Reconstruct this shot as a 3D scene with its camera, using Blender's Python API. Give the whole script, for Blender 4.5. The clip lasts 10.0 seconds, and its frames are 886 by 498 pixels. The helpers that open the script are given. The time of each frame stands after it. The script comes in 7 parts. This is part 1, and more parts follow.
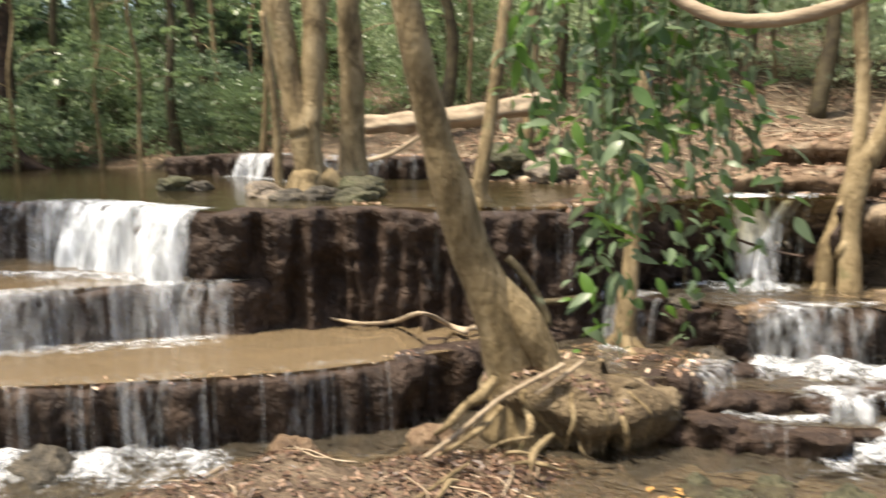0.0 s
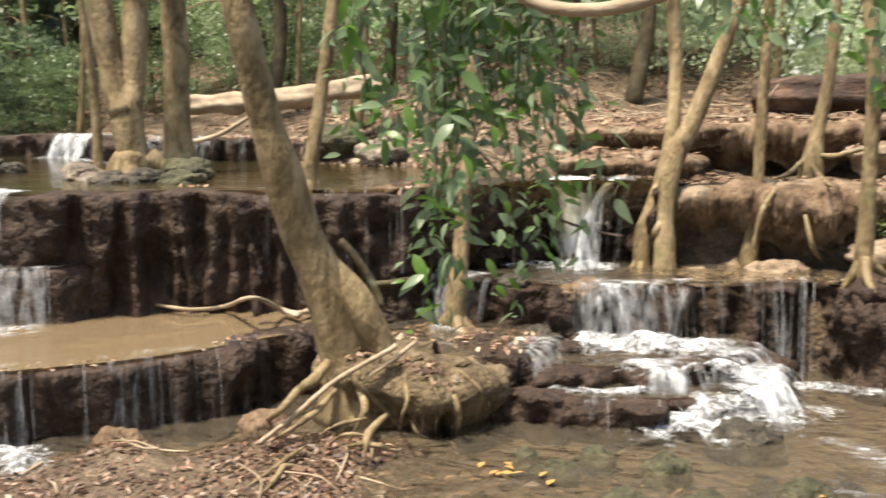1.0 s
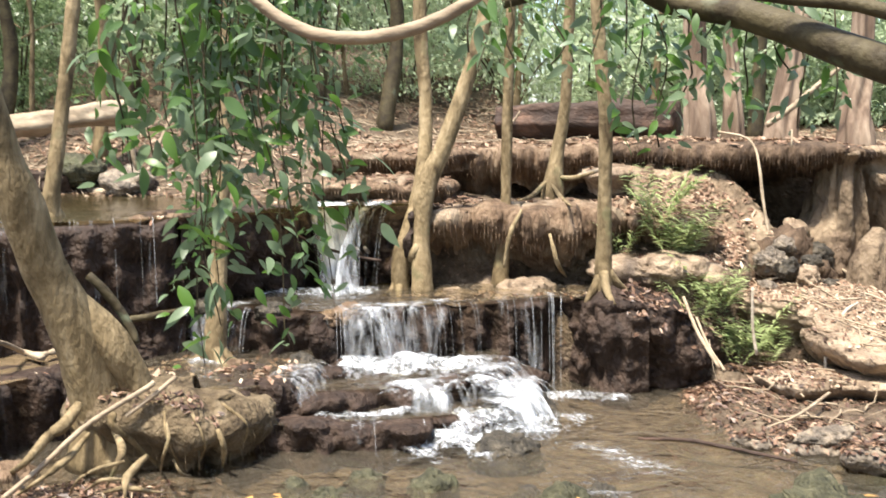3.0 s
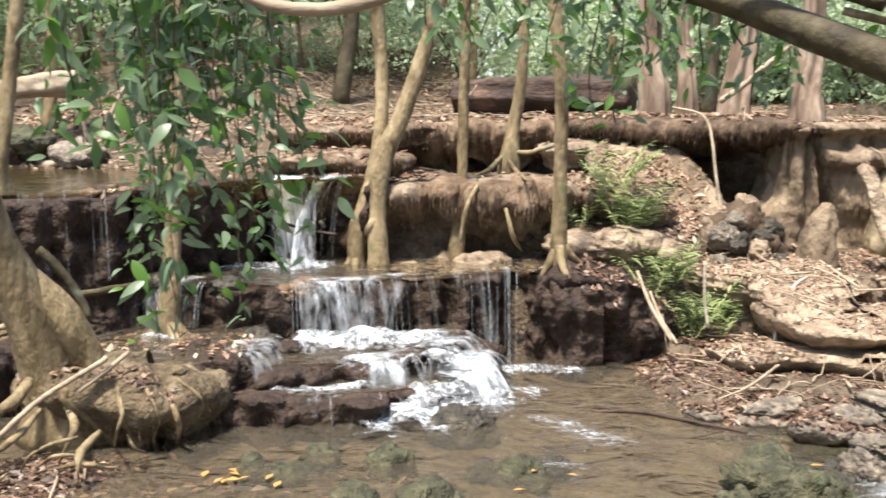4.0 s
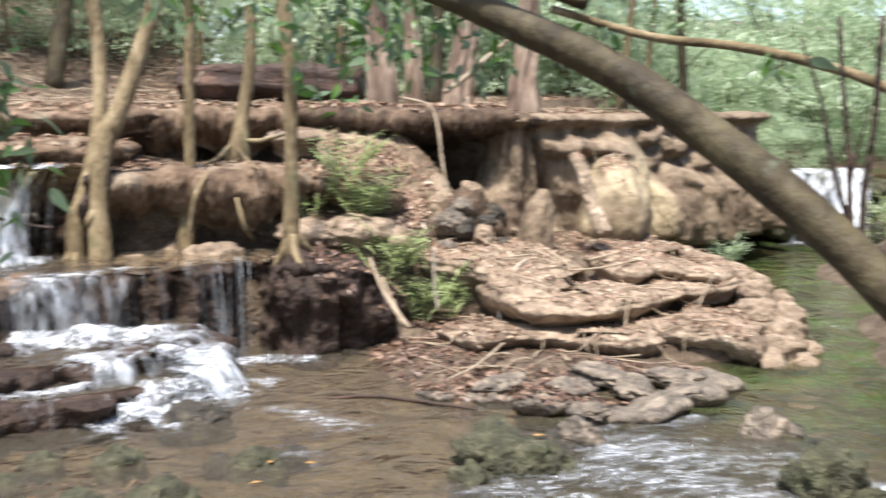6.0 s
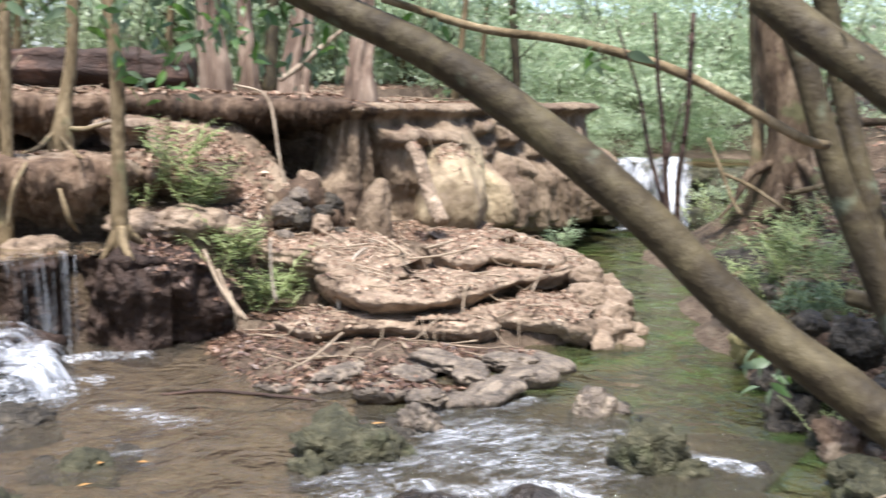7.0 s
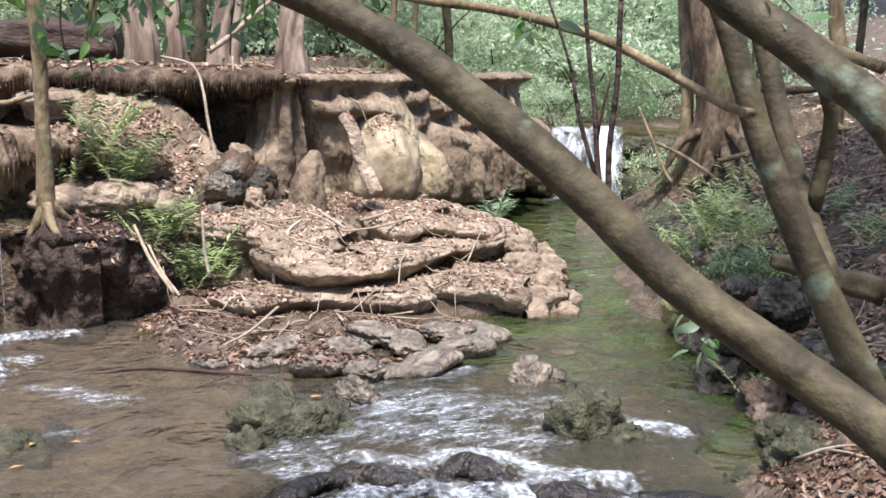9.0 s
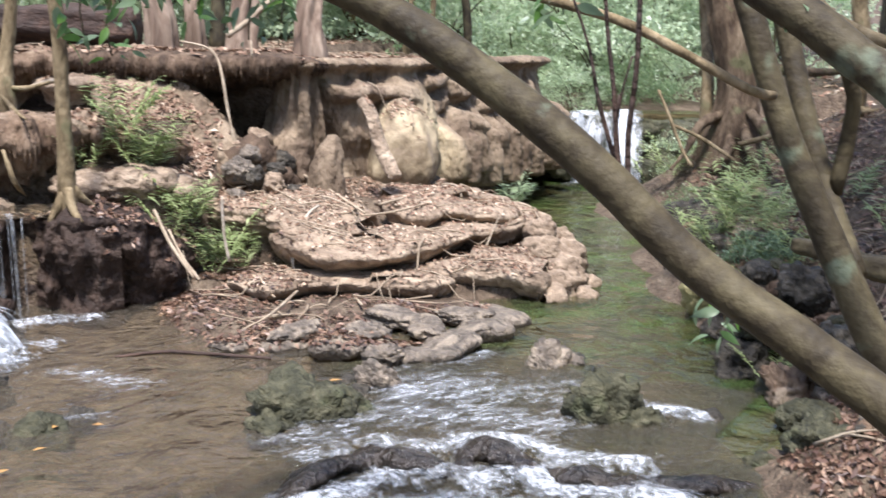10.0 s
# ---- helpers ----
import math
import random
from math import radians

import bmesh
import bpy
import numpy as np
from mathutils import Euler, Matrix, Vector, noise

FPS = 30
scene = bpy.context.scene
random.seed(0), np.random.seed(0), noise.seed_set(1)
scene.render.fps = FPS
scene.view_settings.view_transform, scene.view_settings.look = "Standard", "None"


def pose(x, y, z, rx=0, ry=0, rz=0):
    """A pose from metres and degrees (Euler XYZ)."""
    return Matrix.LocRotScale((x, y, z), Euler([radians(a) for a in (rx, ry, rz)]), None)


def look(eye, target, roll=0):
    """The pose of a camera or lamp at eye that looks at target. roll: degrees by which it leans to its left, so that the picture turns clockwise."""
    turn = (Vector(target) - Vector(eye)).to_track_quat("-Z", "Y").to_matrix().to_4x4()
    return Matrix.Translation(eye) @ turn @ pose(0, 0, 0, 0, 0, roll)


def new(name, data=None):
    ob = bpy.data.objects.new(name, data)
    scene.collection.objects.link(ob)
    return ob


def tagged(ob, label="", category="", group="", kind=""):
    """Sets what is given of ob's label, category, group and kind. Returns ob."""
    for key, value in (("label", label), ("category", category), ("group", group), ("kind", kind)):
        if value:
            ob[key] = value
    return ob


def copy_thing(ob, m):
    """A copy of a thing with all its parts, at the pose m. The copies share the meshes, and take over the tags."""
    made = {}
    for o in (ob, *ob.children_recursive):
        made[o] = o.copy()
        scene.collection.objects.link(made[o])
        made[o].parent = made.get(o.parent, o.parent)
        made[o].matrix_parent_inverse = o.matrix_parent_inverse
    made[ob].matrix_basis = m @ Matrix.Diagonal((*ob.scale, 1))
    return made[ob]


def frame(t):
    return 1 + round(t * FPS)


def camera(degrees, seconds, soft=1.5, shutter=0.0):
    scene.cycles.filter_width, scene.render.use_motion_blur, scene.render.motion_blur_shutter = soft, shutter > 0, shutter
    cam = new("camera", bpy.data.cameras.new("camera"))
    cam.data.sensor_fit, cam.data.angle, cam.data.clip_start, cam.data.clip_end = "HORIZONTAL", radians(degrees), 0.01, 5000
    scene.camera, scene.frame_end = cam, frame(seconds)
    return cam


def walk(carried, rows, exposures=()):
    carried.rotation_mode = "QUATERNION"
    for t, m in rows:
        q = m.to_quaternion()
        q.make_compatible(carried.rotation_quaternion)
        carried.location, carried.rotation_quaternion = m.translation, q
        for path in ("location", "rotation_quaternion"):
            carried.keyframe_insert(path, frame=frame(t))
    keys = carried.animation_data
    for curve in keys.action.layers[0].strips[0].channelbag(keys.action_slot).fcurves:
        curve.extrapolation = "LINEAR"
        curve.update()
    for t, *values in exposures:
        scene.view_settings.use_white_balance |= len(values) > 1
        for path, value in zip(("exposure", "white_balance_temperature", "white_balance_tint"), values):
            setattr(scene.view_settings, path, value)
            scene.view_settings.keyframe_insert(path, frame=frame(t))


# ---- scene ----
# Forest stream with stepped tufa falls. Metres; z = 0 is the lowest pool; the camera turns where it stands.
from mathutils.bvhtree import BVHTree

cam = camera(48.1, 10.0, soft=1.5, shutter=0.9)
PATH = [
    (0.0, 0.040, 0.020, 1.999, 83.00, 1.00, 27.23),
    (0.5, 0.042, 0.017, 2.000, 82.10, 0.22, 22.65),
    (1.0, 0.038, 0.012, 2.000, 81.88, 0.29, 17.52),
    (1.5, 0.029, 0.008, 2.000, 82.98, -0.39, 15.22),
    (2.0, 0.003, 0.000, 2.000, 85.83, 0.36, 8.75),
    (2.5, 0.000, 0.000, 2.000, 83.76, 0.63, 4.64),
    (2.7, 0.000, 0.000, 2.000, 83.69, 0.63, 3.95),
    (3.8, -0.005, -0.000, 2.000, 81.78, 0.12, 1.49),
    (4.0, -0.005, -0.000, 2.000, 81.78, 0.12, 0.74),
    (4.5, -0.005, 0.000, 2.000, 81.21, 0.03, -1.49),
    (5.0, 0.000, 0.000, 2.000, 80.95, -0.44, -4.23),
    (5.5, 0.000, 0.000, 2.000, 80.70, -0.60, -9.09),
    (6.0, 0.010, -0.003, 2.000, 81.21, -0.76, -14.51),
    (6.2, 0.010, -0.003, 2.000, 80.96, -0.76, -16.49),
    (7.3, 0.036, -0.018, 2.001, 80.50, -1.54, -25.62),
    (7.5, 0.036, -0.018, 2.001, 80.01, -1.54, -26.47),
    (8.0, 0.036, -0.018, 2.001, 79.63, -1.36, -27.12),
    (8.5, 0.036, -0.018, 2.001, 79.30, -1.04, -27.10),
    (9.0, 0.035, -0.019, 2.001, 79.19, -1.10, -27.49),
    (9.5, 0.035, -0.019, 2.001, 77.88, -0.78, -27.87),
    (10.0, 0.036, -0.018, 2.001, 78.26, -0.84, -26.44),
]
walk(cam, [(t, pose(x, y, z, rx, ry, rz)) for t, x, y, z, rx, ry, rz in PATH],
     [(0.0, 1.52, 7000, 10), (1.3, 1.6, 6900, 10), (2.1, 1.82, 6600, 10), (4.5, 1.6, 6150, 10), (6.0, 1.5, 5900, 12), (7.5, 1.42, 5720, 15), (10.0, 1.4, 5620, 15)])

# ---- world and sun ----
SUN_EL, SUN_AZ = radians(70), radians(216)      # height, and the bearing it comes from (0 = +y, clockwise)
world = bpy.data.worlds.new("sky")
scene.world = world
world.use_nodes = True
wn = world.node_tree
sky = wn.nodes.new("ShaderNodeTexSky")
sky.sky_type, sky.sun_disc = "NISHITA", False
sky.sun_elevation, sky.sun_rotation = SUN_EL, SUN_AZ
sky.air_density, sky.dust_density, sky.ozone_density = 1.0, 2.5, 0.6
wn.links.new(sky.outputs[0], wn.nodes["Background"].inputs[0])
wn.nodes["Background"].inputs[1].default_value = 0.15
sun = new("sun", bpy.data.lights.new("sun", "SUN"))
sun.data.energy, sun.data.angle, sun.data.color = 3.5, radians(7), (1.0, 0.92, 0.79)
sun_dir = Vector((math.sin(SUN_AZ) * math.cos(SUN_EL), math.cos(SUN_AZ) * math.cos(SUN_EL), math.sin(SUN_EL)))
sun.matrix_world = look(sun_dir * 50, (0, 0, 0))

rng = np.random.default_rng(7)


# ---- noise and mesh tools ----
def lattice(i, j, k, seed):
    n = (i * 374761393 + j * 668265263 + k * 2147483647 + seed * 974634777) & 0xFFFFFFFF
    n = ((n ^ (n >> 13)) * 1274126177) & 0xFFFFFFFF
    n = ((n ^ (n >> 15)) * 2246822519) & 0xFFFFFFFF
    return ((n ^ (n >> 16)) & 0xFFFF) / 32767.5 - 1.0


def value_noise(p, seed=0):
    p = np.asarray(p, float)
    i = np.floor(p).astype(np.int64)
    f = p - i
    f = f * f * (3 - 2 * f)
    out = 0
    for a in (0, 1):
        for b in (0, 1):
            for c in (0, 1):
                w = (f[:, 0] if a else 1 - f[:, 0]) * (f[:, 1] if b else 1 - f[:, 1]) * (f[:, 2] if c else 1 - f[:, 2])
                out = out + w * lattice(i[:, 0] + a, i[:, 1] + b, i[:, 2] + c, seed)
    return out


def fbm(p, octaves=4, seed=0):
    p = np.asarray(p, float)
    total, amp = 0, 0.5
    for o in range(octaves):
        total = total + amp * value_noise(p * 2 ** o + 17.3 * o, seed + o)
        amp *= 0.5
    return total


def mesh_of(name, verts, quads, material=None, smooth=True):
    """A mesh from an array of points and one of quads (or triangles)."""
    verts, quads = np.asarray(verts, np.float32), np.asarray(quads, np.int32)
    me = bpy.data.meshes.new(name)
    me.vertices.add(len(verts))
    me.vertices.foreach_set("co", verts.ravel())
    n, k = quads.shape
    me.loops.add(n * k)
    me.loops.foreach_set("vertex_index", quads.ravel())
    me.polygons.add(n)
    me.polygons.foreach_set("loop_start", np.arange(0, n * k, k, dtype=np.int32))
    me.polygons.foreach_set("use_smooth", np.full(n, smooth))
    me.update(calc_edges=True)
    me.validate()
    if material:
        me.materials.append(material)
    return me


def part(name, me, parent=None, label=""):
    ob = new(name, me)
    if parent:
        ob.parent = parent
    return tagged(ob, label) if label else ob


def grid_quads(rows, cols, closed=False):
    r, c = np.meshgrid(np.arange(rows - 1), np.arange(cols if closed else cols - 1), indexing="ij")
    n = (c + 1) % cols
    return np.stack([r * cols + c, r * cols + n, (r + 1) * cols + n, (r + 1) * cols + c], -1).reshape(-1, 4)


def spline(points, step):
    """Points along a smooth curve through the given ones, about a step apart."""
    p = np.asarray(points, float)
    e = np.vstack([2 * p[0] - p[1], p, 2 * p[-1] - p[-2]])
    out = []
    for i in range(1, len(e) - 2):
        a, b, c, d = e[i - 1:i + 3]
        n = max(1, int(np.ceil(np.linalg.norm((c - b)[:3]) / step)))
        t = np.linspace(0, 1, n, endpoint=False)[:, None]
        out.append(0.5 * (2 * b + (c - a) * t + (2 * a - 5 * b + 4 * c - d) * t ** 2 + (3 * b - a - 3 * c + d) * t ** 3))
    out.append(p[-1:])
    return np.vstack(out)


def tube(points, sides=12, step=0.08, rough=0.08, ribs=0.0, seed=0, cap=True):
    """A tapered, slightly uneven round stem through (x, y, z, radius)."""
    q = spline(points, step)
    c, r = q[:, :3], np.maximum(q[:, 3], 0.001)
    tan = np.gradient(c, axis=0)
    tan /= np.linalg.norm(tan, axis=1)[:, None] + 1e-9
    ref = np.array([0.3, 1, 0.1]) if abs(tan[:, 1]).mean() < 0.8 else np.array([1, 0.2, 0.1])
    u = np.cross(tan, ref)
    u /= np.linalg.norm(u, axis=1)[:, None]
    v = np.cross(tan, u)
    a = np.linspace(0, 2 * np.pi, sides, endpoint=False)
    n = u[:, None] * np.cos(a)[None, :, None] + v[:, None] * np.sin(a)[None, :, None]
    base = c[:, None] + n * r[:, None, None]
    flat = base.reshape(-1, 3)
    rr = np.repeat(r, sides)
    wob = fbm(flat / (rr.mean() * 2.2) + seed * 9.1, 3, seed) * rough * 2
    if ribs:
        wob = wob + ribs * np.sin(np.tile(a, len(c)) * 5 + seed + 2 * value_noise(flat * 1.5, seed))
    flat = flat + n.reshape(-1, 3) * (rr * wob)[:, None]
    quads = grid_quads(len(c), sides, True)
    if cap:
        k = len(flat)
        flat = np.vstack([flat, c[:1], c[-1:]])
        i = np.arange(sides)
        j = (i + 1) % sides
        top = (len(c) - 1) * sides
        quads = np.vstack([quads, np.stack([i * 0 + k, j, i, i * 0 + k], -1)[:, [0, 1, 2, 2]],
                           np.stack([i * 0 + k + 1, top + i, top + j, top + j], -1)])
    return flat, quads


def tri_safe(quads):
    """Splits quads into triangles, leaving out empty ones."""
    t = np.vstack([quads[:, [0, 1, 2]], quads[:, [0, 2, 3]]])
    ok = (t[:, 0] != t[:, 1]) & (t[:, 1] != t[:, 2]) & (t[:, 0] != t[:, 2])
    return t[ok]


def join(pieces):
    v, q, k = [], [], 0
    for a, b in pieces:
        v.append(a)
        q.append(np.asarray(b) + k)
        k += len(a)
    return np.vstack(v), np.vstack(q)


def stem_mesh(name, points, material, **kw):
    v, q = tube(points, **kw)
    return mesh_of(name, v, tri_safe(q), material)


def leaves(centres, along, normal, length, width, fold=0.15, droop=0.0):
    """Pointed leaves: four corners each, a little folded at the midrib."""
    n = len(centres)
    along = along / (np.linalg.norm(along, axis=1)[:, None] + 1e-9)
    side = np.cross(normal, along)
    side /= np.linalg.norm(side, axis=1)[:, None] + 1e-9
    up = np.cross(along, side)
    L, W = np.broadcast_to(length, n)[:, None], np.broadcast_to(width, n)[:, None]
    mid = centres - along * L * 0.05
    v = np.stack([centres - along * L * 0.5, mid + side * W * 0.5 + up * W * fold,
                  centres + along * L * 0.5 - up * L * droop, mid - side * W * 0.5 + up * W * fold], 1).reshape(-1, 3)
    return v, np.arange(4 * n).reshape(-1, 4)


def unit(n):
    v = rng.normal(size=(n, 3))
    return v / np.linalg.norm(v, axis=1)[:, None]


# ---- materials ----
def material(name, stops, scale=4.0, detail=6.0, rough=(0.6, 0.9), bump=0.4, bump_scale=20.0, stretch=(1, 1, 1),
             island=0.0, object_random=0.0, speck=None, spec=0.4, bump_dist=0.02, translucent=0.0, warp=0.6, patch=None, stain=None):
    m = bpy.data.materials.new(name)
    m.use_nodes = True
    t = m.node_tree
    bsdf = t.nodes["Principled BSDF"]
    co = t.nodes.new("ShaderNodeTexCoord")
    mp = t.nodes.new("ShaderNodeMapping")
    mp.inputs["Scale"].default_value = stretch
    t.links.new(co.outputs["Object"], mp.inputs[0])
    big = t.nodes.new("ShaderNodeTexNoise")
    big.inputs["Scale"].default_value, big.inputs["Detail"].default_value = scale, detail
    big.inputs["Distortion"].default_value = warp
    big.inputs["Roughness"].default_value = 0.65
    t.links.new(mp.outputs[0], big.inputs["Vector"])
    value = big.outputs["Fac"]
    for amount, node, out in ((island, "ShaderNodeNewGeometry", "Random Per Island"), (object_random, "ShaderNodeObjectInfo", "Random")):
        if amount:
            g = t.nodes.new(node)
            mix = t.nodes.new("ShaderNodeMix")
            mix.inputs[0].default_value = amount
            t.links.new(value, mix.inputs[2])
            t.links.new(g.outputs[out], mix.inputs[3])
            value = mix.outputs[0]
    ramp = t.nodes.new("ShaderNodeValToRGB")
    e = ramp.color_ramp.elements
    while len(e) < len(stops):
        e.new(0.5)
    for el, (p, c) in zip(e, stops):
        el.position, el.color = p, (*c, 1)
    t.links.new(value, ramp.inputs[0])
    colour = ramp.outputs[0]
    fine = t.nodes.new("ShaderNodeTexNoise")
    fine.inputs["Scale"].default_value, fine.inputs["Detail"].default_value = bump_scale, 6
    t.links.new(mp.outputs[0], fine.inputs["Vector"])
    if speck:
        at, col = speck
        sr = t.nodes.new("ShaderNodeValToRGB")
        sr.color_ramp.elements[0].position, sr.color_ramp.elements[1].position = at, min(1, at + 0.12)
        t.links.new(fine.outputs["Fac"], sr.inputs[0])
        mx = t.nodes.new("ShaderNodeMix")
        mx.data_type = "RGBA"
        t.links.new(sr.outputs[0], mx.inputs[0])
        t.links.new(colour, mx.inputs[6])
        mx.inputs[7].default_value = (*col, 1)
        colour = mx.outputs[2]
    if patch:
        size, at, col = patch
        pn, pr, px = t.nodes.new("ShaderNodeTexNoise"), t.nodes.new("ShaderNodeMapRange"), t.nodes.new("ShaderNodeMix")
        pn.inputs["Scale"].default_value, pn.inputs["Detail"].default_value = size, 5
        pr.inputs[1].default_value, pr.inputs[2].default_value, pr.inputs[4].default_value = at, at + 0.08, 0.7
        px.data_type = "RGBA"
        t.links.new(co.outputs["Object"], pn.inputs["Vector"])
        t.links.new(pn.outputs["Fac"], pr.inputs[0])
        t.links.new(pr.outputs[0], px.inputs[0])
        t.links.new(colour, px.inputs[6])
        px.inputs[7].default_value = (*col, 1)
        colour = px.outputs[2]
    if stain:
        name, col = stain
        at, px = t.nodes.new("ShaderNodeAttribute"), t.nodes.new("ShaderNodeMix")
        at.attribute_name = name
        px.data_type = "RGBA"
        t.links.new(at.outputs["Fac"], px.inputs[0])
        t.links.new(colour, px.inputs[6])
        px.inputs[7].default_value = (*col, 1)
        colour = px.outputs[2]
    t.links.new(colour, bsdf.inputs["Base Color"])
    mr = t.nodes.new("ShaderNodeMapRange")
    mr.inputs[3].default_value, mr.inputs[4].default_value = rough
    t.links.new(fine.outputs["Fac"], mr.inputs[0])
    t.links.new(mr.outputs[0], bsdf.inputs["Roughness"])
    bsdf.inputs["Specular IOR Level"].default_value = spec
    if bump:
        b = t.nodes.new("ShaderNodeBump")
        b.inputs["Strength"].default_value, b.inputs["Distance"].default_value = bump, bump_dist
        t.links.new(fine.outputs["Fac"], b.inputs["Height"])
        t.links.new(b.outputs[0], bsdf.inputs["Normal"])
    if translucent:
        tr = t.nodes.new("ShaderNodeBsdfTranslucent")
        t.links.new(colour, tr.inputs[0])
        ms = t.nodes.new("ShaderNodeMixShader")
        ms.inputs[0].default_value = translucent
        t.links.new(bsdf.outputs[0], ms.inputs[1])
        t.links.new(tr.outputs[0], ms.inputs[2])
        t.links.new(ms.outputs[0], t.nodes["Material Output"].inputs[0])
    return m


WET = material("wet_dark_tufa", [(0.28, (0.012, 0.007, 0.005)), (0.48, (0.03, 0.0175, 0.011)), (0.64, (0.053, 0.033, 0.022)), (0.85, (0.1, 0.07, 0.048))],
               scale=7, rough=(0.45, 0.9), bump=1.0, bump_scale=20, bump_dist=0.06, stretch=(1, 1, 0.9), spec=0.3, detail=9)
SLICK = material("slick_wet_tufa", [(0.28, (0.008, 0.006, 0.004)), (0.48, (0.022, 0.016, 0.011)), (0.64, (0.045, 0.034, 0.024)), (0.85, (0.1, 0.08, 0.058))],
                 scale=8, rough=(0.12, 0.5), bump=1.0, bump_scale=24, bump_dist=0.05, spec=0.5, detail=9)
BROWN = material("brown_tufa", [(0.3, (0.05, 0.03, 0.018)), (0.46, (0.13, 0.085, 0.052)), (0.58, (0.22, 0.155, 0.1)), (0.75, (0.36, 0.28, 0.19))],
                 scale=4.5, rough=(0.6, 0.95), bump=1.0, bump_scale=34, bump_dist=0.05, stretch=(1, 1, 0.3), spec=0.25, patch=(2.6, 0.57, (0.27, 0.215, 0.15)), detail=9)
DRY = material("dry_pale_tufa", [(0.27, (0.06, 0.041, 0.027)), (0.43, (0.18, 0.132, 0.089)), (0.58, (0.32, 0.245, 0.17)), (0.8, (0.5, 0.41, 0.3))],
               scale=4, rough=(0.7, 0.95), bump=0.9, bump_scale=20, bump_dist=0.05, spec=0.25, detail=10, stretch=(1, 1, 1.2), patch=(3, 0.62, (0.17, 0.12, 0.08)))
CREAM = material("smooth_cream_flowstone", [(0.3, (0.1, 0.07, 0.038)), (0.45, (0.21, 0.16, 0.095)), (0.58, (0.33, 0.262, 0.16)), (0.75, (0.48, 0.4, 0.26))],
                 scale=4, rough=(0.55, 0.85), bump=0.5, bump_scale=24, bump_dist=0.03, spec=0.3, detail=9, stretch=(1, 1, 0.7), patch=(4, 0.53, (0.22, 0.165, 0.11)))
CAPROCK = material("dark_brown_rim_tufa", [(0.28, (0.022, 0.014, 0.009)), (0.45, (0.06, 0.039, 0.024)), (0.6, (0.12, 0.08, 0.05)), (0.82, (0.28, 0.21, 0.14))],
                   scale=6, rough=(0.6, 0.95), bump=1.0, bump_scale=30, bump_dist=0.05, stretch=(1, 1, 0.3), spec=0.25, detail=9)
OLDBARK = material("old_ridged_bark", [(0.3, (0.025, 0.016, 0.01)), (0.45, (0.075, 0.05, 0.03)), (0.58, (0.14, 0.1, 0.062)), (0.75, (0.24, 0.185, 0.12))],
                   scale=7, rough=(0.65, 0.95), bump=1.0, bump_scale=22, bump_dist=0.05, stretch=(1, 1, 0.25), spec=0.2, patch=(3, 0.6, (0.13, 0.13, 0.06)), detail=10)
WALL = material("flowstone", [(0.28, (0.055, 0.036, 0.022)), (0.44, (0.145, 0.105, 0.067)), (0.58, (0.235, 0.178, 0.117)), (0.8, (0.37, 0.3, 0.21))],
                scale=3.0, rough=(0.6, 0.95), bump=0.9, bump_scale=20, bump_dist=0.06, spec=0.25, stretch=(1, 1, 0.5), patch=(2.2, 0.56, (0.13, 0.09, 0.06)),
                stain=("cream", (0.6, 0.5, 0.3)), detail=9)
EARTH = material("leafy_earth", [(0.28, (0.03, 0.021, 0.013)), (0.46, (0.085, 0.06, 0.039)), (0.6, (0.14, 0.105, 0.07)), (0.78, (0.22, 0.175, 0.125))],
                 scale=5.0, detail=10, rough=(0.6, 0.95), bump=1.0, bump_scale=26, bump_dist=0.06, speck=(0.6, (0.2, 0.13, 0.085)), spec=0.25)
ROCK = material("wet_grey_rock", [(0.32, (0.01, 0.008, 0.005)), (0.48, (0.035, 0.029, 0.019)), (0.62, (0.085, 0.07, 0.048)), (0.75, (0.16, 0.138, 0.1))],
                scale=9, detail=10, rough=(0.4, 0.85), bump=1.0, bump_scale=28, bump_dist=0.05)
BARK = material("tan_bark", [(0.3, (0.052, 0.036, 0.018)), (0.43, (0.13, 0.096, 0.05)), (0.55, (0.215, 0.163, 0.09)), (0.72, (0.32, 0.255, 0.155))],
                scale=7, rough=(0.65, 0.95), bump=0.9, bump_scale=36, bump_dist=0.022, stretch=(1, 1, 0.45), spec=0.2, patch=(4, 0.61, (0.14, 0.13, 0.065)), detail=10)
GREYBARK = material("olive_grey_bark", [(0.28, (0.014, 0.01, 0.005)), (0.45, (0.04, 0.03, 0.014)), (0.58, (0.07, 0.056, 0.027)), (0.75, (0.118, 0.098, 0.05))],
                    scale=6, rough=(0.55, 0.9), bump=0.7, bump_scale=38, bump_dist=0.01, spec=0.3, patch=(5, 0.61, (0.13, 0.155, 0.1)), detail=10)
REDBARK = material("reddish_flaking_bark", [(0.28, (0.06, 0.04, 0.028)), (0.45, (0.14, 0.097, 0.068)), (0.6, (0.24, 0.18, 0.13)), (0.78, (0.36, 0.285, 0.21))],
                   scale=5, rough=(0.65, 0.95), bump=0.8, bump_scale=26, bump_dist=0.02, stretch=(1, 1, 0.2), spec=0.2)
MOSSROCK = material("mossy_rock", [(0.25, (0.012, 0.012, 0.005)), (0.45, (0.038, 0.037, 0.017)), (0.58, (0.075, 0.07, 0.036)), (0.8, (0.17, 0.15, 0.1))],
                    scale=9, detail=10, rough=(0.55, 0.92), bump=1.0, bump_scale=30, bump_dist=0.05, patch=(5, 0.56, (0.06, 0.065, 0.028)))
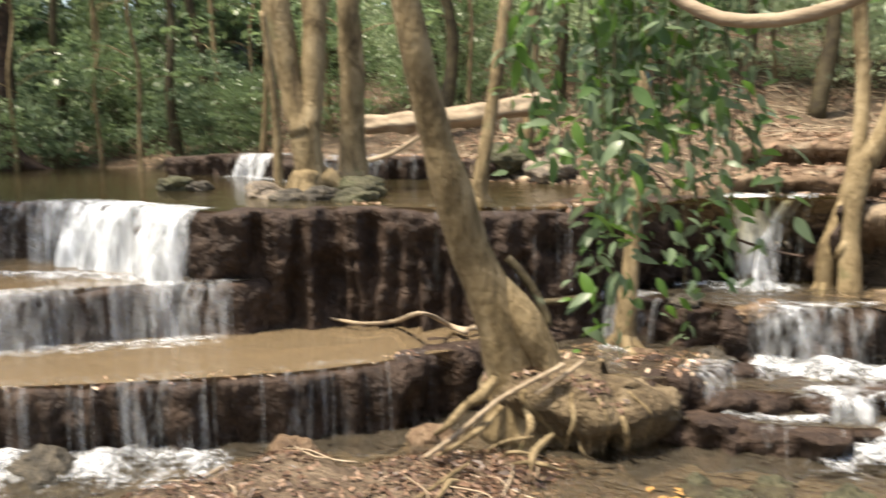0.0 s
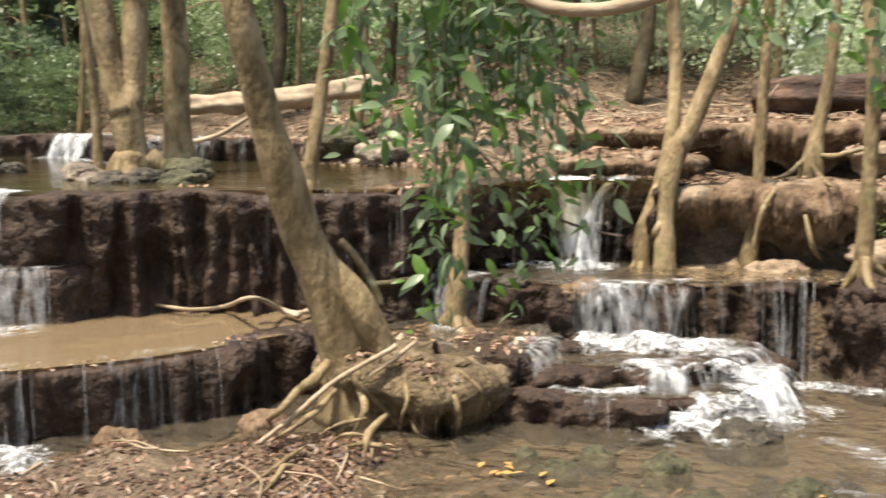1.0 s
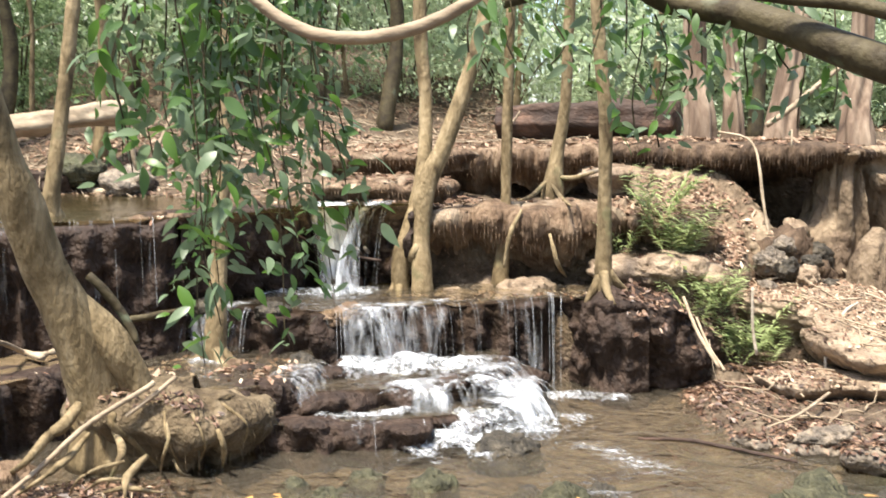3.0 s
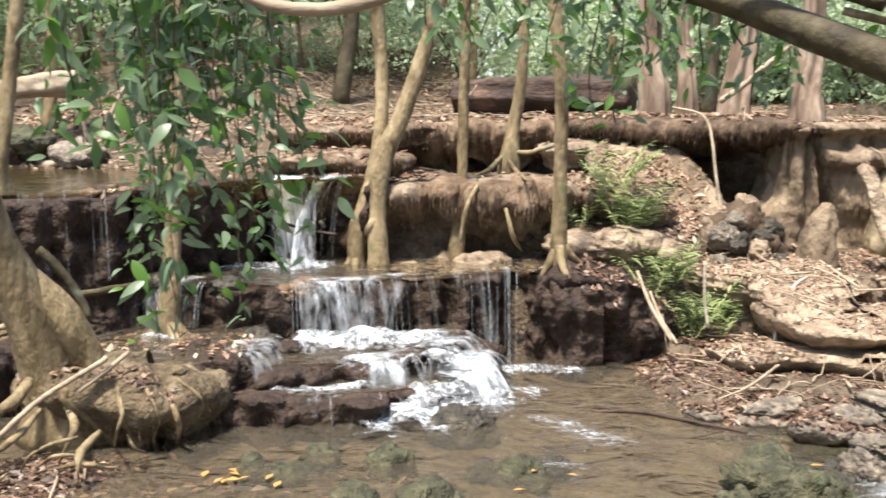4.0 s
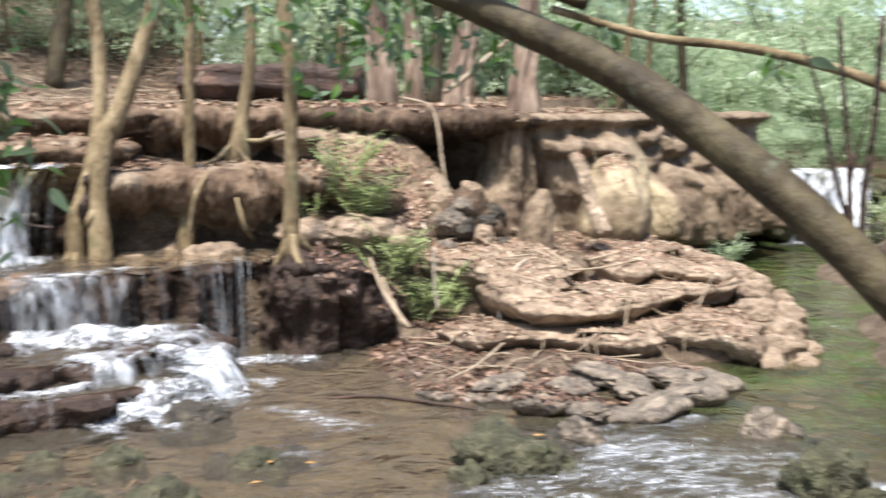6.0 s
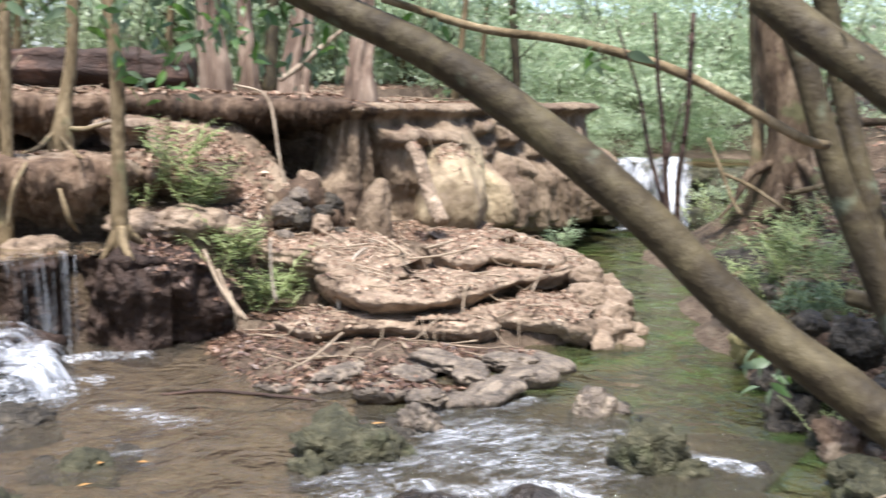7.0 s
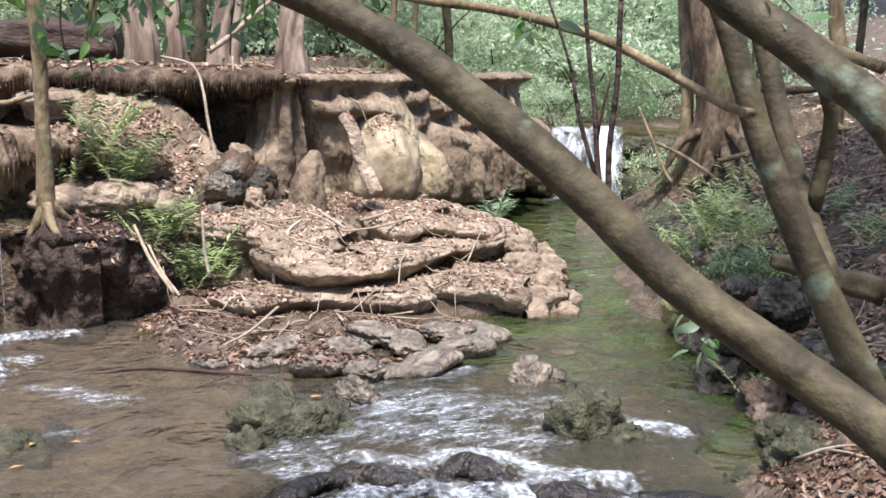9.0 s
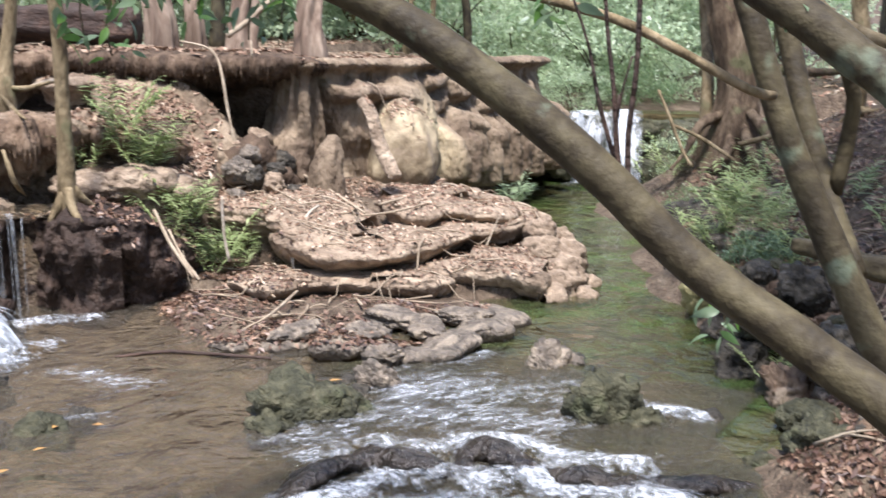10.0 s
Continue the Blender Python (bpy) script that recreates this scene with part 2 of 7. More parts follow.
PALEROCK = material("pale_wet_tufa", [(0.32, (0.04, 0.032, 0.023)), (0.48, (0.13, 0.105, 0.078)), (0.62, (0.26, 0.21, 0.15)), (0.78, (0.44, 0.375, 0.285))],
                    scale=8, detail=10, rough=(0.3, 0.8), bump=1.0, bump_scale=26, bump_dist=0.05)
DRY_MOSS = material("earthy_root_mound", [(0.3, (0.03, 0.02, 0.011)), (0.46, (0.09, 0.065, 0.036)), (0.6, (0.165, 0.125, 0.075)), (0.8, (0.26, 0.205, 0.13))],
                    scale=5, rough=(0.6, 0.95), bump=1.0, bump_scale=26, bump_dist=0.05, detail=10, spec=0.25)
BLEACHED = material("bleached_wood", [(0.25, (0.22, 0.18, 0.13)), (0.5, (0.4, 0.34, 0.26)), (0.8, (0.58, 0.52, 0.43))],
                    scale=8, rough=(0.55, 0.85), bump=0.4, bump_scale=40)
DARKLOG = material("rotten_dark_log", [(0.25, (0.012, 0.008, 0.006)), (0.55, (0.045, 0.025, 0.016)), (0.8, (0.17, 0.095, 0.06))],
                   scale=5, rough=(0.6, 0.95), bump=0.9, bump_scale=18, stretch=(0.4, 1, 1), bump_dist=0.04)
PALEWOOD = material("weathered_pale_wood", [(0.25, (0.15, 0.11, 0.07)), (0.5, (0.29, 0.225, 0.15)), (0.8, (0.44, 0.37, 0.27))],
                    scale=6, rough=(0.6, 0.9), bump=0.5, bump_scale=30, stretch=(0.5, 0.5, 1))
LITTER = material("dead_leaves", [(0.0, (0.075, 0.035, 0.022)), (0.3, (0.22, 0.12, 0.075)), (0.5, (0.33, 0.215, 0.14)), (0.75, (0.5, 0.385, 0.27)), (1.0, (0.68, 0.58, 0.45))],
                  scale=1.2, island=0.85, rough=(0.45, 0.8), bump=0.0, translucent=0.15, spec=0.35)
MIDLITTER = material("brown_leaf_mould", [(0.0, (0.05, 0.026, 0.015)), (0.35, (0.14, 0.08, 0.048)), (0.6, (0.24, 0.15, 0.095)), (0.85, (0.36, 0.26, 0.175)), (1.0, (0.55, 0.45, 0.34))],
                     scale=1.2, island=0.82, rough=(0.5, 0.8), bump=0.0, translucent=0.12, spec=0.3)
WETLITTER = material("wet_dead_leaves", [(0.0, (0.03, 0.015, 0.009)), (0.4, (0.085, 0.045, 0.027)), (0.7, (0.18, 0.105, 0.065)), (0.88, (0.3, 0.2, 0.13)), (1.0, (0.5, 0.38, 0.28))],
                     scale=1.2, island=0.8, rough=(0.3, 0.6), bump=0.0, translucent=0.1, spec=0.45)
LEAF = material("green_leaves", [(0.0, (0.035, 0.08, 0.03)), (0.45, (0.09, 0.17, 0.058)), (0.8, (0.165, 0.27, 0.085)), (1.0, (0.34, 0.44, 0.17))],
                scale=0.8, island=0.6, rough=(0.3, 0.5), bump=0.0, translucent=0.45, spec=0.5)
FAR_LEAF = material("forest_leaves", [(0.0, (0.08, 0.12, 0.06)), (0.45, (0.15, 0.22, 0.1)), (0.8, (0.24, 0.33, 0.15)), (1.0, (0.38, 0.46, 0.2))],
                    scale=0.35, island=0.5, rough=(0.25, 0.5), bump=0.0, translucent=0.45, spec=0.7)
# sunlight and haze are put into these pale leaf colours
PALE_LEAF = material("pale_leaves_painted_light", [(0.0, (0.24, 0.32, 0.19)), (0.45, (0.4, 0.49, 0.3)), (0.8, (0.54, 0.62, 0.4)), (1.0, (0.68, 0.74, 0.5))],
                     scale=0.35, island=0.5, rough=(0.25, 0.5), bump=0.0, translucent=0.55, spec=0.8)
YOUNG_LEAF = material("young_leaves", [(0.0, (0.05, 0.12, 0.02)), (0.5, (0.1, 0.2, 0.035)), (1.0, (0.2, 0.31, 0.06))],
                      scale=2.0, island=0.3, rough=(0.3, 0.5), bump=0.0, translucent=0.5, spec=0.5)
MID_LEAF = material("shaded_green_leaves", [(0.0, (0.06, 0.1, 0.055)), (0.45, (0.15, 0.215, 0.12)), (0.8, (0.25, 0.33, 0.19)), (1.0, (0.42, 0.49, 0.31))],
                    scale=0.8, island=0.6, rough=(0.3, 0.5), bump=0.0, translucent=0.45, spec=0.5)
FERN = material("bright_fern", [(0.0, (0.15, 0.19, 0.07)), (0.5, (0.28, 0.34, 0.14)), (1.0, (0.46, 0.5, 0.25))],
                scale=1.0, island=0.6, rough=(0.4, 0.6), bump=0.0, translucent=0.4)


def water_material(name, tint, waves, strength=0.35, gloss=0.04, silt=0.2, silt_colour=(0.2, 0.16, 0.1), depth=0.05, deeper=None, algae_and_reflection=None, choppy=0.35):
    m = bpy.data.materials.new(name)
    m.use_nodes = True
    t = m.node_tree
    t.nodes.remove(t.nodes["Principled BSDF"])
    co = t.nodes.new("ShaderNodeTexCoord")
    n1, n2 = t.nodes.new("ShaderNodeTexNoise"), t.nodes.new("ShaderNodeTexNoise")
    n1.inputs["Scale"].default_value, n1.inputs["Detail"].default_value, n1.inputs["Distortion"].default_value = waves, 3, 1.0
    n2.inputs["Scale"].default_value, n2.inputs["Detail"].default_value = waves * 4, 2
    add = t.nodes.new("ShaderNodeMath")
    add.operation = "MULTIPLY_ADD"
    add.inputs[1].default_value = choppy
    b = t.nodes.new("ShaderNodeBump")
    b.inputs["Strength"].default_value, b.inputs["Distance"].default_value = strength, depth
    fr = t.nodes.new("ShaderNodeFresnel")
    fr.inputs[0].default_value = 1.33
    tp, gl, mx = t.nodes.new("ShaderNodeBsdfTransparent"), t.nodes.new("ShaderNodeBsdfGlossy"), t.nodes.new("ShaderNodeMixShader")
    tp.inputs[0].default_value = (*tint, 1)
    gl.inputs["Roughness"].default_value = gloss
    df, cloudy = t.nodes.new("ShaderNodeBsdfDiffuse"), t.nodes.new("ShaderNodeMixShader")
    df.inputs[0].default_value, cloudy.inputs[0].default_value = (*silt_colour, 1), silt
    t.links.new(tp.outputs[0], cloudy.inputs[1])
    t.links.new(df.outputs[0], cloudy.inputs[2])
    if deeper:                                  # the channel grows deeper and greener towards +x, reflected tree green painted in
        xyz, mr, mc = t.nodes.new("ShaderNodeSeparateXYZ"), t.nodes.new("ShaderNodeMapRange"), t.nodes.new("ShaderNodeMix")
        mr.inputs[1].default_value, mr.inputs[2].default_value = 1.8, 4.6
        mc.data_type = "RGBA"
        mc.inputs[6].default_value, mc.inputs[7].default_value = (*tint, 1), (*deeper, 1)
        t.links.new(co.outputs["Object"], xyz.inputs[0])
        t.links.new(xyz.outputs[0], mr.inputs[0])
        t.links.new(mr.outputs[0], mc.inputs[0])
        t.links.new(mc.outputs[2], tp.inputs[0])
        ma = t.nodes.new("ShaderNodeMix")
        ma.data_type = "RGBA"
        ma.inputs[6].default_value, ma.inputs[7].default_value = (*silt_colour, 1), (*algae_and_reflection, 1)
        t.links.new(mr.outputs[0], ma.inputs[0])
        t.links.new(ma.outputs[2], df.inputs[0])
        weed, wm, wr = t.nodes.new("ShaderNodeTexNoise"), t.nodes.new("ShaderNodeMapping"), t.nodes.new("ShaderNodeMapRange")      # drifts of bright weed on the bed, greened further to paint the channel's reflection
        wm.inputs["Scale"].default_value = (0.9, 2.2, 1)
        wm.inputs["Rotation"].default_value = (0, 0, 0.5)
        weed.inputs["Scale"].default_value, weed.inputs["Detail"].default_value = 1.3, 5
        wr.inputs[1].default_value, wr.inputs[2].default_value = 0.42, 0.66
        wc = t.nodes.new("ShaderNodeMix")
        wc.data_type = "RGBA"
        wc.inputs[6].default_value, wc.inputs[7].default_value = (*algae_and_reflection, 1), (0.19, 0.32, 0.07, 1)
        t.links.new(co.outputs["Object"], wm.inputs[0])
        t.links.new(wm.outputs[0], weed.inputs["Vector"])
        t.links.new(weed.outputs["Fac"], wr.inputs[0])
        t.links.new(wr.outputs[0], wc.inputs[0])
        t.links.new(wc.outputs[2], ma.inputs[7])
    for n in (n1, n2):
        t.links.new(co.outputs["Object"], n.inputs["Vector"])
    t.links.new(n2.outputs["Fac"], add.inputs[0])
    t.links.new(n1.outputs["Fac"], add.inputs[2])
    t.links.new(add.outputs[0], b.inputs["Height"])
    t.links.new(b.outputs[0], fr.inputs["Normal"])
    t.links.new(b.outputs[0], gl.inputs["Normal"])
    t.links.new(fr.outputs[0], mx.inputs[0])
    t.links.new(cloudy.outputs[0], mx.inputs[1])
    t.links.new(gl.outputs[0], mx.inputs[2])
    t.links.new(mx.outputs[0], t.nodes["Material Output"].inputs[0])
    return m


def white_water(name, scale, low, high, opaque=0.95, strong=1.0):
    """White water: streaks or froth that leave gaps."""
    m = bpy.data.materials.new(name)
    m.use_nodes = True
    t = m.node_tree
    bsdf = t.nodes["Principled BSDF"]
    bsdf.inputs["Roughness"].default_value = 0.25
    co, mp, n = t.nodes.new("ShaderNodeTexCoord"), t.nodes.new("ShaderNodeMapping"), t.nodes.new("ShaderNodeTexNoise")
    mp.inputs["Scale"].default_value = scale
    n.inputs["Scale"].default_value, n.inputs["Detail"].default_value, n.inputs["Roughness"].default_value = 1, 4, 0.6
    t.links.new(co.outputs["Object"], mp.inputs[0])
    t.links.new(mp.outputs[0], n.inputs["Vector"])
    value = n.outputs["Fac"]
    n2, mp2, av = t.nodes.new("ShaderNodeTexNoise"), t.nodes.new("ShaderNodeMapping"), t.nodes.new("ShaderNodeMix")
    mp2.inputs["Scale"].default_value = [c * 0.22 for c in scale]
    n2.inputs["Scale"].default_value, n2.inputs["Detail"].default_value = 1, 2
    av.inputs[0].default_value = 0.42
    t.links.new(co.outputs["Object"], mp2.inputs[0])
    t.links.new(mp2.outputs[0], n2.inputs["Vector"])
    t.links.new(value, av.inputs[2])
    t.links.new(n2.outputs["Fac"], av.inputs[3])
    value = av.outputs[0]
    body = t.nodes.new("ShaderNodeValToRGB")      # grey shadows between the white, painted into the base colour
    body.color_ramp.elements[0].position, body.color_ramp.elements[0].color = 0.36, (0.3, 0.32, 0.33, 1)
    body.color_ramp.elements[1].position, body.color_ramp.elements[1].color = 0.58, (0.78, 0.81, 0.84, 1)
    t.links.new(value, body.inputs[0])
    t.links.new(body.outputs[0], bsdf.inputs["Base Color"])
    at, ad, ct = t.nodes.new("ShaderNodeAttribute"), t.nodes.new("ShaderNodeMath"), t.nodes.new("ShaderNodeMath")
    at.attribute_name = "froth"
    ct.operation = "MULTIPLY_ADD"
    ct.inputs[1].default_value, ct.inputs[2].default_value = strong, 0.5 - 0.5 * strong
    ad.operation = "ADD"
    t.links.new(value, ct.inputs[0])
    t.links.new(ct.outputs[0], ad.inputs[0])
    t.links.new(at.outputs["Fac"], ad.inputs[1])
    value = ad.outputs[0]
    mr = t.nodes.new("ShaderNodeMapRange")
    mr.inputs[1].default_value, mr.inputs[2].default_value, mr.inputs[4].default_value = low, high, opaque
    t.links.new(value, mr.inputs[0])
    t.links.new(mr.outputs[0], bsdf.inputs["Alpha"])
    b = t.nodes.new("ShaderNodeBump")
    b.inputs["Strength"].default_value, b.inputs["Distance"].default_value = 0.8, 0.06
    t.links.new(n.outputs["Fac"], b.inputs["Height"])
    t.links.new(b.outputs[0], bsdf.inputs["Normal"])
    return m


STREAM = water_material("clear_stream_water", (0.8, 0.77, 0.67), 2.6, 0.6, 0.04, 0.18, (0.21, 0.18, 0.135), 0.17, (0.6, 0.64, 0.44), (0.13, 0.13, 0.07), 0.22)
RAPID = water_material("rippling_stream_water", (0.86, 0.83, 0.74), 7.0, 1.0, 0.06, 0.1, (0.3, 0.27, 0.2), 0.16, choppy=0.5)
MUDDY = water_material("tan_pool_water", (0.8, 0.7, 0.5), 3.0, 0.14, 0.05, 0.55, (0.235, 0.175, 0.105))
UPPER = water_material("still_olive_water", (0.6, 0.56, 0.4), 3.0, 0.2, 0.04, 0.25, (0.16, 0.13, 0.07))
FALL = white_water("falling_water", (12, 12, 0.9), 0.36, 0.72, 0.85)
VEIL = white_water("veil_of_water", (18, 18, 0.8), 0.44, 0.82, 0.46, strong=1.3)
THINFALL = white_water("thin_falling_water", (24, 24, 0.7), 0.52, 0.84, 0.38, strong=1.3)
BRIGHTFALL = white_water("bright_falling_water", (12, 12, 1.5), 0.22, 0.62, 0.94)
# riffle foam, with sky glints painted in as fine white specks
RIFFLE_GLINTS = white_water("riffle_and_glints", (30, 75, 46), 0.58, 1.35, 0.65, strong=3.0)
STRAND = white_water("water_strand", (9, 9, 7), 0.25, 0.8, 0.36)
FROTH = white_water("froth", (28, 24, 28), 0.36, 1.35, 0.9, strong=2.6)

# ---- plan: lips of the terraces, from the left of the walk to its right ----
LIP_POOL = [(-7.0, 2.9), (-5.2, 4.09), (-4.63, 4.46), (-3.99, 4.94), (-3.64, 5.25), (-3.3, 5.7), (-3.04, 6.14), (-2.75, 6.5)]
LIP_LEDGE = [(-7.6, 3.7), (-6.09, 4.84), (-5.78, 5.23), (-5.31, 5.75), (-4.84, 6.01), (-4.75, 6.35)]
LIP_UPPER = [(-10.5, 5.6), (-7.88, 6.34), (-7.02, 6.5), (-5.9, 6.25), (-5.08, 6.03), (-4.77, 6.28), (-4.31, 6.62), (-3.42, 6.86), (-2.39, 7.29), (-2.2, 7.75),
             (-1.95, 8.3), (-1.6, 8.55), (-1.15, 8.7), (-0.63, 8.5), (0.1, 8.6), (0.82, 8.57), (1.6, 8.85), (2.3, 9.3)]
LIP_TOP = [(-3.4, 11.9), (-2.6, 11.2), (-1.7, 10.87), (-0.49, 10.99), (1.0, 10.76), (1.78, 10.25), (2.43, 9.7), (2.98, 9.34)]
LIP_WALL = [(3.0, 10.1), (2.98, 9.65), (3.1, 9.32), (3.3, 9.3), (3.7, 9.42), (4.46, 9.75), (5.6, 10.5), (6.6, 11.2), (7.5, 11.82), (7.9, 12.8)]
LIP_CASCADE = [(-2.5, 7.6), (-2.0, 7.35), (-1.53, 7.26), (-1.22, 7.2), (-0.38, 7.51), (0.4, 7.8), (0.8, 7.68), (1.15, 7.62, -0.05), (1.45, 7.68, -0.2), (1.75, 7.9, -0.32), (2.2, 8.5, -0.2)]
LIP_MID = [(-2.75, 6.25), (-2.3, 5.98), (-1.9, 6.0), (-1.58, 6.2), (-1.4, 6.6), (-1.35, 7.2)]
LIP_STEP = [(-1.7, 6.5), (-1.45, 6.42), (-1.11, 6.42), (-0.6, 6.55), (-0.25, 6.75), (-0.05, 7.1), (0.0, 7.6)]
LIP_FOOT = [(-2.0, 6.0), (-1.67, 6.02), (-1.12, 6.12), (-0.4, 6.3), (-0.05, 6.55), (0.1, 7.0), (0.15, 7.7)]
# the island's slabs: x, y, height of the rim, height of the face, depth of the hollow under it
LOW_A = [(1.95, 7.55, 0.15, 0.154, 0.1), (2.1, 7.14, 0.17, 0.176, 0.16), (2.46, 7.15, 0.17, 0.176, 0.2), (2.85, 6.98, 0.18, 0.187, 0.2), (3.12, 6.73, 0.19, 0.198, 0.16), (3.36, 6.63, 0.2, 0.22, 0.12), (3.5, 6.7, 0.18, 0.198, 0.1), (3.58, 6.98, 0.17, 0.165, 0.06), (3.62, 7.3, 0.17, 0.11, 0.0)]
LOW_B = [(3.46, 7.15, 0.24, 0.21, 0.085), (3.52, 6.9, 0.24, 0.263, 0.17), (3.66, 6.75, 0.24, 0.284, 0.255), (3.88, 6.63, 0.24, 0.284, 0.306), (4.05, 6.43, 0.22, 0.273, 0.255), (4.14, 6.36, 0.2, 0.263, 0.136), (4.28, 6.5, 0.22, 0.263, 0.085), (4.36, 6.85, 0.27, 0.263, 0.034), (4.5, 7.2, 0.3, 0.21, 0.0)]
LIP_SLAB = [(2.42, 8.0, 0.46, 0.33, 0.2), (2.48, 7.55, 0.42, 0.297, 0.24), (2.6, 7.26, 0.38, 0.264, 0.28), (2.89, 7.09, 0.37, 0.242, 0.32), (3.2, 7.0, 0.37, 0.231, 0.32), (3.43, 7.06, 0.4, 0.242, 0.28), (3.7, 7.18, 0.41, 0.198, 0.24), (4.02, 7.29, 0.43, 0.165, 0.2), (4.32, 7.35, 0.44, 0.132, 0.12), (4.6, 7.43, 0.45, 0.11, 0.06), (4.76, 7.65, 0.46, 0.11, 0.0), (4.82, 8.1, 0.48, 0.11, 0.0)]
LIP_CROWN = [(3.45, 8.2, 0.62, 0.092, 0.0), (3.5, 7.8, 0.6, 0.161, 0.096), (3.66, 7.58, 0.58, 0.23, 0.256), (3.86, 7.62, 0.58, 0.23, 0.32), (4.06, 7.58, 0.57, 0.218, 0.32), (4.26, 7.52, 0.56, 0.207, 0.256), (4.48, 7.54, 0.55, 0.184, 0.16), (4.6, 7.7, 0.55, 0.161, 0.048), (4.68, 8.1, 0.55, 0.115, 0.0)]
LIP_NOOK = [(1.9, 8.95, 0.62, 0.4, 0.15), (2.08, 8.52, 0.61, 0.42, 0.3), (2.3, 8.24, 0.6, 0.42, 0.34), (2.47, 7.92, 0.56, 0.38, 0.3), (2.54, 7.62, 0.49, 0.3, 0.16), (2.66, 7.38, 0.43, 0.2, 0.05), (2.9, 7.3, 0.42, 0.12, 0.0)]
LIP_EDGE = [(4.12, 6.42, 0.1, 0.2, 0.03), (4.5, 6.66, 0.16, 0.3, 0.05), (4.78, 6.98, 0.22, 0.35, 0.05), (4.92, 7.3, 0.3, 0.42, 0.06), (4.98, 7.75, 0.4, 0.52, 0.05), (4.95, 8.3, 0.48, 0.6, 0.05), (4.85, 8.9, 0.52, 0.62, 0.05), (4.95, 9.6, 0.46, 0.6, 0.05)]
LIP_SHORE = [(1.5, 6.35, 0.02, 0.08, 0.0), (1.78, 6.16, 0.06, 0.1, 0.02), (2.05, 5.99, 0.09, 0.13, 0.04), (2.16, 5.79, 0.11, 0.16, 0.05), (2.3, 5.71, 0.11, 0.16, 0.05), (2.43, 5.74, 0.1, 0.15, 0.04), (2.56, 5.57, 0.1, 0.16, 0.05), (2.77, 5.5, 0.1, 0.16, 0.06), (2.96, 5.57, 0.12, 0.16, 0.06), (3.1, 5.55, 0.12, 0.18, 0.05), (3.32, 5.75, 0.12, 0.18, 0.05), (3.58, 6.0, 0.11, 0.18, 0.04), (3.66, 6.25, 0.08, 0.15, 0.0)]
LIP_DAM = [(1.0, 3.86, 0.0, 0.1, 0.0), (1.3, 3.97, 0.07, 0.14, 0.0), (1.5, 4.08, 0.11, 0.18, 0.04), (1.66, 4.15, 0.08, 0.17, 0.03), (1.85, 4.14, 0.13, 0.2, 0.05), (1.98, 4.02, 0.12, 0.2, 0.04), (2.1, 3.96, 0.06, 0.16, 0.02), (2.3, 3.97, 0.14, 0.2, 0.05), (2.43, 3.72, 0.06, 0.16, 0.02), (2.55, 3.54, 0.1, 0.16, 0.03), (2.76, 3.4, 0.06, 0.14, 0.02), (3.01, 3.24, 0.09, 0.14, 0.02), (3.3, 3.2, 0.0, 0.1, 0.0)]
LEDGE_B = [(-0.75, 8.75, 1.3, 0.4, 0.25), (-0.63, 8.55, 1.34, 0.42, 0.3), (-0.2, 8.5, 1.37, 0.44, 0.34), (0.2, 8.56, 1.36, 0.5, 0.34), (0.5, 8.48, 1.37, 0.46, 0.3), (0.82, 8.56, 1.36, 0.42, 0.3), (1.0, 8.8, 1.34, 0.4, 0.2)]
LEDGE_E = [(0.8, 9.0, 1.3, 0.3, 0.1), (1.0, 8.82, 1.3, 0.24, 0.16), (1.25, 8.78, 1.24, 0.2, 0.16), (1.5, 8.8, 1.18, 0.2, 0.14), (1.75, 8.86, 1.14, 0.2, 0.08), (1.95, 9.0, 1.12, 0.2, 0.03)]
LEDGE_D = [(-1.9, 11.1, 1.84, 0.3, 0.15), (-1.7, 10.87, 1.84, 0.33, 0.2), (-1.1, 10.85, 1.84, 0.35, 0.25), (-0.6, 10.98, 1.82, 0.36, 0.25), (-0.3, 11.0, 1.83, 0.5, 0.2), (0.1, 10.9, 1.84, 0.5, 0.2), (0.5, 10.85, 1.84, 0.46, 0.25), (0.85, 10.72, 1.85, 0.4, 0.3), (1.15, 10.72, 1.84, 0.36, 0.3), (1.35, 10.95, 1.83, 0.3, 0.2)]
LEDGE_CAP = [(0.95, 11.1, 1.86, 0.3, 0.5), (1.1, 10.72, 1.86, 0.3, 0.7), (1.5, 10.42, 1.87, 0.32, 0.8), (1.9, 10.1, 1.87, 0.34, 0.85), (2.43, 9.68, 1.86, 0.34, 0.85), (2.8, 9.42, 1.86, 0.34, 0.7), (3.0, 9.32, 1.86, 0.26, 0.3), (3.2, 9.28, 1.85, 0.14, 0.1), (3.45, 9.45, 1.84, 0.1, 0.05)]
LEDGE_C = [(-1.75, 9.25, 1.54, 0.2, 0.1), (-1.45, 9.08, 1.56, 0.22, 0.12), (-1.0, 9.12, 1.55, 0.22, 0.12), (-0.7, 9.35, 1.56, 0.24, 0.1), (-0.5, 9.8, 1.56, 0.2, 0.05)]
LEDGE_C2 = [(-1.9, 10.2, 1.8, 0.25, 0.1), (-1.5, 9.95, 1.83, 0.28, 0.15), (-1.0, 9.95, 1.82, 0.26, 0.15), (-0.6, 10.2, 1.83, 0.25, 0.1), (-0.3, 10.7, 1.83, 0.2, 0.05)]
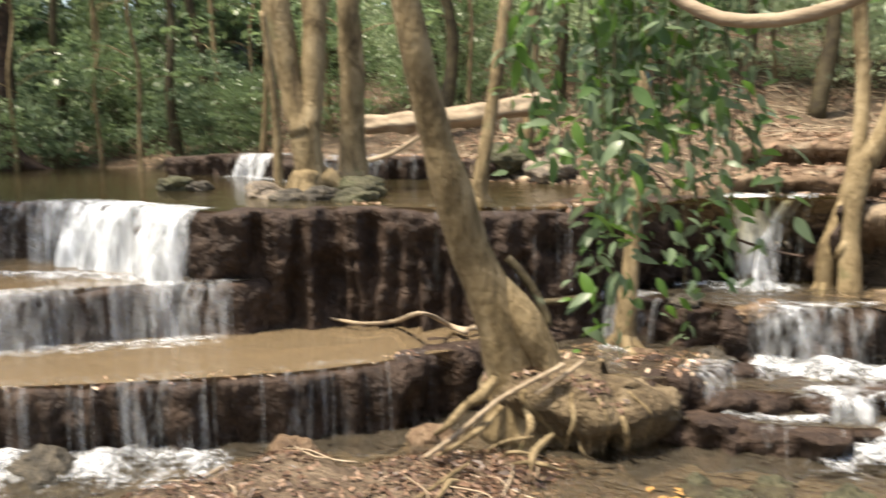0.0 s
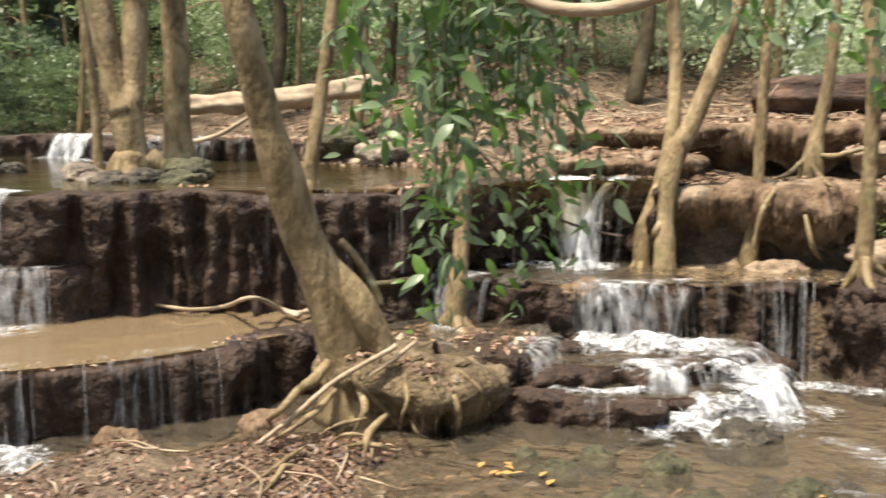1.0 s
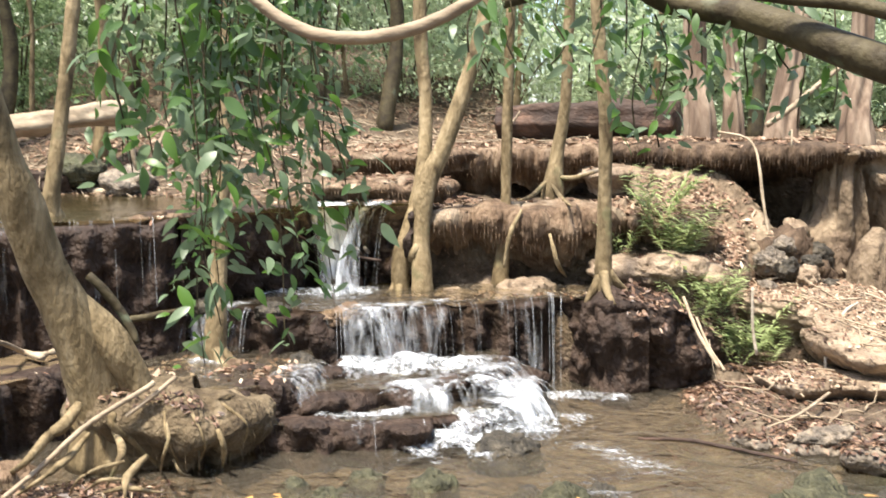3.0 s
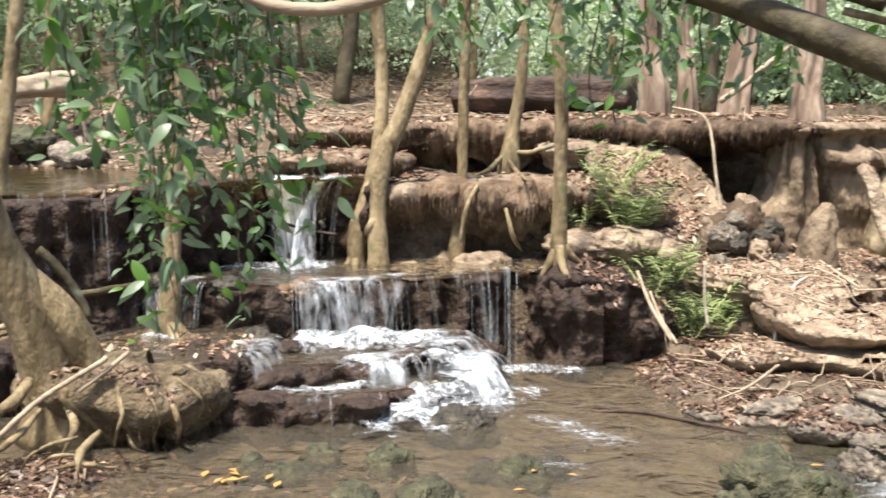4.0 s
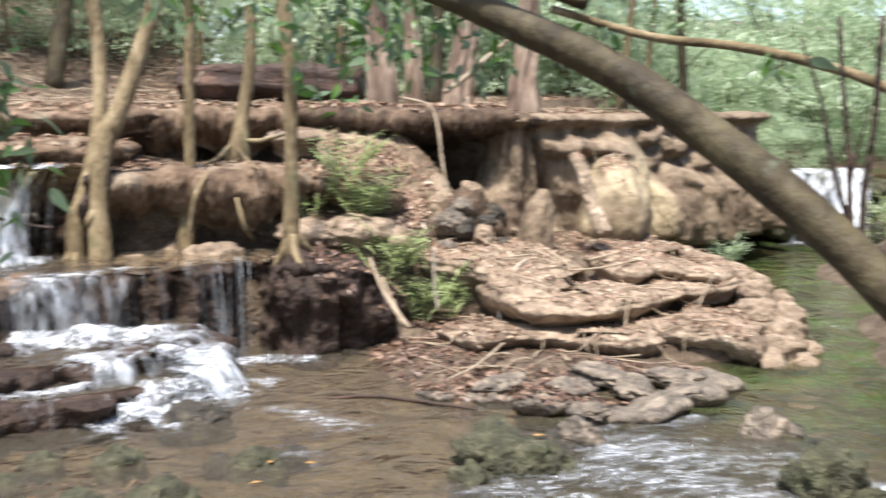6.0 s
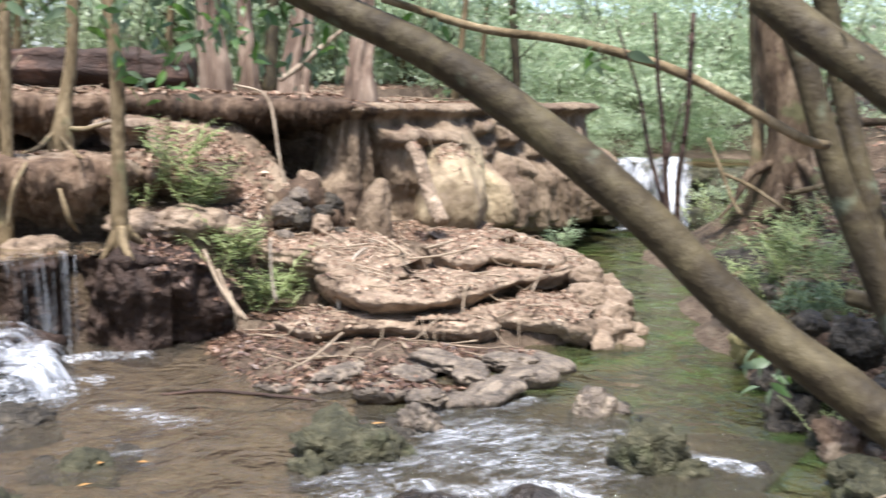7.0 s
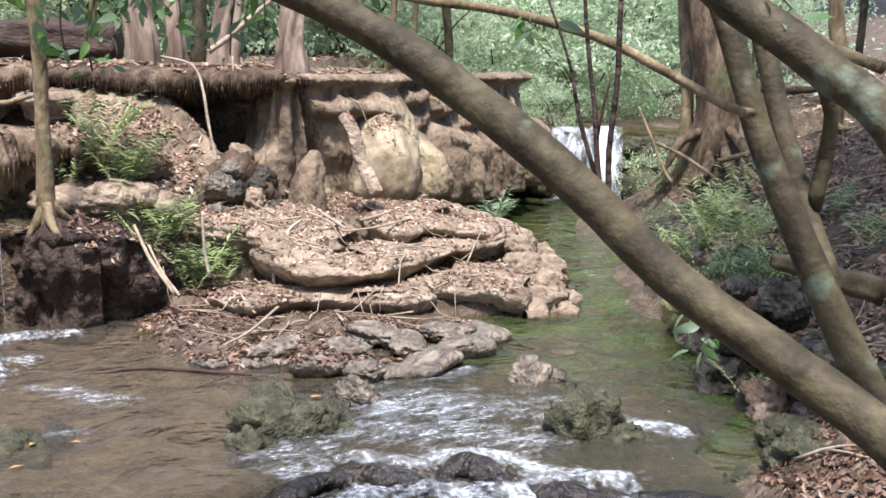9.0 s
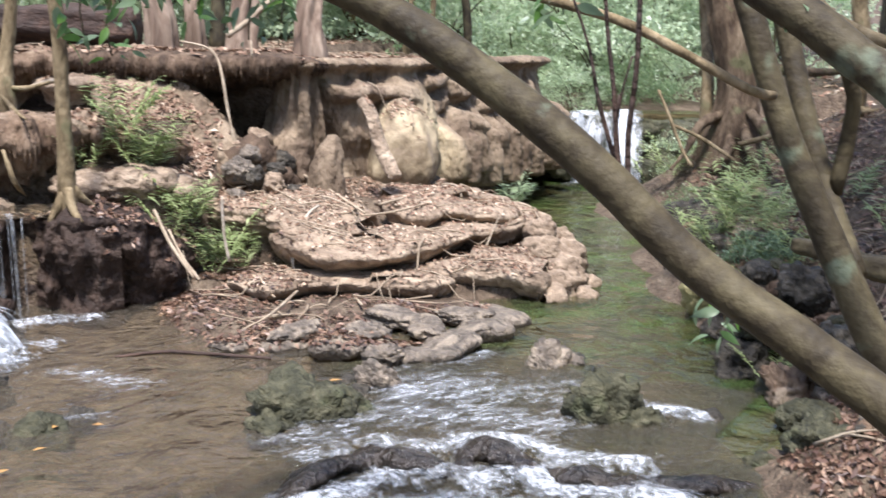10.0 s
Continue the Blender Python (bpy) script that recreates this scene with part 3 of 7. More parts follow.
LIP_MOUND = [(-2.66, 6.2, 0.42, 0.5, 0.03), (-2.52, 5.86, 0.44, 0.55, 0.05), (-2.26, 5.72, 0.45, 0.56, 0.08), (-1.98, 5.64, 0.45, 0.56, 0.1), (-1.74, 5.7, 0.42, 0.54, 0.1), (-1.6, 5.88, 0.38, 0.5, 0.08), (-1.52, 6.15, 0.34, 0.45, 0.03)]
LIP_SMALL = [(-10.2, 11.2), (-9.6, 11.0), (-8.8, 11.0), (-8.0, 10.8), (-7.3, 10.2), (-6.3, 10.2), (-5.4, 10.6), (-4.6, 10.4)]
LIP_FAR = [(7.6, 13.2), (8.0, 12.9), (8.74, 12.44), (9.41, 11.93), (10.2, 11.6)]
Z_POOL, Z_LEDGE, Z_UPPER, Z_TOP, Z_CASCADE, Z_MID, Z_STEP, Z_FOOT = 0.43, 0.84, 1.37, 1.83, 0.68, 0.36, 0.28, 0.15
Z_FAR = 1.0
SHORE_BACK = [(-30, 9), (-17, 12.5), (-13.0, 13.2), (-10.5, 12.2), (-8.2, 11.0), (-6.6, 10.5), (-5.6, 10.5), (-3.6, 9.7), (-2.2, 9.2), (-1.2, 9.4), (0.2, 11.5)]
SHORE_RIGHT = [(3.1, 2.2), (3.38, 3.31), (4.51, 4.02), (4.86, 4.85), (5.59, 5.87), (6.91, 7.81), (7.78, 9.54), (9.0, 11.2), (10.5, 12.0), (14, 14), (30, 20)]
SHORE_LITTER = [(1.15, 7.9), (1.0, 7.3), (0.99, 6.4), (1.65, 5.8), (2.2, 5.68), (2.55, 5.4), (3.2, 5.84), (3.85, 6.4)]
SHORE_NEAR = [(-4.3, 4.3), (-3.75, 4.95), (-3.0, 5.6), (-2.5, 5.85), (-1.65, 5.68), (-1.5, 5.25), (-1.5, 4.6), (-1.9, 3.7), (-3.4, 3.3), (-4.2, 3.7)]


def line_distance(x, y, line):
    line = [p[:2] for p in line]
    d = np.full(x.shape, 1e9)
    for (ax, ay), (bx, by) in zip(line[:-1], line[1:]):
        ux, uy = bx - ax, by - ay
        t = np.clip(((x - ax) * ux + (y - ay) * uy) / (ux * ux + uy * uy), 0, 1)
        d = np.minimum(d, np.hypot(x - ax - t * ux, y - ay - t * uy))
    return d


def inside(x, y, ring):
    ring = [p[:2] for p in ring]
    odd = np.zeros(x.shape, bool)
    for (ax, ay), (bx, by) in zip(ring, ring[1:] + ring[:1]):
        cross = (ay > y) != (by > y)
        odd ^= cross & (x < (bx - ax) * (y - ay) / (by - ay + 1e-12) + ax)
    return odd


FAR = 400
RAISED = [  # lip, the ring's other corners, height under the water or litter, slope beyond the lip
    (LIP_POOL, [(-2.75, 8), (-9, 8), (-9, 3)], Z_POOL - 0.13, 0),
    (LIP_LEDGE, [(-4.75, 8), (-10, 8), (-10, 4)], Z_LEDGE - 0.06, 0),
    (LIP_UPPER, [(2.3, 13), (0, FAR), (-FAR, FAR), (-FAR, 4)], Z_UPPER - 0.1, 0),
    (LIP_TOP[:4] + [(1.2, 11.2), (2.0, 10.85), (2.8, 10.3), (3.3, 10.1)], [(4, 12), (FAR, FAR), (-60, FAR)], Z_TOP + 0.0, 0.035),
    ([(3.0, 10.3), (4.2, 10.6), (5.2, 11.3), (6.2, 12.0), (6.9, 12.6), (7.2, 13.6)], [(9, 20), (60, FAR), (-60, FAR)], Z_TOP - 0.05, 0.03),
    (LIP_CASCADE[:8] + [(1.6, 8.3), (2.2, 8.9)], [(2.2, 11), (-2.5, 11)], Z_CASCADE - 0.05, 0),
    (LIP_MID, [(-1.35, 8), (-2.75, 8)], Z_MID - 0.03, 0),
    (LIP_STEP, [(0, 8.2), (-1.7, 8.2)], Z_STEP - 0.03, 0),
    (LIP_FOOT, [(0.15, 8.2), (-2, 8.2)], Z_FOOT - 0.03, 0),
    (LOW_A[:6] + LOW_B[4:5] + LIP_EDGE[1:], [(3.5, 10.5), (1.5, 11), (1.2, 8.1)], 0.12, 0.0),
    (LIP_SLAB, [(4.8, 9.4), (2.2, 9.6)], 0.3, 0.08),
    (LIP_NOOK, [(3.4, 9.4), (2.2, 11)], 0.46, 0.14),
    (LIP_CROWN, [(4.6, 9.4), (3.3, 9.4)], 0.5, 0.12),
    ([(0.95, 8.1), (1.35, 7.95), (1.8, 8.05), (2.1, 8.4)], [(2.3, 9.3), (0.95, 9.0)], 0.7, 0.4),
    (LIP_FAR, [(FAR, 30), (FAR, FAR), (7.6, FAR)], Z_FAR - 0.1, 0.13),
]


def ground_height(x, y):
    h = np.full(x.shape, -0.15) + 0.06 * value_noise(np.stack([x * 1.7, y * 1.7, x * 0], -1).reshape(-1, 3), 3).reshape(x.shape)
    h = np.maximum(h, -0.05 - 0.6 * line_distance(x, y, [(-2.6, 4.6), (-1.2, 5.0), (0.2, 5.0)]) ** 2)   # shallow, leafy floor
    for lip, rest, z, slope in RAISED:
        ring = list(lip) + rest
        d = line_distance(x, y, lip)
        rise = np.clip((d - 0.06) / 0.16, 0, 1)
        z1 = z + slope * np.minimum(d, 40)
        h = np.where(inside(x, y, ring), np.maximum(h, -0.35 + (z1 + 0.35) * rise), h)
    for shore, rest, z0, slope, top in (
            (SHORE_BACK, [(4, FAR), (-FAR, FAR), (-FAR, 9)], 1.3, 0.30, 6.0),
            (SHORE_RIGHT, [(FAR, 20), (FAR, -FAR), (3.1, -FAR)], -0.05, 0.5, 3.2),
            (SHORE_LITTER, [(3.9, 7.2), (2, 8.2)], -0.14, 0.34, 0.045),
            (SHORE_NEAR, [], -0.14, 0.4, 0.035)):
        d = line_distance(x, y, list(shore) + (list(shore[:1]) if not rest else []))
        d = d + 0.25 * value_noise(np.stack([x * 2.3, y * 2.3, x * 0], -1).reshape(-1, 3), 5).reshape(x.shape)
        h = np.where(inside(x, y, list(shore) + rest), np.maximum(h, np.minimum(z0 + slope * np.maximum(d, 0), top)), h)
    near = 0.3 * np.clip((2.6 - y - 0.15 * np.abs(x)) / 0.8, -2, 1)                          # the bank the camera stands on
    h = np.maximum(h, near)
    for mx, my, mz, mr in ((8.5, 9.2, 0.75, 1.1), (3.8, 2.75, 0.42, 0.55), (4.6, 3.4, 0.3, 0.6), (5.9, 6.1, 0.55, 0.6), (6.7, 6.9, 0.6, 0.8), (5.3, 5.15, 0.45, 0.42)):      # humps of the stream bank
        h = np.maximum(h, mz * 1.25 * np.exp(-((x - mx) ** 2 + (y - my) ** 2) / mr ** 2) - 0.12)
    west = 1.3 + 0.25 * (-x - 16 - 0.3 * y)
    h = np.where((x < -16) & (y > -30), np.maximum(h, np.clip(west, -0.3, 5)), h)
    p = np.stack([x, y, x * 0], -1).reshape(-1, 3)
    h = h + 0.035 * fbm(p * 2.2, 4, 11).reshape(x.shape) + np.clip(np.hypot(x, y) - 14, 0, 40) * 0.02 * fbm(p * 0.15, 3, 12).reshape(x.shape)
    return h


def axis(lo, hi, step, far):
    out, grow = [0.0], step
    while out[-1] < far:
        grow *= 1.22
        out.append(out[-1] + grow)
    g = np.array(out[1:])
    return np.concatenate([lo - g[::-1], np.arange(lo, hi + 1e-6, step), hi + g])


gx, gy = axis(-9.5, 9.5, 0.06, FAR), axis(2.0, 13.5, 0.06, FAR)
X, Y = np.meshgrid(gx, gy)
Z = ground_height(X, Y)
ground_verts, ground_quads = np.stack([X, Y, Z], -1).reshape(-1, 3), grid_quads(len(gy), len(gx))
tagged(new("ground", mesh_of("ground", ground_verts, ground_quads, EARTH)), "brown forest floor and stream bed of silt and leaf mould", "ground", kind="structure")

SOLIDS = [(ground_verts, tri_safe(ground_quads))]      # what leaves and stones come to rest on

PROFILES = {   # outward and upward offsets from the lip, as shares of the drop below the first four
    "curtain": [(-0.7, -0.05), (-0.3, -0.02), (-0.1, 0.0), (0.0, -0.01), (0.05, -0.05), (0.07, -0.25), (0.05, -0.6), (0.03, -0.9), (0.08, -1.15)],
    "brow": [(-0.7, -0.04), (-0.3, 0.0), (-0.08, 0.0), (0.04, -0.03), (0.1, -0.22), (0.07, -0.5), (-0.06, -0.75), (-0.1, -1.0), (-0.02, -1.2)],
}


def terrace(lip, top, foot, style, mat, label, ribs=0.05, rough=0.03, wander=0.06, seed=1, sway=0.03):
    """The rounded rim and the hanging face of one terrace, as one mesh along its lip. A lip's third number lowers the rim there."""
    step = 0.035
    c = spline([(p[0], p[1], p[2] if len(p) > 2 else 0.0) for p in lip], step)
    sink, c = c[:, 2], c[:, :2]
    tan = np.gradient(c, axis=0)
    for _ in range(6):
        tan[1:-1] = (tan[:-2] + tan[1:-1] + tan[2:]) / 3
    tan /= np.linalg.norm(tan, axis=1)[:, None]
    out = np.stack([tan[:, 1], -tan[:, 0]], -1)
    s = np.arange(len(c)) * step
    line = np.stack([s * 1.3, s * 0 + seed * 7.7, s * 0], -1)
    c = c + out * (fbm(line, 4, seed) * wander * 2)[:, None]
    sink = sink + sway * 2 * fbm(line * 0.9 + 40, 3, seed + 80)
    drop = top - foot
    prof = spline(PROFILES[style], 0.03 / max(drop, 0.3))
    rows = []
    for o, u in prof:
        below = np.clip(-u, 0, 1.2)
        z = np.full(len(c), top + (u * drop if u < -0.02 or o > -0.05 else u))
        z = z + sink * (1 - min(1, below))
        q = np.stack([s * 6, z * 0.9 + seed * 3.1, s * 0], -1)
        rib = fbm(q, 3, seed + 20)
        broad = fbm(np.stack([s * 1.9, z * 0.6 + seed, s * 0], -1), 2, seed + 30)
        q3 = np.column_stack([c + out * o, z])
        lump = fbm(q3 * 6.5, 5, seed + 40)
        amt = np.clip((o + 0.12) / 0.15, 0, 1) if below < 0.05 else 1.0
        push = o + amt * (ribs * 2 * (0.6 - np.abs(rib) * 3.0) + ribs * 2.2 * broad * min(1, below * 3) + rough * 2 * lump)
        z = z + (0.025 * fbm(line * 3.1, 3, seed + 60) + 0.02 * lump) * (1 if below < 0.3 else 0.5)
        rows.append(np.column_stack([c + out * push[:, None], z]))
    v = np.vstack(rows)
    quads = grid_quads(len(prof), len(c))[:, ::-1]
    SOLIDS.append((v, tri_safe(quads)))
    return tagged(new("tufa_terrace", mesh_of("tufa_terrace", v, quads, mat)), label, "rock ledge", kind="structure")


terrace(LIP_POOL, Z_POOL, -0.05, "curtain", WET, "low dark wet tufa ledge dripping with thin water", ribs=0.05, seed=1)
terrace(LIP_LEDGE, Z_LEDGE, Z_POOL, "curtain", WET, "narrow wet tufa step behind the muddy pool", ribs=0.04, seed=2)
terrace(LIP_UPPER[:9], Z_UPPER, Z_POOL - 0.1, "curtain", WET, "tall dark brown tufa curtain with vertical folds", ribs=0.075, rough=0.06, seed=3)
terrace(LIP_UPPER[8:14], Z_UPPER, Z_CASCADE - 0.05, "brow", WET, "dark wet tufa ledge behind the upper fall", ribs=0.09, rough=0.09, wander=0.15, sway=0.05, seed=24)


def ledge(lip, mat, label, back=0.6, rise=0.1, lobes=0.05, wander=0.05, lump=0.05, comb=0.02, bulge=0.05, fringe=0, drip=(0.03, 0.1), layers=0.0, hang=0.45, seed=1, name="tufa_ledge"):
    """One shelf of tufa along a lip of (x, y, rim, face, hollow): a top that runs back, a rounded lobed edge, a combed face and the hollow under it."""
    step = 0.028
    q = spline(lip, step)
    c, rim, face, hollow = q[:, :2], q[:, 2], np.maximum(q[:, 3], 0.04), np.maximum(q[:, 4], 0)
    tan = np.gradient(c, axis=0)
    for _ in range(10):
        tan[1:-1] = (tan[:-2] + tan[1:-1] + tan[2:]) / 3
    tan /= np.linalg.norm(tan, axis=1)[:, None]
    out = np.stack([tan[:, 1], -tan[:, 0]], -1)
    s = np.arange(len(c)) * step
    line = np.stack([s, s * 0 + seed * 7.7, s * 0], -1)
    ends = np.clip(np.minimum(s, s[::-1]) / 0.25, 0, 1)
    lobe = np.abs(np.sin(np.pi * (s / 0.42 + 1.3 * fbm(line * 1.4, 2, seed)))) - 0.5
    c = c + out * ((fbm(line * 1.6, 4, seed) * 2 * wander + lobe * lobes) * ends)[:, None]
    rim = rim + (0.05 * fbm(line * 1.9 + 40, 3, seed + 1) + 0.018 * lobe)
    face = face * (1 + 0.5 * fbm(line * 3.1 + 9, 3, seed + 2))
    rows = []
    for d in np.linspace(-back, -0.03, max(5, int(back / 0.05))):
        p = np.column_stack([c + out * d, rim - d * rise])
        n = fbm(p * 4.5, 5, seed + 3)
        edge = np.exp(-(d + 0.03) ** 2 / 0.004)
        rows.append(np.column_stack([p[:, :2], p[:, 2] + lump * n * (0.7 - 0.3 * edge) - 0.012 * edge - (0.1 if d == -back else 0)]))
    for k in np.linspace(0, 1.12, max(14, int(face.max() / 0.022))):
        z = rim - 0.015 - face * k
        o = bulge * np.sin(np.pi * min(1.0, (k + 0.12) / 0.75)) - hollow * np.clip((k - hang) / (1 - hang), 0, 1) ** 1.4 - 0.03 * (k == 0)
        p = np.column_stack([c, z])
        o = o + lump * 1.3 * fbm(p * np.array([5, 5, 4]), 5, seed + 4)
        o = o + comb * (1.2 - 3.2 * np.abs(fbm(np.stack([s * 11, z * 1.3, s * 0 + seed], -1), 3, seed + 5))) * min(1, k * 4)
        if layers:
            o = o + layers * (np.abs(((z * 11 + 0.9 * fbm(p * 1.5, 2, seed + 6)) % 1) - 0.5) - 0.25)
        rows.append(np.column_stack([c + out * np.reshape(o, (-1, 1)), z + 0.012 * fbm(p * 9, 2, seed + 7)]))
    v = np.vstack(rows)
    quads = grid_quads(len(rows), len(c))[:, ::-1]
    SOLIDS.append((v, tri_safe(quads)))
    ob = tagged(new(name, mesh_of(name, v, quads, mat)), label, "rock ledge", kind="structure")
    if fringe:
        r, pieces = np.random.default_rng(seed), []
        for _ in range(int(fringe * s[-1])):
            i, k = r.integers(2, len(c) - 2), r.uniform(0.25, 0.75)
            row = len(rows) - 1 - int((1.12 - k) / 1.12 * (max(14, int(face.max() / 0.022)) - 1))
            x, y, z = rows[row][i]
            ln, w = r.uniform(*drip) * min(1.0, float(face[i]) / 0.25), r.uniform(0.002, 0.0055)
            o, sw = out[i], r.uniform(-0.2, 0.2)
            pts = [(x - o[0] * 0.02, y - o[1] * 0.02, z + 0.03, w), (x + o[0] * 0.012, y + o[1] * 0.012, z - ln * 0.4, w * 0.9), (x + tan[i][0] * sw * ln * 0.3, y + tan[i][1] * sw * ln * 0.3, z - ln, w * 0.25)]
            a, b = tube(pts, sides=5, step=ln * 0.6, rough=0.1, seed=int(r.integers(99)))
            pieces.append((a, tri_safe(b)))
        a, b = join(pieces)
        tagged(new("root_fringe", mesh_of("root_fringe", a, b, mat)), "brown fringe of fine roots and drips hanging from a tufa rim", "hanging roots", kind="stuff")
    return ob


ledge(LEDGE_B, BROWN, "brown overhanging tufa ledge with a combed, fringed brow", 0.7, 0.05, lobes=0.16, wander=0.1, lump=0.11, fringe=200, drip=(0.04, 0.11), bulge=0.07, comb=0.05, seed=4)
ledge(LEDGE_D, BROWN, "highest brown tufa ledge with a fringed rim", 0.8, 0.03, lobes=0.14, wander=0.1, lump=0.11, fringe=170, bulge=0.08, comb=0.05, seed=5)
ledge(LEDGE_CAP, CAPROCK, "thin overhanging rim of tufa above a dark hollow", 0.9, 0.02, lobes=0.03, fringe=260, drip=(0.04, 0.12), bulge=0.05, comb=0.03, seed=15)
ledge(LEDGE_E, BROWN, "mossy brown fringed ledge behind the ferns", 0.6, 0.14, lobes=0.16, wander=0.08, lump=0.16, fringe=160, bulge=0.03, comb=0.03, seed=19)
ledge(LEDGE_C, BROWN, "small rounded brown ledge above the upper fall", 0.6, 0.05, fringe=140, bulge=0.1, seed=17)
ledge(LEDGE_C2, BROWN, "rounded brown ledge strewn with leaves", 0.6, 0.05, fringe=140, bulge=0.1, seed=18)
ledge([(0.9, 10.9, 1.6, 0.2, 0.05), (1.0, 10.45, 1.62, 0.22, 0.08), (1.35, 10.28, 1.63, 0.22, 0.1), (1.7, 10.12, 1.6, 0.2, 0.1), (1.95, 10.1, 1.56, 0.2, 0.05), (2.05, 10.4, 1.5, 0.2, 0.0)], DRY, "rounded tan tufa lump under the top rim", 0.5, 0.05, bulge=0.08, seed=22)
ledge(LOW_A, DRY, "low dark-faced outer step of the tan tufa island", 0.7, 0.02, hang=0.12, lump=0.035, comb=0.012, bulge=0.01, seed=11)
ledge(LOW_B, DRY, "overhanging front block of the tan tufa island", 0.55, 0.02, hang=0.12, lump=0.05, lobes=0.03, bulge=0.015, seed=12)
ledge(LIP_SLAB, DRY, "middle slab of the tan tufa island", 0.7, 0.05, hang=0.12, lump=0.06, lobes=0.06, bulge=0.015, seed=13)
ledge(LIP_CROWN, DRY, "upper slab of the tan tufa island over a dark slit", 0.9, 0.08, hang=0.12, lump=0.05, lobes=0.04, bulge=0.015, seed=14)
ledge(LIP_NOOK, DRY, "undercut layered slab over a dark nook in the island", 0.8, 0.12, hang=0.12, lump=0.06, layers=0.07, bulge=0.01, seed=23)
ledge(LIP_EDGE, DRY, "rounded outer flank of the tan tufa island", 0.28, 0.0, lump=0.1, lobes=0.12, bulge=0.08, seed=25)
ledge(LIP_SHORE, PALEROCK, "low pale wet tufa shelf at the water's edge", 0.32, -0.12, lump=0.12, lobes=0.13, wander=0.08, seed=26)

# s along the lip and height of each swelling of the tall wall: centre, half width, half height, depth
WALL_LUMPS = [(0.74, 1.6, 0.05, 0.4, 0.1), (0.93, 1.5, 0.09, 0.55, 0.16), (1.12, 1.4, 0.06, 0.6, 0.12), (0.62, 0.9, 0.2, 0.2, 0.14), (1.28, 1.3, 0.1, 0.5, -0.22), (1.42, 0.85, 0.1, 0.3, -0.16),
              (1.75, 1.52, 0.42, 0.1, 0.24), (1.7, 1.2, 0.32, 0.3, 0.1), (2.3, 1.4, 0.2, 0.5, 0.12), (2.38, 0.98, 0.36, 0.62, 0.28), (3.0, 1.62, 0.25, 0.1, 0.18), (2.95, 1.36, 0.2, 0.1, 0.14), (3.4, 1.5, 0.22, 0.12, 0.2),
              (3.3, 1.18, 0.24, 0.13, 0.18), (3.85, 1.6, 0.28, 0.1, 0.16), (4.0, 1.32, 0.25, 0.12, 0.22), (4.6, 1.5, 0.3, 0.1, 0.18), (5.2, 1.42, 0.3, 0.14, 0.2), (5.7, 1.2, 0.25, 0.16, 0.22)]
WALL_FOLDS = [(2.86, 0.13, 0.44), (3.1, 0.14, 0.36), (3.36, 0.15, 0.44), (3.65, 0.16, 0.3), (3.94, 0.15, 0.36), (4.22, 0.16, 0.24), (4.55, 0.18, 0.34), (4.9, 0.19, 0.26), (5.3, 0.2, 0.38), (5.7, 0.2, 0.28)]


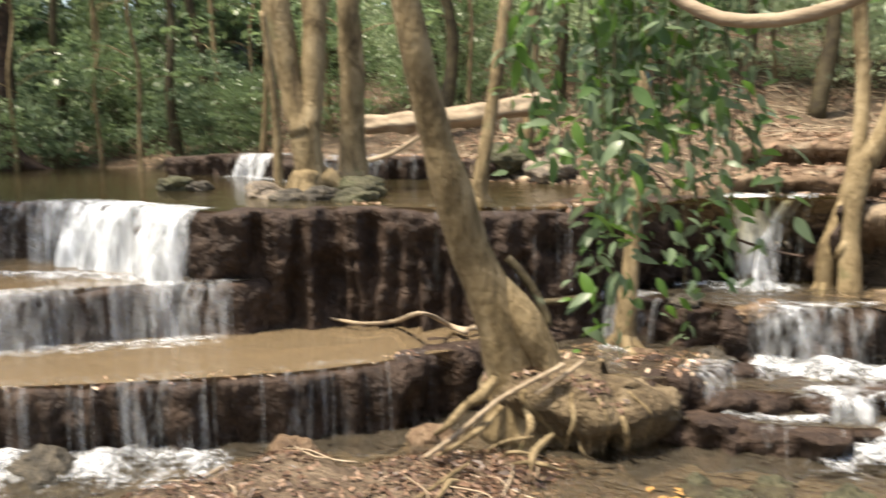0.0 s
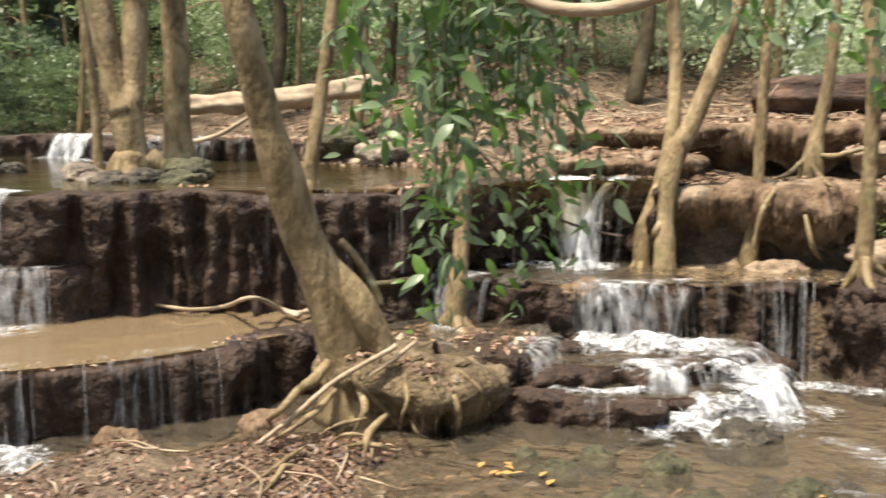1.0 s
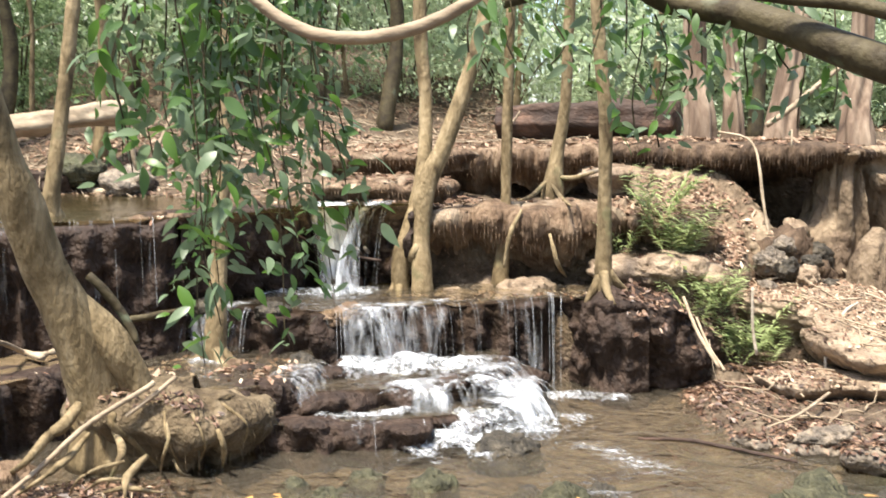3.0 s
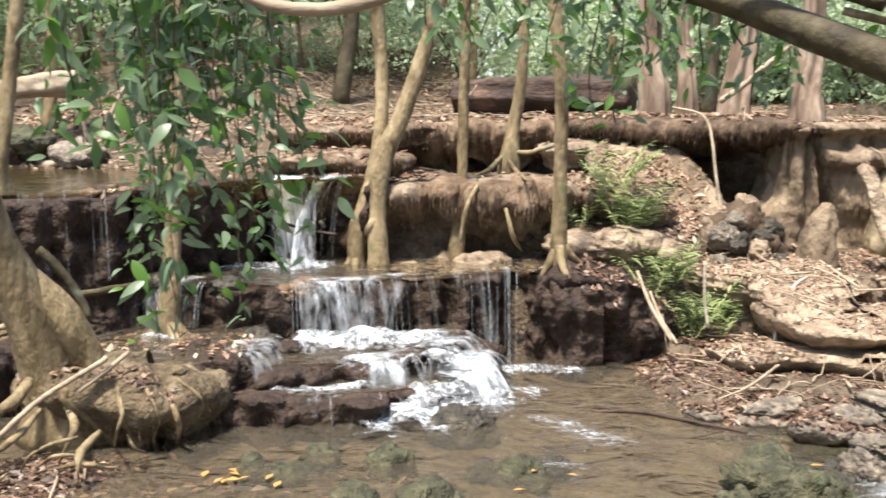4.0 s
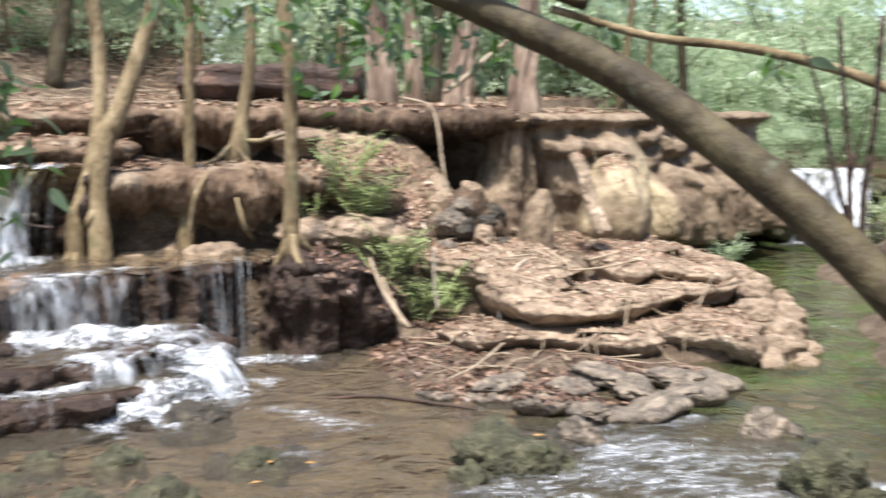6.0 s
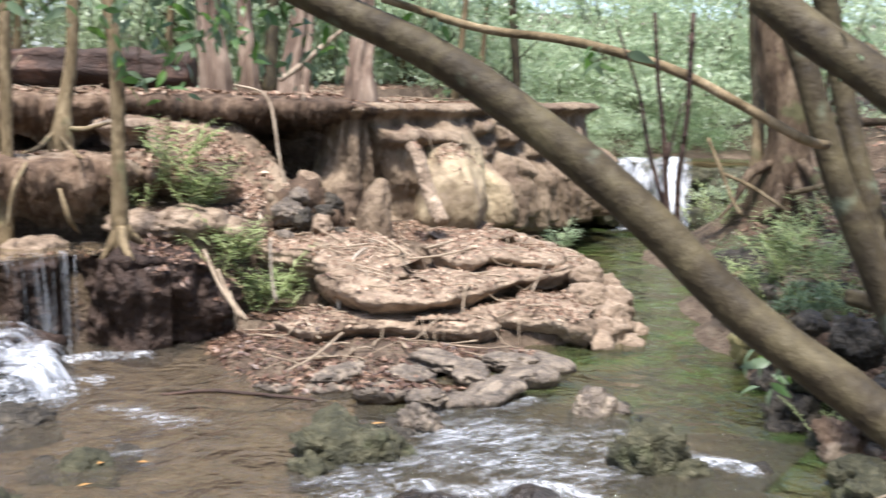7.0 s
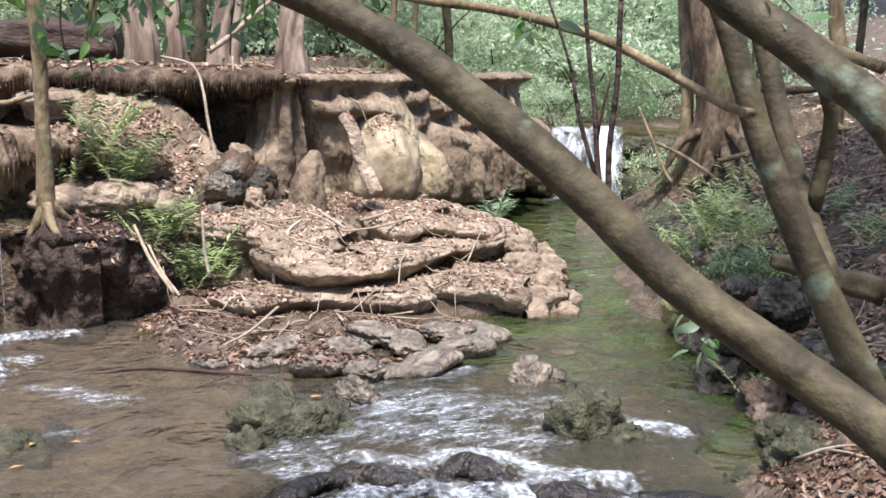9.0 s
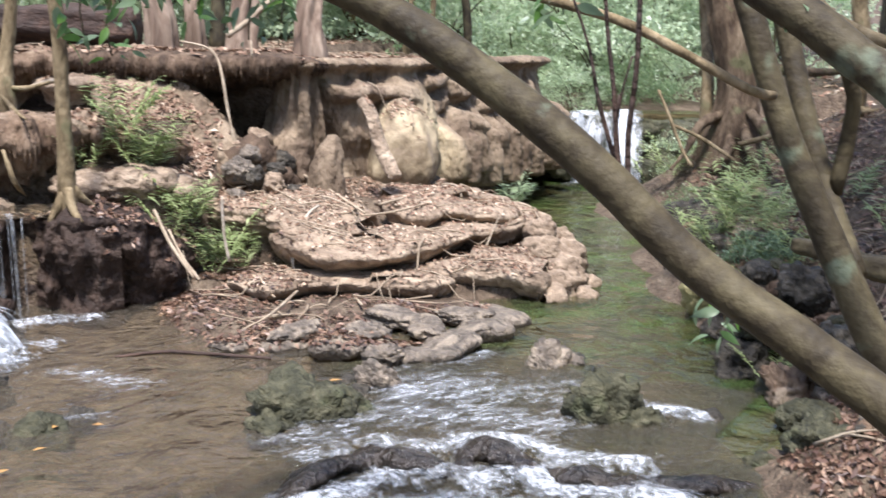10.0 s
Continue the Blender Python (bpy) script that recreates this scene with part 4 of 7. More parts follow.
def flow_wall(lip, top, label):
    """The tall wall: a thin fringed rim, staggered shelves, a smooth apron, hanging folds and a dark undercut over the pool."""
    step = 0.022
    c = spline(lip, step)
    tan = np.gradient(c, axis=0)
    for _ in range(24):
        tan[1:-1] = (tan[:-2] + tan[1:-1] + tan[2:]) / 3
    tan /= np.linalg.norm(tan, axis=1)[:, None]
    out = np.stack([tan[:, 1], -tan[:, 0]], -1)
    s = np.arange(len(c)) * step
    far = np.clip((s - 2.75) / 0.3, 0, 1)                      # from here on the foot hangs over water
    smooth = np.exp(-((s - 2.45) / 0.3) ** 4)                  # the bare apron above the bulb
    rows = [np.column_stack([c - out * 0.7, s * 0 + top - 0.04]), np.column_stack([c - out * 0.3, s * 0 + top])]
    for k in np.linspace(0, 1, 96):
        z = top - k * 1.95
        q = np.column_stack([c, np.full(len(c), z)])
        wob = 0.05 * value_noise(np.stack([s * 1.5, s * 0 + z * 1.4, s * 0], -1), 71)
        rim = np.exp(-((k - 0.03) / 0.035) ** 2) * (0.15 + 0.08 * fbm(np.stack([s * 16, s * 0, s * 0], -1), 2, 5))
        push = -0.14 + rim + 0.2 * np.clip((k - 0.08) / 0.5, 0, 1)
        for cs, cz, w, h, depth in WALL_LUMPS:
            u = ((s + wob * 1.5 - cs - (0.25 * (cz - z) if depth < 0 else 0)) / w) ** 2
            t = (z + 0.05 * value_noise(np.stack([s * 5, s * 0, s * 0 + cs], -1), 77) - cz) / h
            t = np.where((t > 0) & (h < 0.2), t * 1.7, t)
            push = push + depth * np.exp(-u * u) * np.exp(-t ** 4)
        fold = np.zeros(len(c))
        for centre, w, low in WALL_FOLDS:
            u = np.clip(np.abs(s + wob - centre) / w, 0, 1)
            fold = np.maximum(fold, np.sqrt(1 - u * u) * np.clip((1.3 - z) / 0.35, 0, 1) * np.clip((z - low) / 0.1, 0, 1) ** 0.5)
        push = push + 0.42 * fold
        rough = 1 - 0.75 * smooth
        push = push + rough * (0.08 * fbm(q * np.array([4.5, 4.5, 4.5]), 5, 73) + 0.06 * (0.5 - 2.5 * np.abs(fbm(np.stack([s * 9, s * 0 + z * 1.6, s * 0], -1), 3, 74))))
        push = push - far * np.clip((0.34 - z) / 0.12, 0, 1) * 0.7
        rows.append(np.column_stack([c + out * push[:, None], np.full(len(c), z) + 0.02 * fbm(q * 6, 3, 76)]))
    v = np.vstack(rows)
    quads = grid_quads(len(rows), len(c))[:, ::-1]
    SOLIDS.append((v, tri_safe(quads)))
    me = mesh_of("tufa_wall", v, quads, WALL)
    at = me.attributes.new("cream", "FLOAT", "POINT")
    gs, gz = np.tile(s, len(rows)), v[:, 2]
    mask = np.exp(-((gs - 2.45) / 0.3) ** 4) * np.clip((1.6 - gz) / 0.6, 0, 1) * np.clip((gz - 0.4) / 0.2, 0, 1)
    at.data.foreach_set("value", np.clip(mask * (0.75 + 0.6 * fbm(v * 4, 3, 9)), 0, 1).astype(np.float32))
    return tagged(new("tufa_wall", me), label, "rock wall", kind="structure")


flow_wall(LIP_WALL, Z_TOP, "tan wall of hanging flowstone folds under a fringed rim")
terrace(LIP_CASCADE[:8], Z_CASCADE, -0.05, "curtain", WET, "dark wet tufa step under the central cascade", ribs=0.06, rough=0.1, seed=7)
terrace(LIP_MID, Z_MID, 0.02, "curtain", WET, "low wet tufa shelf beside the leaning tree", ribs=0.05, rough=0.06, seed=8)
terrace(LIP_STEP, Z_STEP, Z_FOOT - 0.08, "curtain", WET, "small wet tufa step in the cascade", ribs=0.06, rough=0.09, wander=0.12, sway=0.04, seed=9)
terrace(LIP_FOOT, Z_FOOT, -0.15, "curtain", WET, "lowest wet tufa step at the pool's edge", ribs=0.06, rough=0.09, wander=0.12, sway=0.04, seed=10)
terrace(LIP_SMALL, 1.66, Z_UPPER - 0.05, "curtain", WET, "low dark step at the back of the upper pool", ribs=0.04, rough=0.06, wander=0.12, seed=16)
terrace(LIP_FAR, Z_FAR, -0.1, "curtain", MOSSROCK, "far mossy ledge with a bright waterfall", ribs=0.06, rough=0.08, wander=0.1, sway=0.06, seed=14)
ledge([(0.55, 7.85, 0.68, 0.7, 0.1), (0.8, 7.66, 0.7, 0.75, 0.12), (1.05, 7.6, 0.69, 0.75, 0.12), (1.35, 7.56, 0.64, 0.72, 0.1), (1.56, 7.66, 0.55, 0.65, 0.08), (1.7, 7.9, 0.46, 0.5, 0.03), (1.85, 8.2, 0.5, 0.4, 0.0)],
      WET, "rough dark wet shoulder of tufa beside the cascade", 0.6, 0.06, lobes=0.04, wander=0.05, lump=0.18, comb=0.01, layers=0.05, bulge=0.05, seed=31)
ledge(LIP_DAM, SLICK, "low dark wet tufa dam with water running over it", 0.16, -0.5, lump=0.09, lobes=0.07, wander=0.05, bulge=0.07, seed=27)
MOUND = ledge(LIP_MOUND, DRY_MOSS, "rounded earthy root mound at the foot of the leaning tree", 0.5, 0.02, lobes=0.1, wander=0.07, lump=0.13, comb=0.03, bulge=0.13, fringe=20, drip=(0.08, 0.2), seed=29, name="root_mound")


# ---- water ----
def pool(name, ring, z, mat, label):
    bm = bmesh.new()
    f = bm.faces.new([bm.verts.new((x, y, z)) for x, y in ring])
    if f.normal.z < 0:
        f.normal_flip()
    bmesh.ops.triangulate(bm, faces=bm.faces[:])
    me = bpy.data.meshes.new(name)
    bm.to_mesh(me)
    bm.free()
    for p in me.polygons:
        if p.normal.z < 0:
            p.flip()
    me.materials.append(mat)
    return tagged(new(name, me), label, "water", kind="structure")


def ring_of(lip, rest, out=0.02):
    return [tuple(p) for p in spline([q[:2] for q in lip], 0.15)] + rest


pool("water", [(-12, 2), (13, 2), (13, 14.5), (-12, 14.5)], 0.0, STREAM, "clear shallow brown stream water with ripples")
pool("water", [(0.9, 3.0), (3.3, 2.9), (3.5, 3.7), (4.2, 4.1), (3.9, 4.5), (3.4, 4.6), (3.5, 5.2), (2.9, 5.5), (2.2, 5.4), (2.0, 5.1), (1.6, 4.7), (1.0, 4.2)], 0.008, RAPID, "choppy clear water rippling over shallow stones")
pool("water", ring_of(LIP_POOL, [(-2.75, 7.8), (-9, 7.8), (-9, 3.2)]), Z_POOL + 0.012, MUDDY, "still tan water of the low pool")
pool("water", ring_of(LIP_LEDGE, [(-4.75, 7.5), (-9.5, 7.5), (-9.5, 4.2)]), Z_LEDGE + 0.012, MUDDY, "thin sheet of water on a narrow step")
pool("water", ring_of(LIP_UPPER[:14], [(-0.6, 11.5), (-4, 14), (-30, 18), (-30, 6)]), Z_UPPER + 0.012, UPPER, "still brown water of the upper pool")
pool("water", ring_of(LIP_CASCADE[:7], [(0.9, 8.4), (-2.5, 8.8)]), Z_CASCADE + 0.012, STREAM, "shallow water on the middle step")
pool("water", ring_of(LIP_MID, [(-1.35, 7.5), (-2.75, 7.5)]), Z_MID + 0.012, STREAM, "shallow water on the shelf beside the tree")
pool("water", ring_of(LIP_STEP, [(0, 7.8), (-1.7, 7.8)]), Z_STEP + 0.012, STREAM, "shallow running water on a low step")
pool("water", ring_of(LIP_FOOT, [(0.15, 7.9), (-2, 7.9)]), Z_FOOT + 0.012, STREAM, "shallow running water on the lowest step")
pool("water", ring_of(LIP_FAR, [(14, 16), (9, 20)]), Z_FAR + 0.012, STREAM, "stream above the far waterfall")


def along(lip, a, b, step=0.03):
    """The stretch of a lip between two shares of its length, with outward directions."""
    c = spline([q[:2] for q in lip], step)
    n = len(c)
    c = c[int(a * n):max(int(b * n), int(a * n) + 4)]
    tan = np.gradient(c, axis=0)
    tan /= np.linalg.norm(tan, axis=1)[:, None]
    return c, np.stack([tan[:, 1], -tan[:, 0]], -1)


def waterfall(lip, a, b, top, foot, mat, label, reach=0.12, spread=0.05, seed=1, strands=0, vary=0.3):
    """A falling sheet of water over a stretch of a lip, with loose strands before it."""
    c, out = along(lip, a, b)
    rows, s = [], np.arange(len(c)) * 0.03
    uneven = fbm(np.stack([s * 5, s * 0 + seed, s * 0], -1), 3, seed)
    for k in np.linspace(-0.25, 1, 26):
        if k < 0:
            o, z = k * 0.8 + 0.07, np.full(len(c), top + 0.03)
        else:
            o, z = 0.07 + reach * (k ** 0.55) * (1 + 0.8 * uneven), top + 0.03 - (top - foot + 0.03) * k ** 1.3
            z = np.full(len(c), z)
        w = spread * fbm(np.stack([s * 9, z * 2 + seed, s * 0], -1), 3, seed + 1)
        rows.append(np.column_stack([c + out * np.reshape(o + w, (-1, 1)), z]))
    me = mesh_of("waterfall", np.vstack(rows), grid_quads(26, len(c))[:, ::-1], mat)
    edge = np.clip(np.minimum(s, s[::-1]) / 0.14, 0, 1)
    density = -0.3 * (1 - edge) + vary * fbm(np.stack([s * 2.2, s * 0 + seed, s * 0], -1), 3, seed + 5)
    me.attributes.new("froth", "FLOAT", "POINT").data.foreach_set("value", np.tile(density, 26).astype(np.float32))
    sheet = tagged(new("waterfall", me), label, "waterfall")
    r = np.random.default_rng(seed)
    for _ in range(strands // 2):
        i = r.integers(0, len(c))
        k = np.linspace(0, 1, 10)
        w = r.uniform(0.0015, 0.0045)
        o = 0.09 + (reach + 0.02) * k ** 0.55 * r.uniform(0.6, 1.3)
        p = np.column_stack([c[i] + out[i] * o[:, None], top + 0.03 - (top - foot + 0.03) * k ** 1.3, w * (1.0 - 0.4 * k)])
        v, q = tube(p, sides=5, step=0.05, rough=0.25, cap=False, seed=int(r.integers(99)))
        part("strand", mesh_of("strand", v, q, STRAND), sheet)
    return sheet


def froth(points, width, z, label, lift=0.05, seed=1, mat=None, dense=0.0):
    """Churned white water along a line: a lumpy sheet that thins to its edges."""
    c = spline(points, 0.05)
    tan = np.gradient(c, axis=0)
    tan /= np.linalg.norm(tan, axis=1)[:, None]
    out = np.stack([tan[:, 1], -tan[:, 0]], -1)
    k = np.linspace(-1, 1, max(9, int(width / 0.04)))
    e = np.minimum(1, np.minimum(np.arange(len(c)), np.arange(len(c))[::-1]) * 0.05 / (width * 0.45))
    p = np.concatenate([c + out * (u * width * 0.5) for u in k])
    mask = np.concatenate([np.minimum(1 - abs(u), e) for u in k])
    n = np.clip(0.5 + fbm(np.column_stack([p * 7, np.full(len(p), seed)]), 4, seed), 0, 1)
    broad = fbm(np.column_stack([p * 2.6, np.full(len(p), seed + 0.5)]), 3, seed + 3)
    soft = mask * mask * (3 - 2 * mask)
    h = z + 0.006 + soft * lift * n
    me = mesh_of("froth", np.column_stack([p, h]), grid_quads(len(k), len(c)), mat or FROTH)
    at = me.attributes.new("froth", "FLOAT", "POINT")
    at.data.foreach_set("value", (soft * ((0.6 if mat else 0.66) + dense) - 0.38 + broad * 0.55).astype(np.float32))
    return tagged(new("froth", me), label, "foam")


WHITE = "bright white sheet of water falling over a tufa lip"
THIN = "thin veil of water trickling down dark tufa"
waterfall(LIP_UPPER[:9], 0.41, 0.645, Z_UPPER, Z_LEDGE, BRIGHTFALL, WHITE, 0.25, 0.1, 1, 40)
waterfall(LIP_UPPER[:9], 0.2, 0.42, Z_UPPER, Z_LEDGE, VEIL, WHITE, 0.2, 0.08, 2, 30)
waterfall(LIP_LEDGE, 0.2, 0.92, Z_LEDGE, Z_POOL, VEIL, WHITE, 0.1, 0.04, 3, 50)
waterfall(LIP_POOL, 0.25, 0.62, Z_POOL, 0.0, THINFALL, THIN, 0.05, 0.03, 4, 18, 0.1)
waterfall(LIP_POOL, 0.62, 0.9, Z_POOL, 0.0, THINFALL, THIN, 0.05, 0.03, 5, 8, 0.1)
waterfall(LIP_UPPER[:9], 0.84, 1.0, Z_UPPER, 0.75, THINFALL, THIN, 0.04, 0.03, 6, 14)
waterfall(LIP_UPPER[8:], 0.25, 0.42, Z_UPPER, Z_CASCADE, THINFALL, THIN, 0.2, 0.1, 7, 10)
waterfall(LIP_UPPER[8:], 0.255, 0.33, Z_UPPER, Z_CASCADE, BRIGHTFALL, WHITE, 0.45, 0.12, 18, 26, 0.15)
waterfall(LIP_UPPER[8:], 0.34, 0.41, Z_UPPER, Z_CASCADE, BRIGHTFALL, WHITE, 0.7, 0.16, 19, 20, 0.15)
waterfall(LIP_CASCADE, 0.24, 0.46, Z_CASCADE, Z_STEP, FALL, WHITE, 0.14, 0.05, 8, 40)
waterfall(LIP_CASCADE, 0.46, 0.58, Z_CASCADE, 0.0, THINFALL, THIN, 0.06, 0.03, 9, 14)
waterfall(LIP_CASCADE, 0.56, 0.61, Z_CASCADE, 0.0, FALL, WHITE, 0.08, 0.03, 10, 10)
waterfall(LIP_STEP, 0.42, 0.9, Z_STEP, Z_FOOT, FALL, WHITE, 0.14, 0.05, 11, 30)
waterfall(LIP_MID, 0.6, 0.87, Z_MID, Z_FOOT, VEIL, WHITE, 0.14, 0.05, 12, 14)
waterfall(LIP_FOOT, 0.3, 0.9, Z_FOOT, 0.0, THINFALL, THIN, 0.1, 0.04, 13, 16)
waterfall(LIP_FOOT, 0.62, 0.9, Z_FOOT, 0.0, FALL, WHITE, 0.18, 0.06, 14, 24)
waterfall(LIP_CASCADE, 0.02, 0.14, Z_CASCADE, Z_MID, VEIL, WHITE, 0.16, 0.05, 15, 14)
waterfall(LIP_SMALL, 0.25, 0.52, 1.66, Z_UPPER, FALL, WHITE, 0.25, 0.08, 17, 10, 0.05)
waterfall(LIP_SMALL, 0.6, 0.82, 1.66, Z_UPPER, VEIL, WHITE, 0.12, 0.05, 20, 6)
waterfall(LIP_FAR, 0.34, 0.56, Z_FAR, 0.0, BRIGHTFALL, WHITE, 0.35, 0.16, 16, 20, 0.3)
waterfall(LIP_FAR, 0.54, 0.69, Z_FAR + 0.03, 0.0, BRIGHTFALL, WHITE, 0.85, 0.2, 36, 20, 0.3)
CHURN = "churned white foam where water lands"
froth([(-7.6, 5.2), (-6.3, 5.72), (-5.2, 5.85)], 0.7, Z_LEDGE, CHURN, 0.06, 1)
froth([(-9.0, 10.7), (-8.2, 10.55), (-7.5, 10.1), (-7.0, 9.9)], 0.5, Z_UPPER, CHURN, 0.03, 13)
froth([(-6.8, 4.1), (-5.9, 4.85), (-5.3, 5.4), (-4.75, 5.95)], 0.6, Z_POOL, CHURN, 0.04, 2)
froth([(-6.2, 3.0), (-5.1, 3.8), (-4.2, 4.32), (-3.7, 4.7)], 1.05, 0.0, CHURN, 0.12, 3, dense=0.16)
froth([(-2.1, 8.1), (-1.6, 8.1), (-0.9, 8.15)], 0.7, Z_CASCADE, CHURN, 0.07, 4, dense=0.15)
froth([(-1.45, 7.08), (-0.9, 7.06), (-0.3, 7.12), (0.05, 7.05)], 0.95, Z_STEP, CHURN, 0.12, 5, dense=0.12)
froth([(-0.9, 6.62), (-0.4, 6.6), (0.0, 6.85)], 0.45, Z_STEP - 0.03, CHURN, 0.1, 12, dense=0.12)
froth([(-1.5, 6.3), (-1.0, 6.28), (-0.5, 6.42)], 0.25, Z_FOOT, CHURN, 0.05, 6)
froth([(-0.8, 6.15), (-0.2, 6.2), (0.2, 6.5), (0.38, 7.0)], 0.75, 0.0, CHURN, 0.1, 7, dense=0.0)
froth([(-0.5, 6.3), (-0.1, 6.45), (0.12, 6.75)], 0.5, 0.06, CHURN, 0.14, 14, dense=0.1)
froth([(0.2, 7.35), (0.6, 7.35), (1.0, 7.3)], 0.4, 0.0, CHURN, 0.05, 8)
froth([(8.1, 12.3), (8.7, 11.95), (9.3, 11.5)], 0.6, 0.0, CHURN, 0.08, 9)
froth([(-2.3, 7.0), (-1.9, 6.9)], 0.35, Z_MID, CHURN, 0.06, 10)

# white ripples, plus painted specks that stand in for glints on the water
RIPPLE_GLINTS = "broken white ripples and painted glints over shallow stones"
froth([(1.15, 3.7), (1.5, 3.86), (1.8, 3.92), (2.1, 3.76), (2.35, 3.6), (2.6, 3.3), (3.0, 3.05)], 0.5, 0.012, CHURN, 0.06, 21, dense=0.05)
froth([(1.3, 3.45), (1.9, 3.5), (2.5, 3.1)], 0.7, 0.012, CHURN, 0.04, 28, dense=0.06)
froth([(1.35, 4.1), (1.75, 4.28), (2.05, 4.16), (2.4, 4.05), (2.6, 3.72), (3.0, 3.4)], 0.4, 0.03, CHURN, 0.05, 29, dense=0.06)
froth([(1.2, 4.35), (1.8, 4.6), (2.4, 4.5), (3.1, 3.9)], 0.9, 0.01, RIPPLE_GLINTS, 0.02, 30, RIFFLE_GLINTS, 0.08)
froth([(1.9, 5.0), (2.4, 4.85), (3.0, 4.7), (3.4, 4.4)], 1.0, 0.01, RIPPLE_GLINTS, 0.02, 31, RIFFLE_GLINTS, 0.05)
froth([(2.0, 5.4), (2.6, 5.05), (3.2, 4.8)], 1.0, 0.0, RIPPLE_GLINTS, 0.02, 22, RIFFLE_GLINTS, 0.05)
froth([(3.3, 4.3), (3.6, 4.05), (3.75, 3.85)], 0.5, 0.0, RIPPLE_GLINTS, 0.02, 23, RIFFLE_GLINTS, 0.05)
froth([(3.38, 4.18), (3.58, 4.02), (3.66, 3.86)], 0.26, 0.005, CHURN, 0.04, 32, dense=-0.05)
froth([(2.4, 5.45), (2.8, 5.35), (3.2, 5.5)], 0.3, 0.0, RIPPLE_GLINTS, 0.02, 24, RIFFLE_GLINTS)
froth([(0.4, 5.35), (0.75, 5.3)], 0.2, 0.0, RIPPLE_GLINTS, 0.02, 25, RIFFLE_GLINTS)
froth([(0.3, 6.3), (0.7, 6.0), (1.1, 5.5)], 0.6, 0.0, RIPPLE_GLINTS, 0.015, 26, RIFFLE_GLINTS)
froth([(1.5, 3.6), (2.2, 3.5), (2.8, 3.2)], 0.5, -0.03, RIPPLE_GLINTS, 0.04, 27, RIFFLE_GLINTS)

# ---- flowstone on the tall wall ----
def drape(points, mat, label, seed, rough=0.16, ribs=0.05):
    v, q = tube(points, sides=40, step=0.03, rough=0.02, ribs=ribs, seed=seed)
    n = fbm(v * np.array([7, 7, 3.5]), 5, seed)
    c = v.mean(axis=0)
    out = v - c
    out[:, 2] = 0
    out /= np.linalg.norm(out, axis=1)[:, None] + 1e-6
    v = v + out * (n * rough * 0.5)[:, None]
    SOLIDS.append((v, tri_safe(q)))
    return tagged(new("flowstone", mesh_of("flowstone", v, tri_safe(q), mat)), label, "rock formation", "flowstone drapes")


drape([(3.52, 8.66, 1.46, 0.053), (3.54, 8.49, 1.33, 0.068), (3.57, 8.37, 1.08, 0.067), (3.63, 8.24, 0.86, 0.062), (3.65, 8.17, 0.79, 0.051)], DRY, "thick tan stalactite standing before the wall", 2, rough=0.07)
drape([(4.3, 9.78, 1.46, 0.14), (4.28, 9.62, 1.32, 0.2), (4.25, 9.47, 1.18, 0.27), (4.23, 9.33, 1.02, 0.34), (4.21, 9.24, 0.82, 0.36), (4.19, 9.22, 0.64, 0.33), (4.18, 9.26, 0.48, 0.2)], CREAM, "smooth cream bulb of flowstone on the wall", 3, rough=0.2, ribs=0.03)
for i, (dx, dy, w) in enumerate(((-0.03, 0.0, 0.7), (-0.27, 0.12, 0.75), (-0.5, 0.2, 0.75), (-0.75, 0.25, 0.75))):
    drape([(2.1 + dx * 0.6, 10.3 + dy, 1.6, 0.12 * w), (2.22 + dx, 9.95 + dy, 1.42, 0.19 * w), (2.33 + dx, 9.55 + dy, 1.18, 0.22 * w), (2.41 + dx, 9.2 + dy, 0.92, 0.24 * w), (2.46 + dx, 8.95 + dy, 0.45, 0.32 * w)],
          WALL, "smooth sloping flowstone tongue under the dark hollow", 80 + i, rough=0.3, ribs=0.12)

# ---- what things rest on ----
all_v, all_t = join(SOLIDS)
REST = BVHTree.FromPolygons(all_v.tolist(), all_t.tolist())


def drop(x, y, top=9.0):
    """Where something let fall at x, y comes to rest: height and normal."""
    hit, n, _, _ = REST.ray_cast(Vector((x, y, top)), Vector((0, 0, -1)))
    if hit is None:
        return 0.0, Vector((0, 0, 1))
    return hit.z, n if n.z > 0 else -n


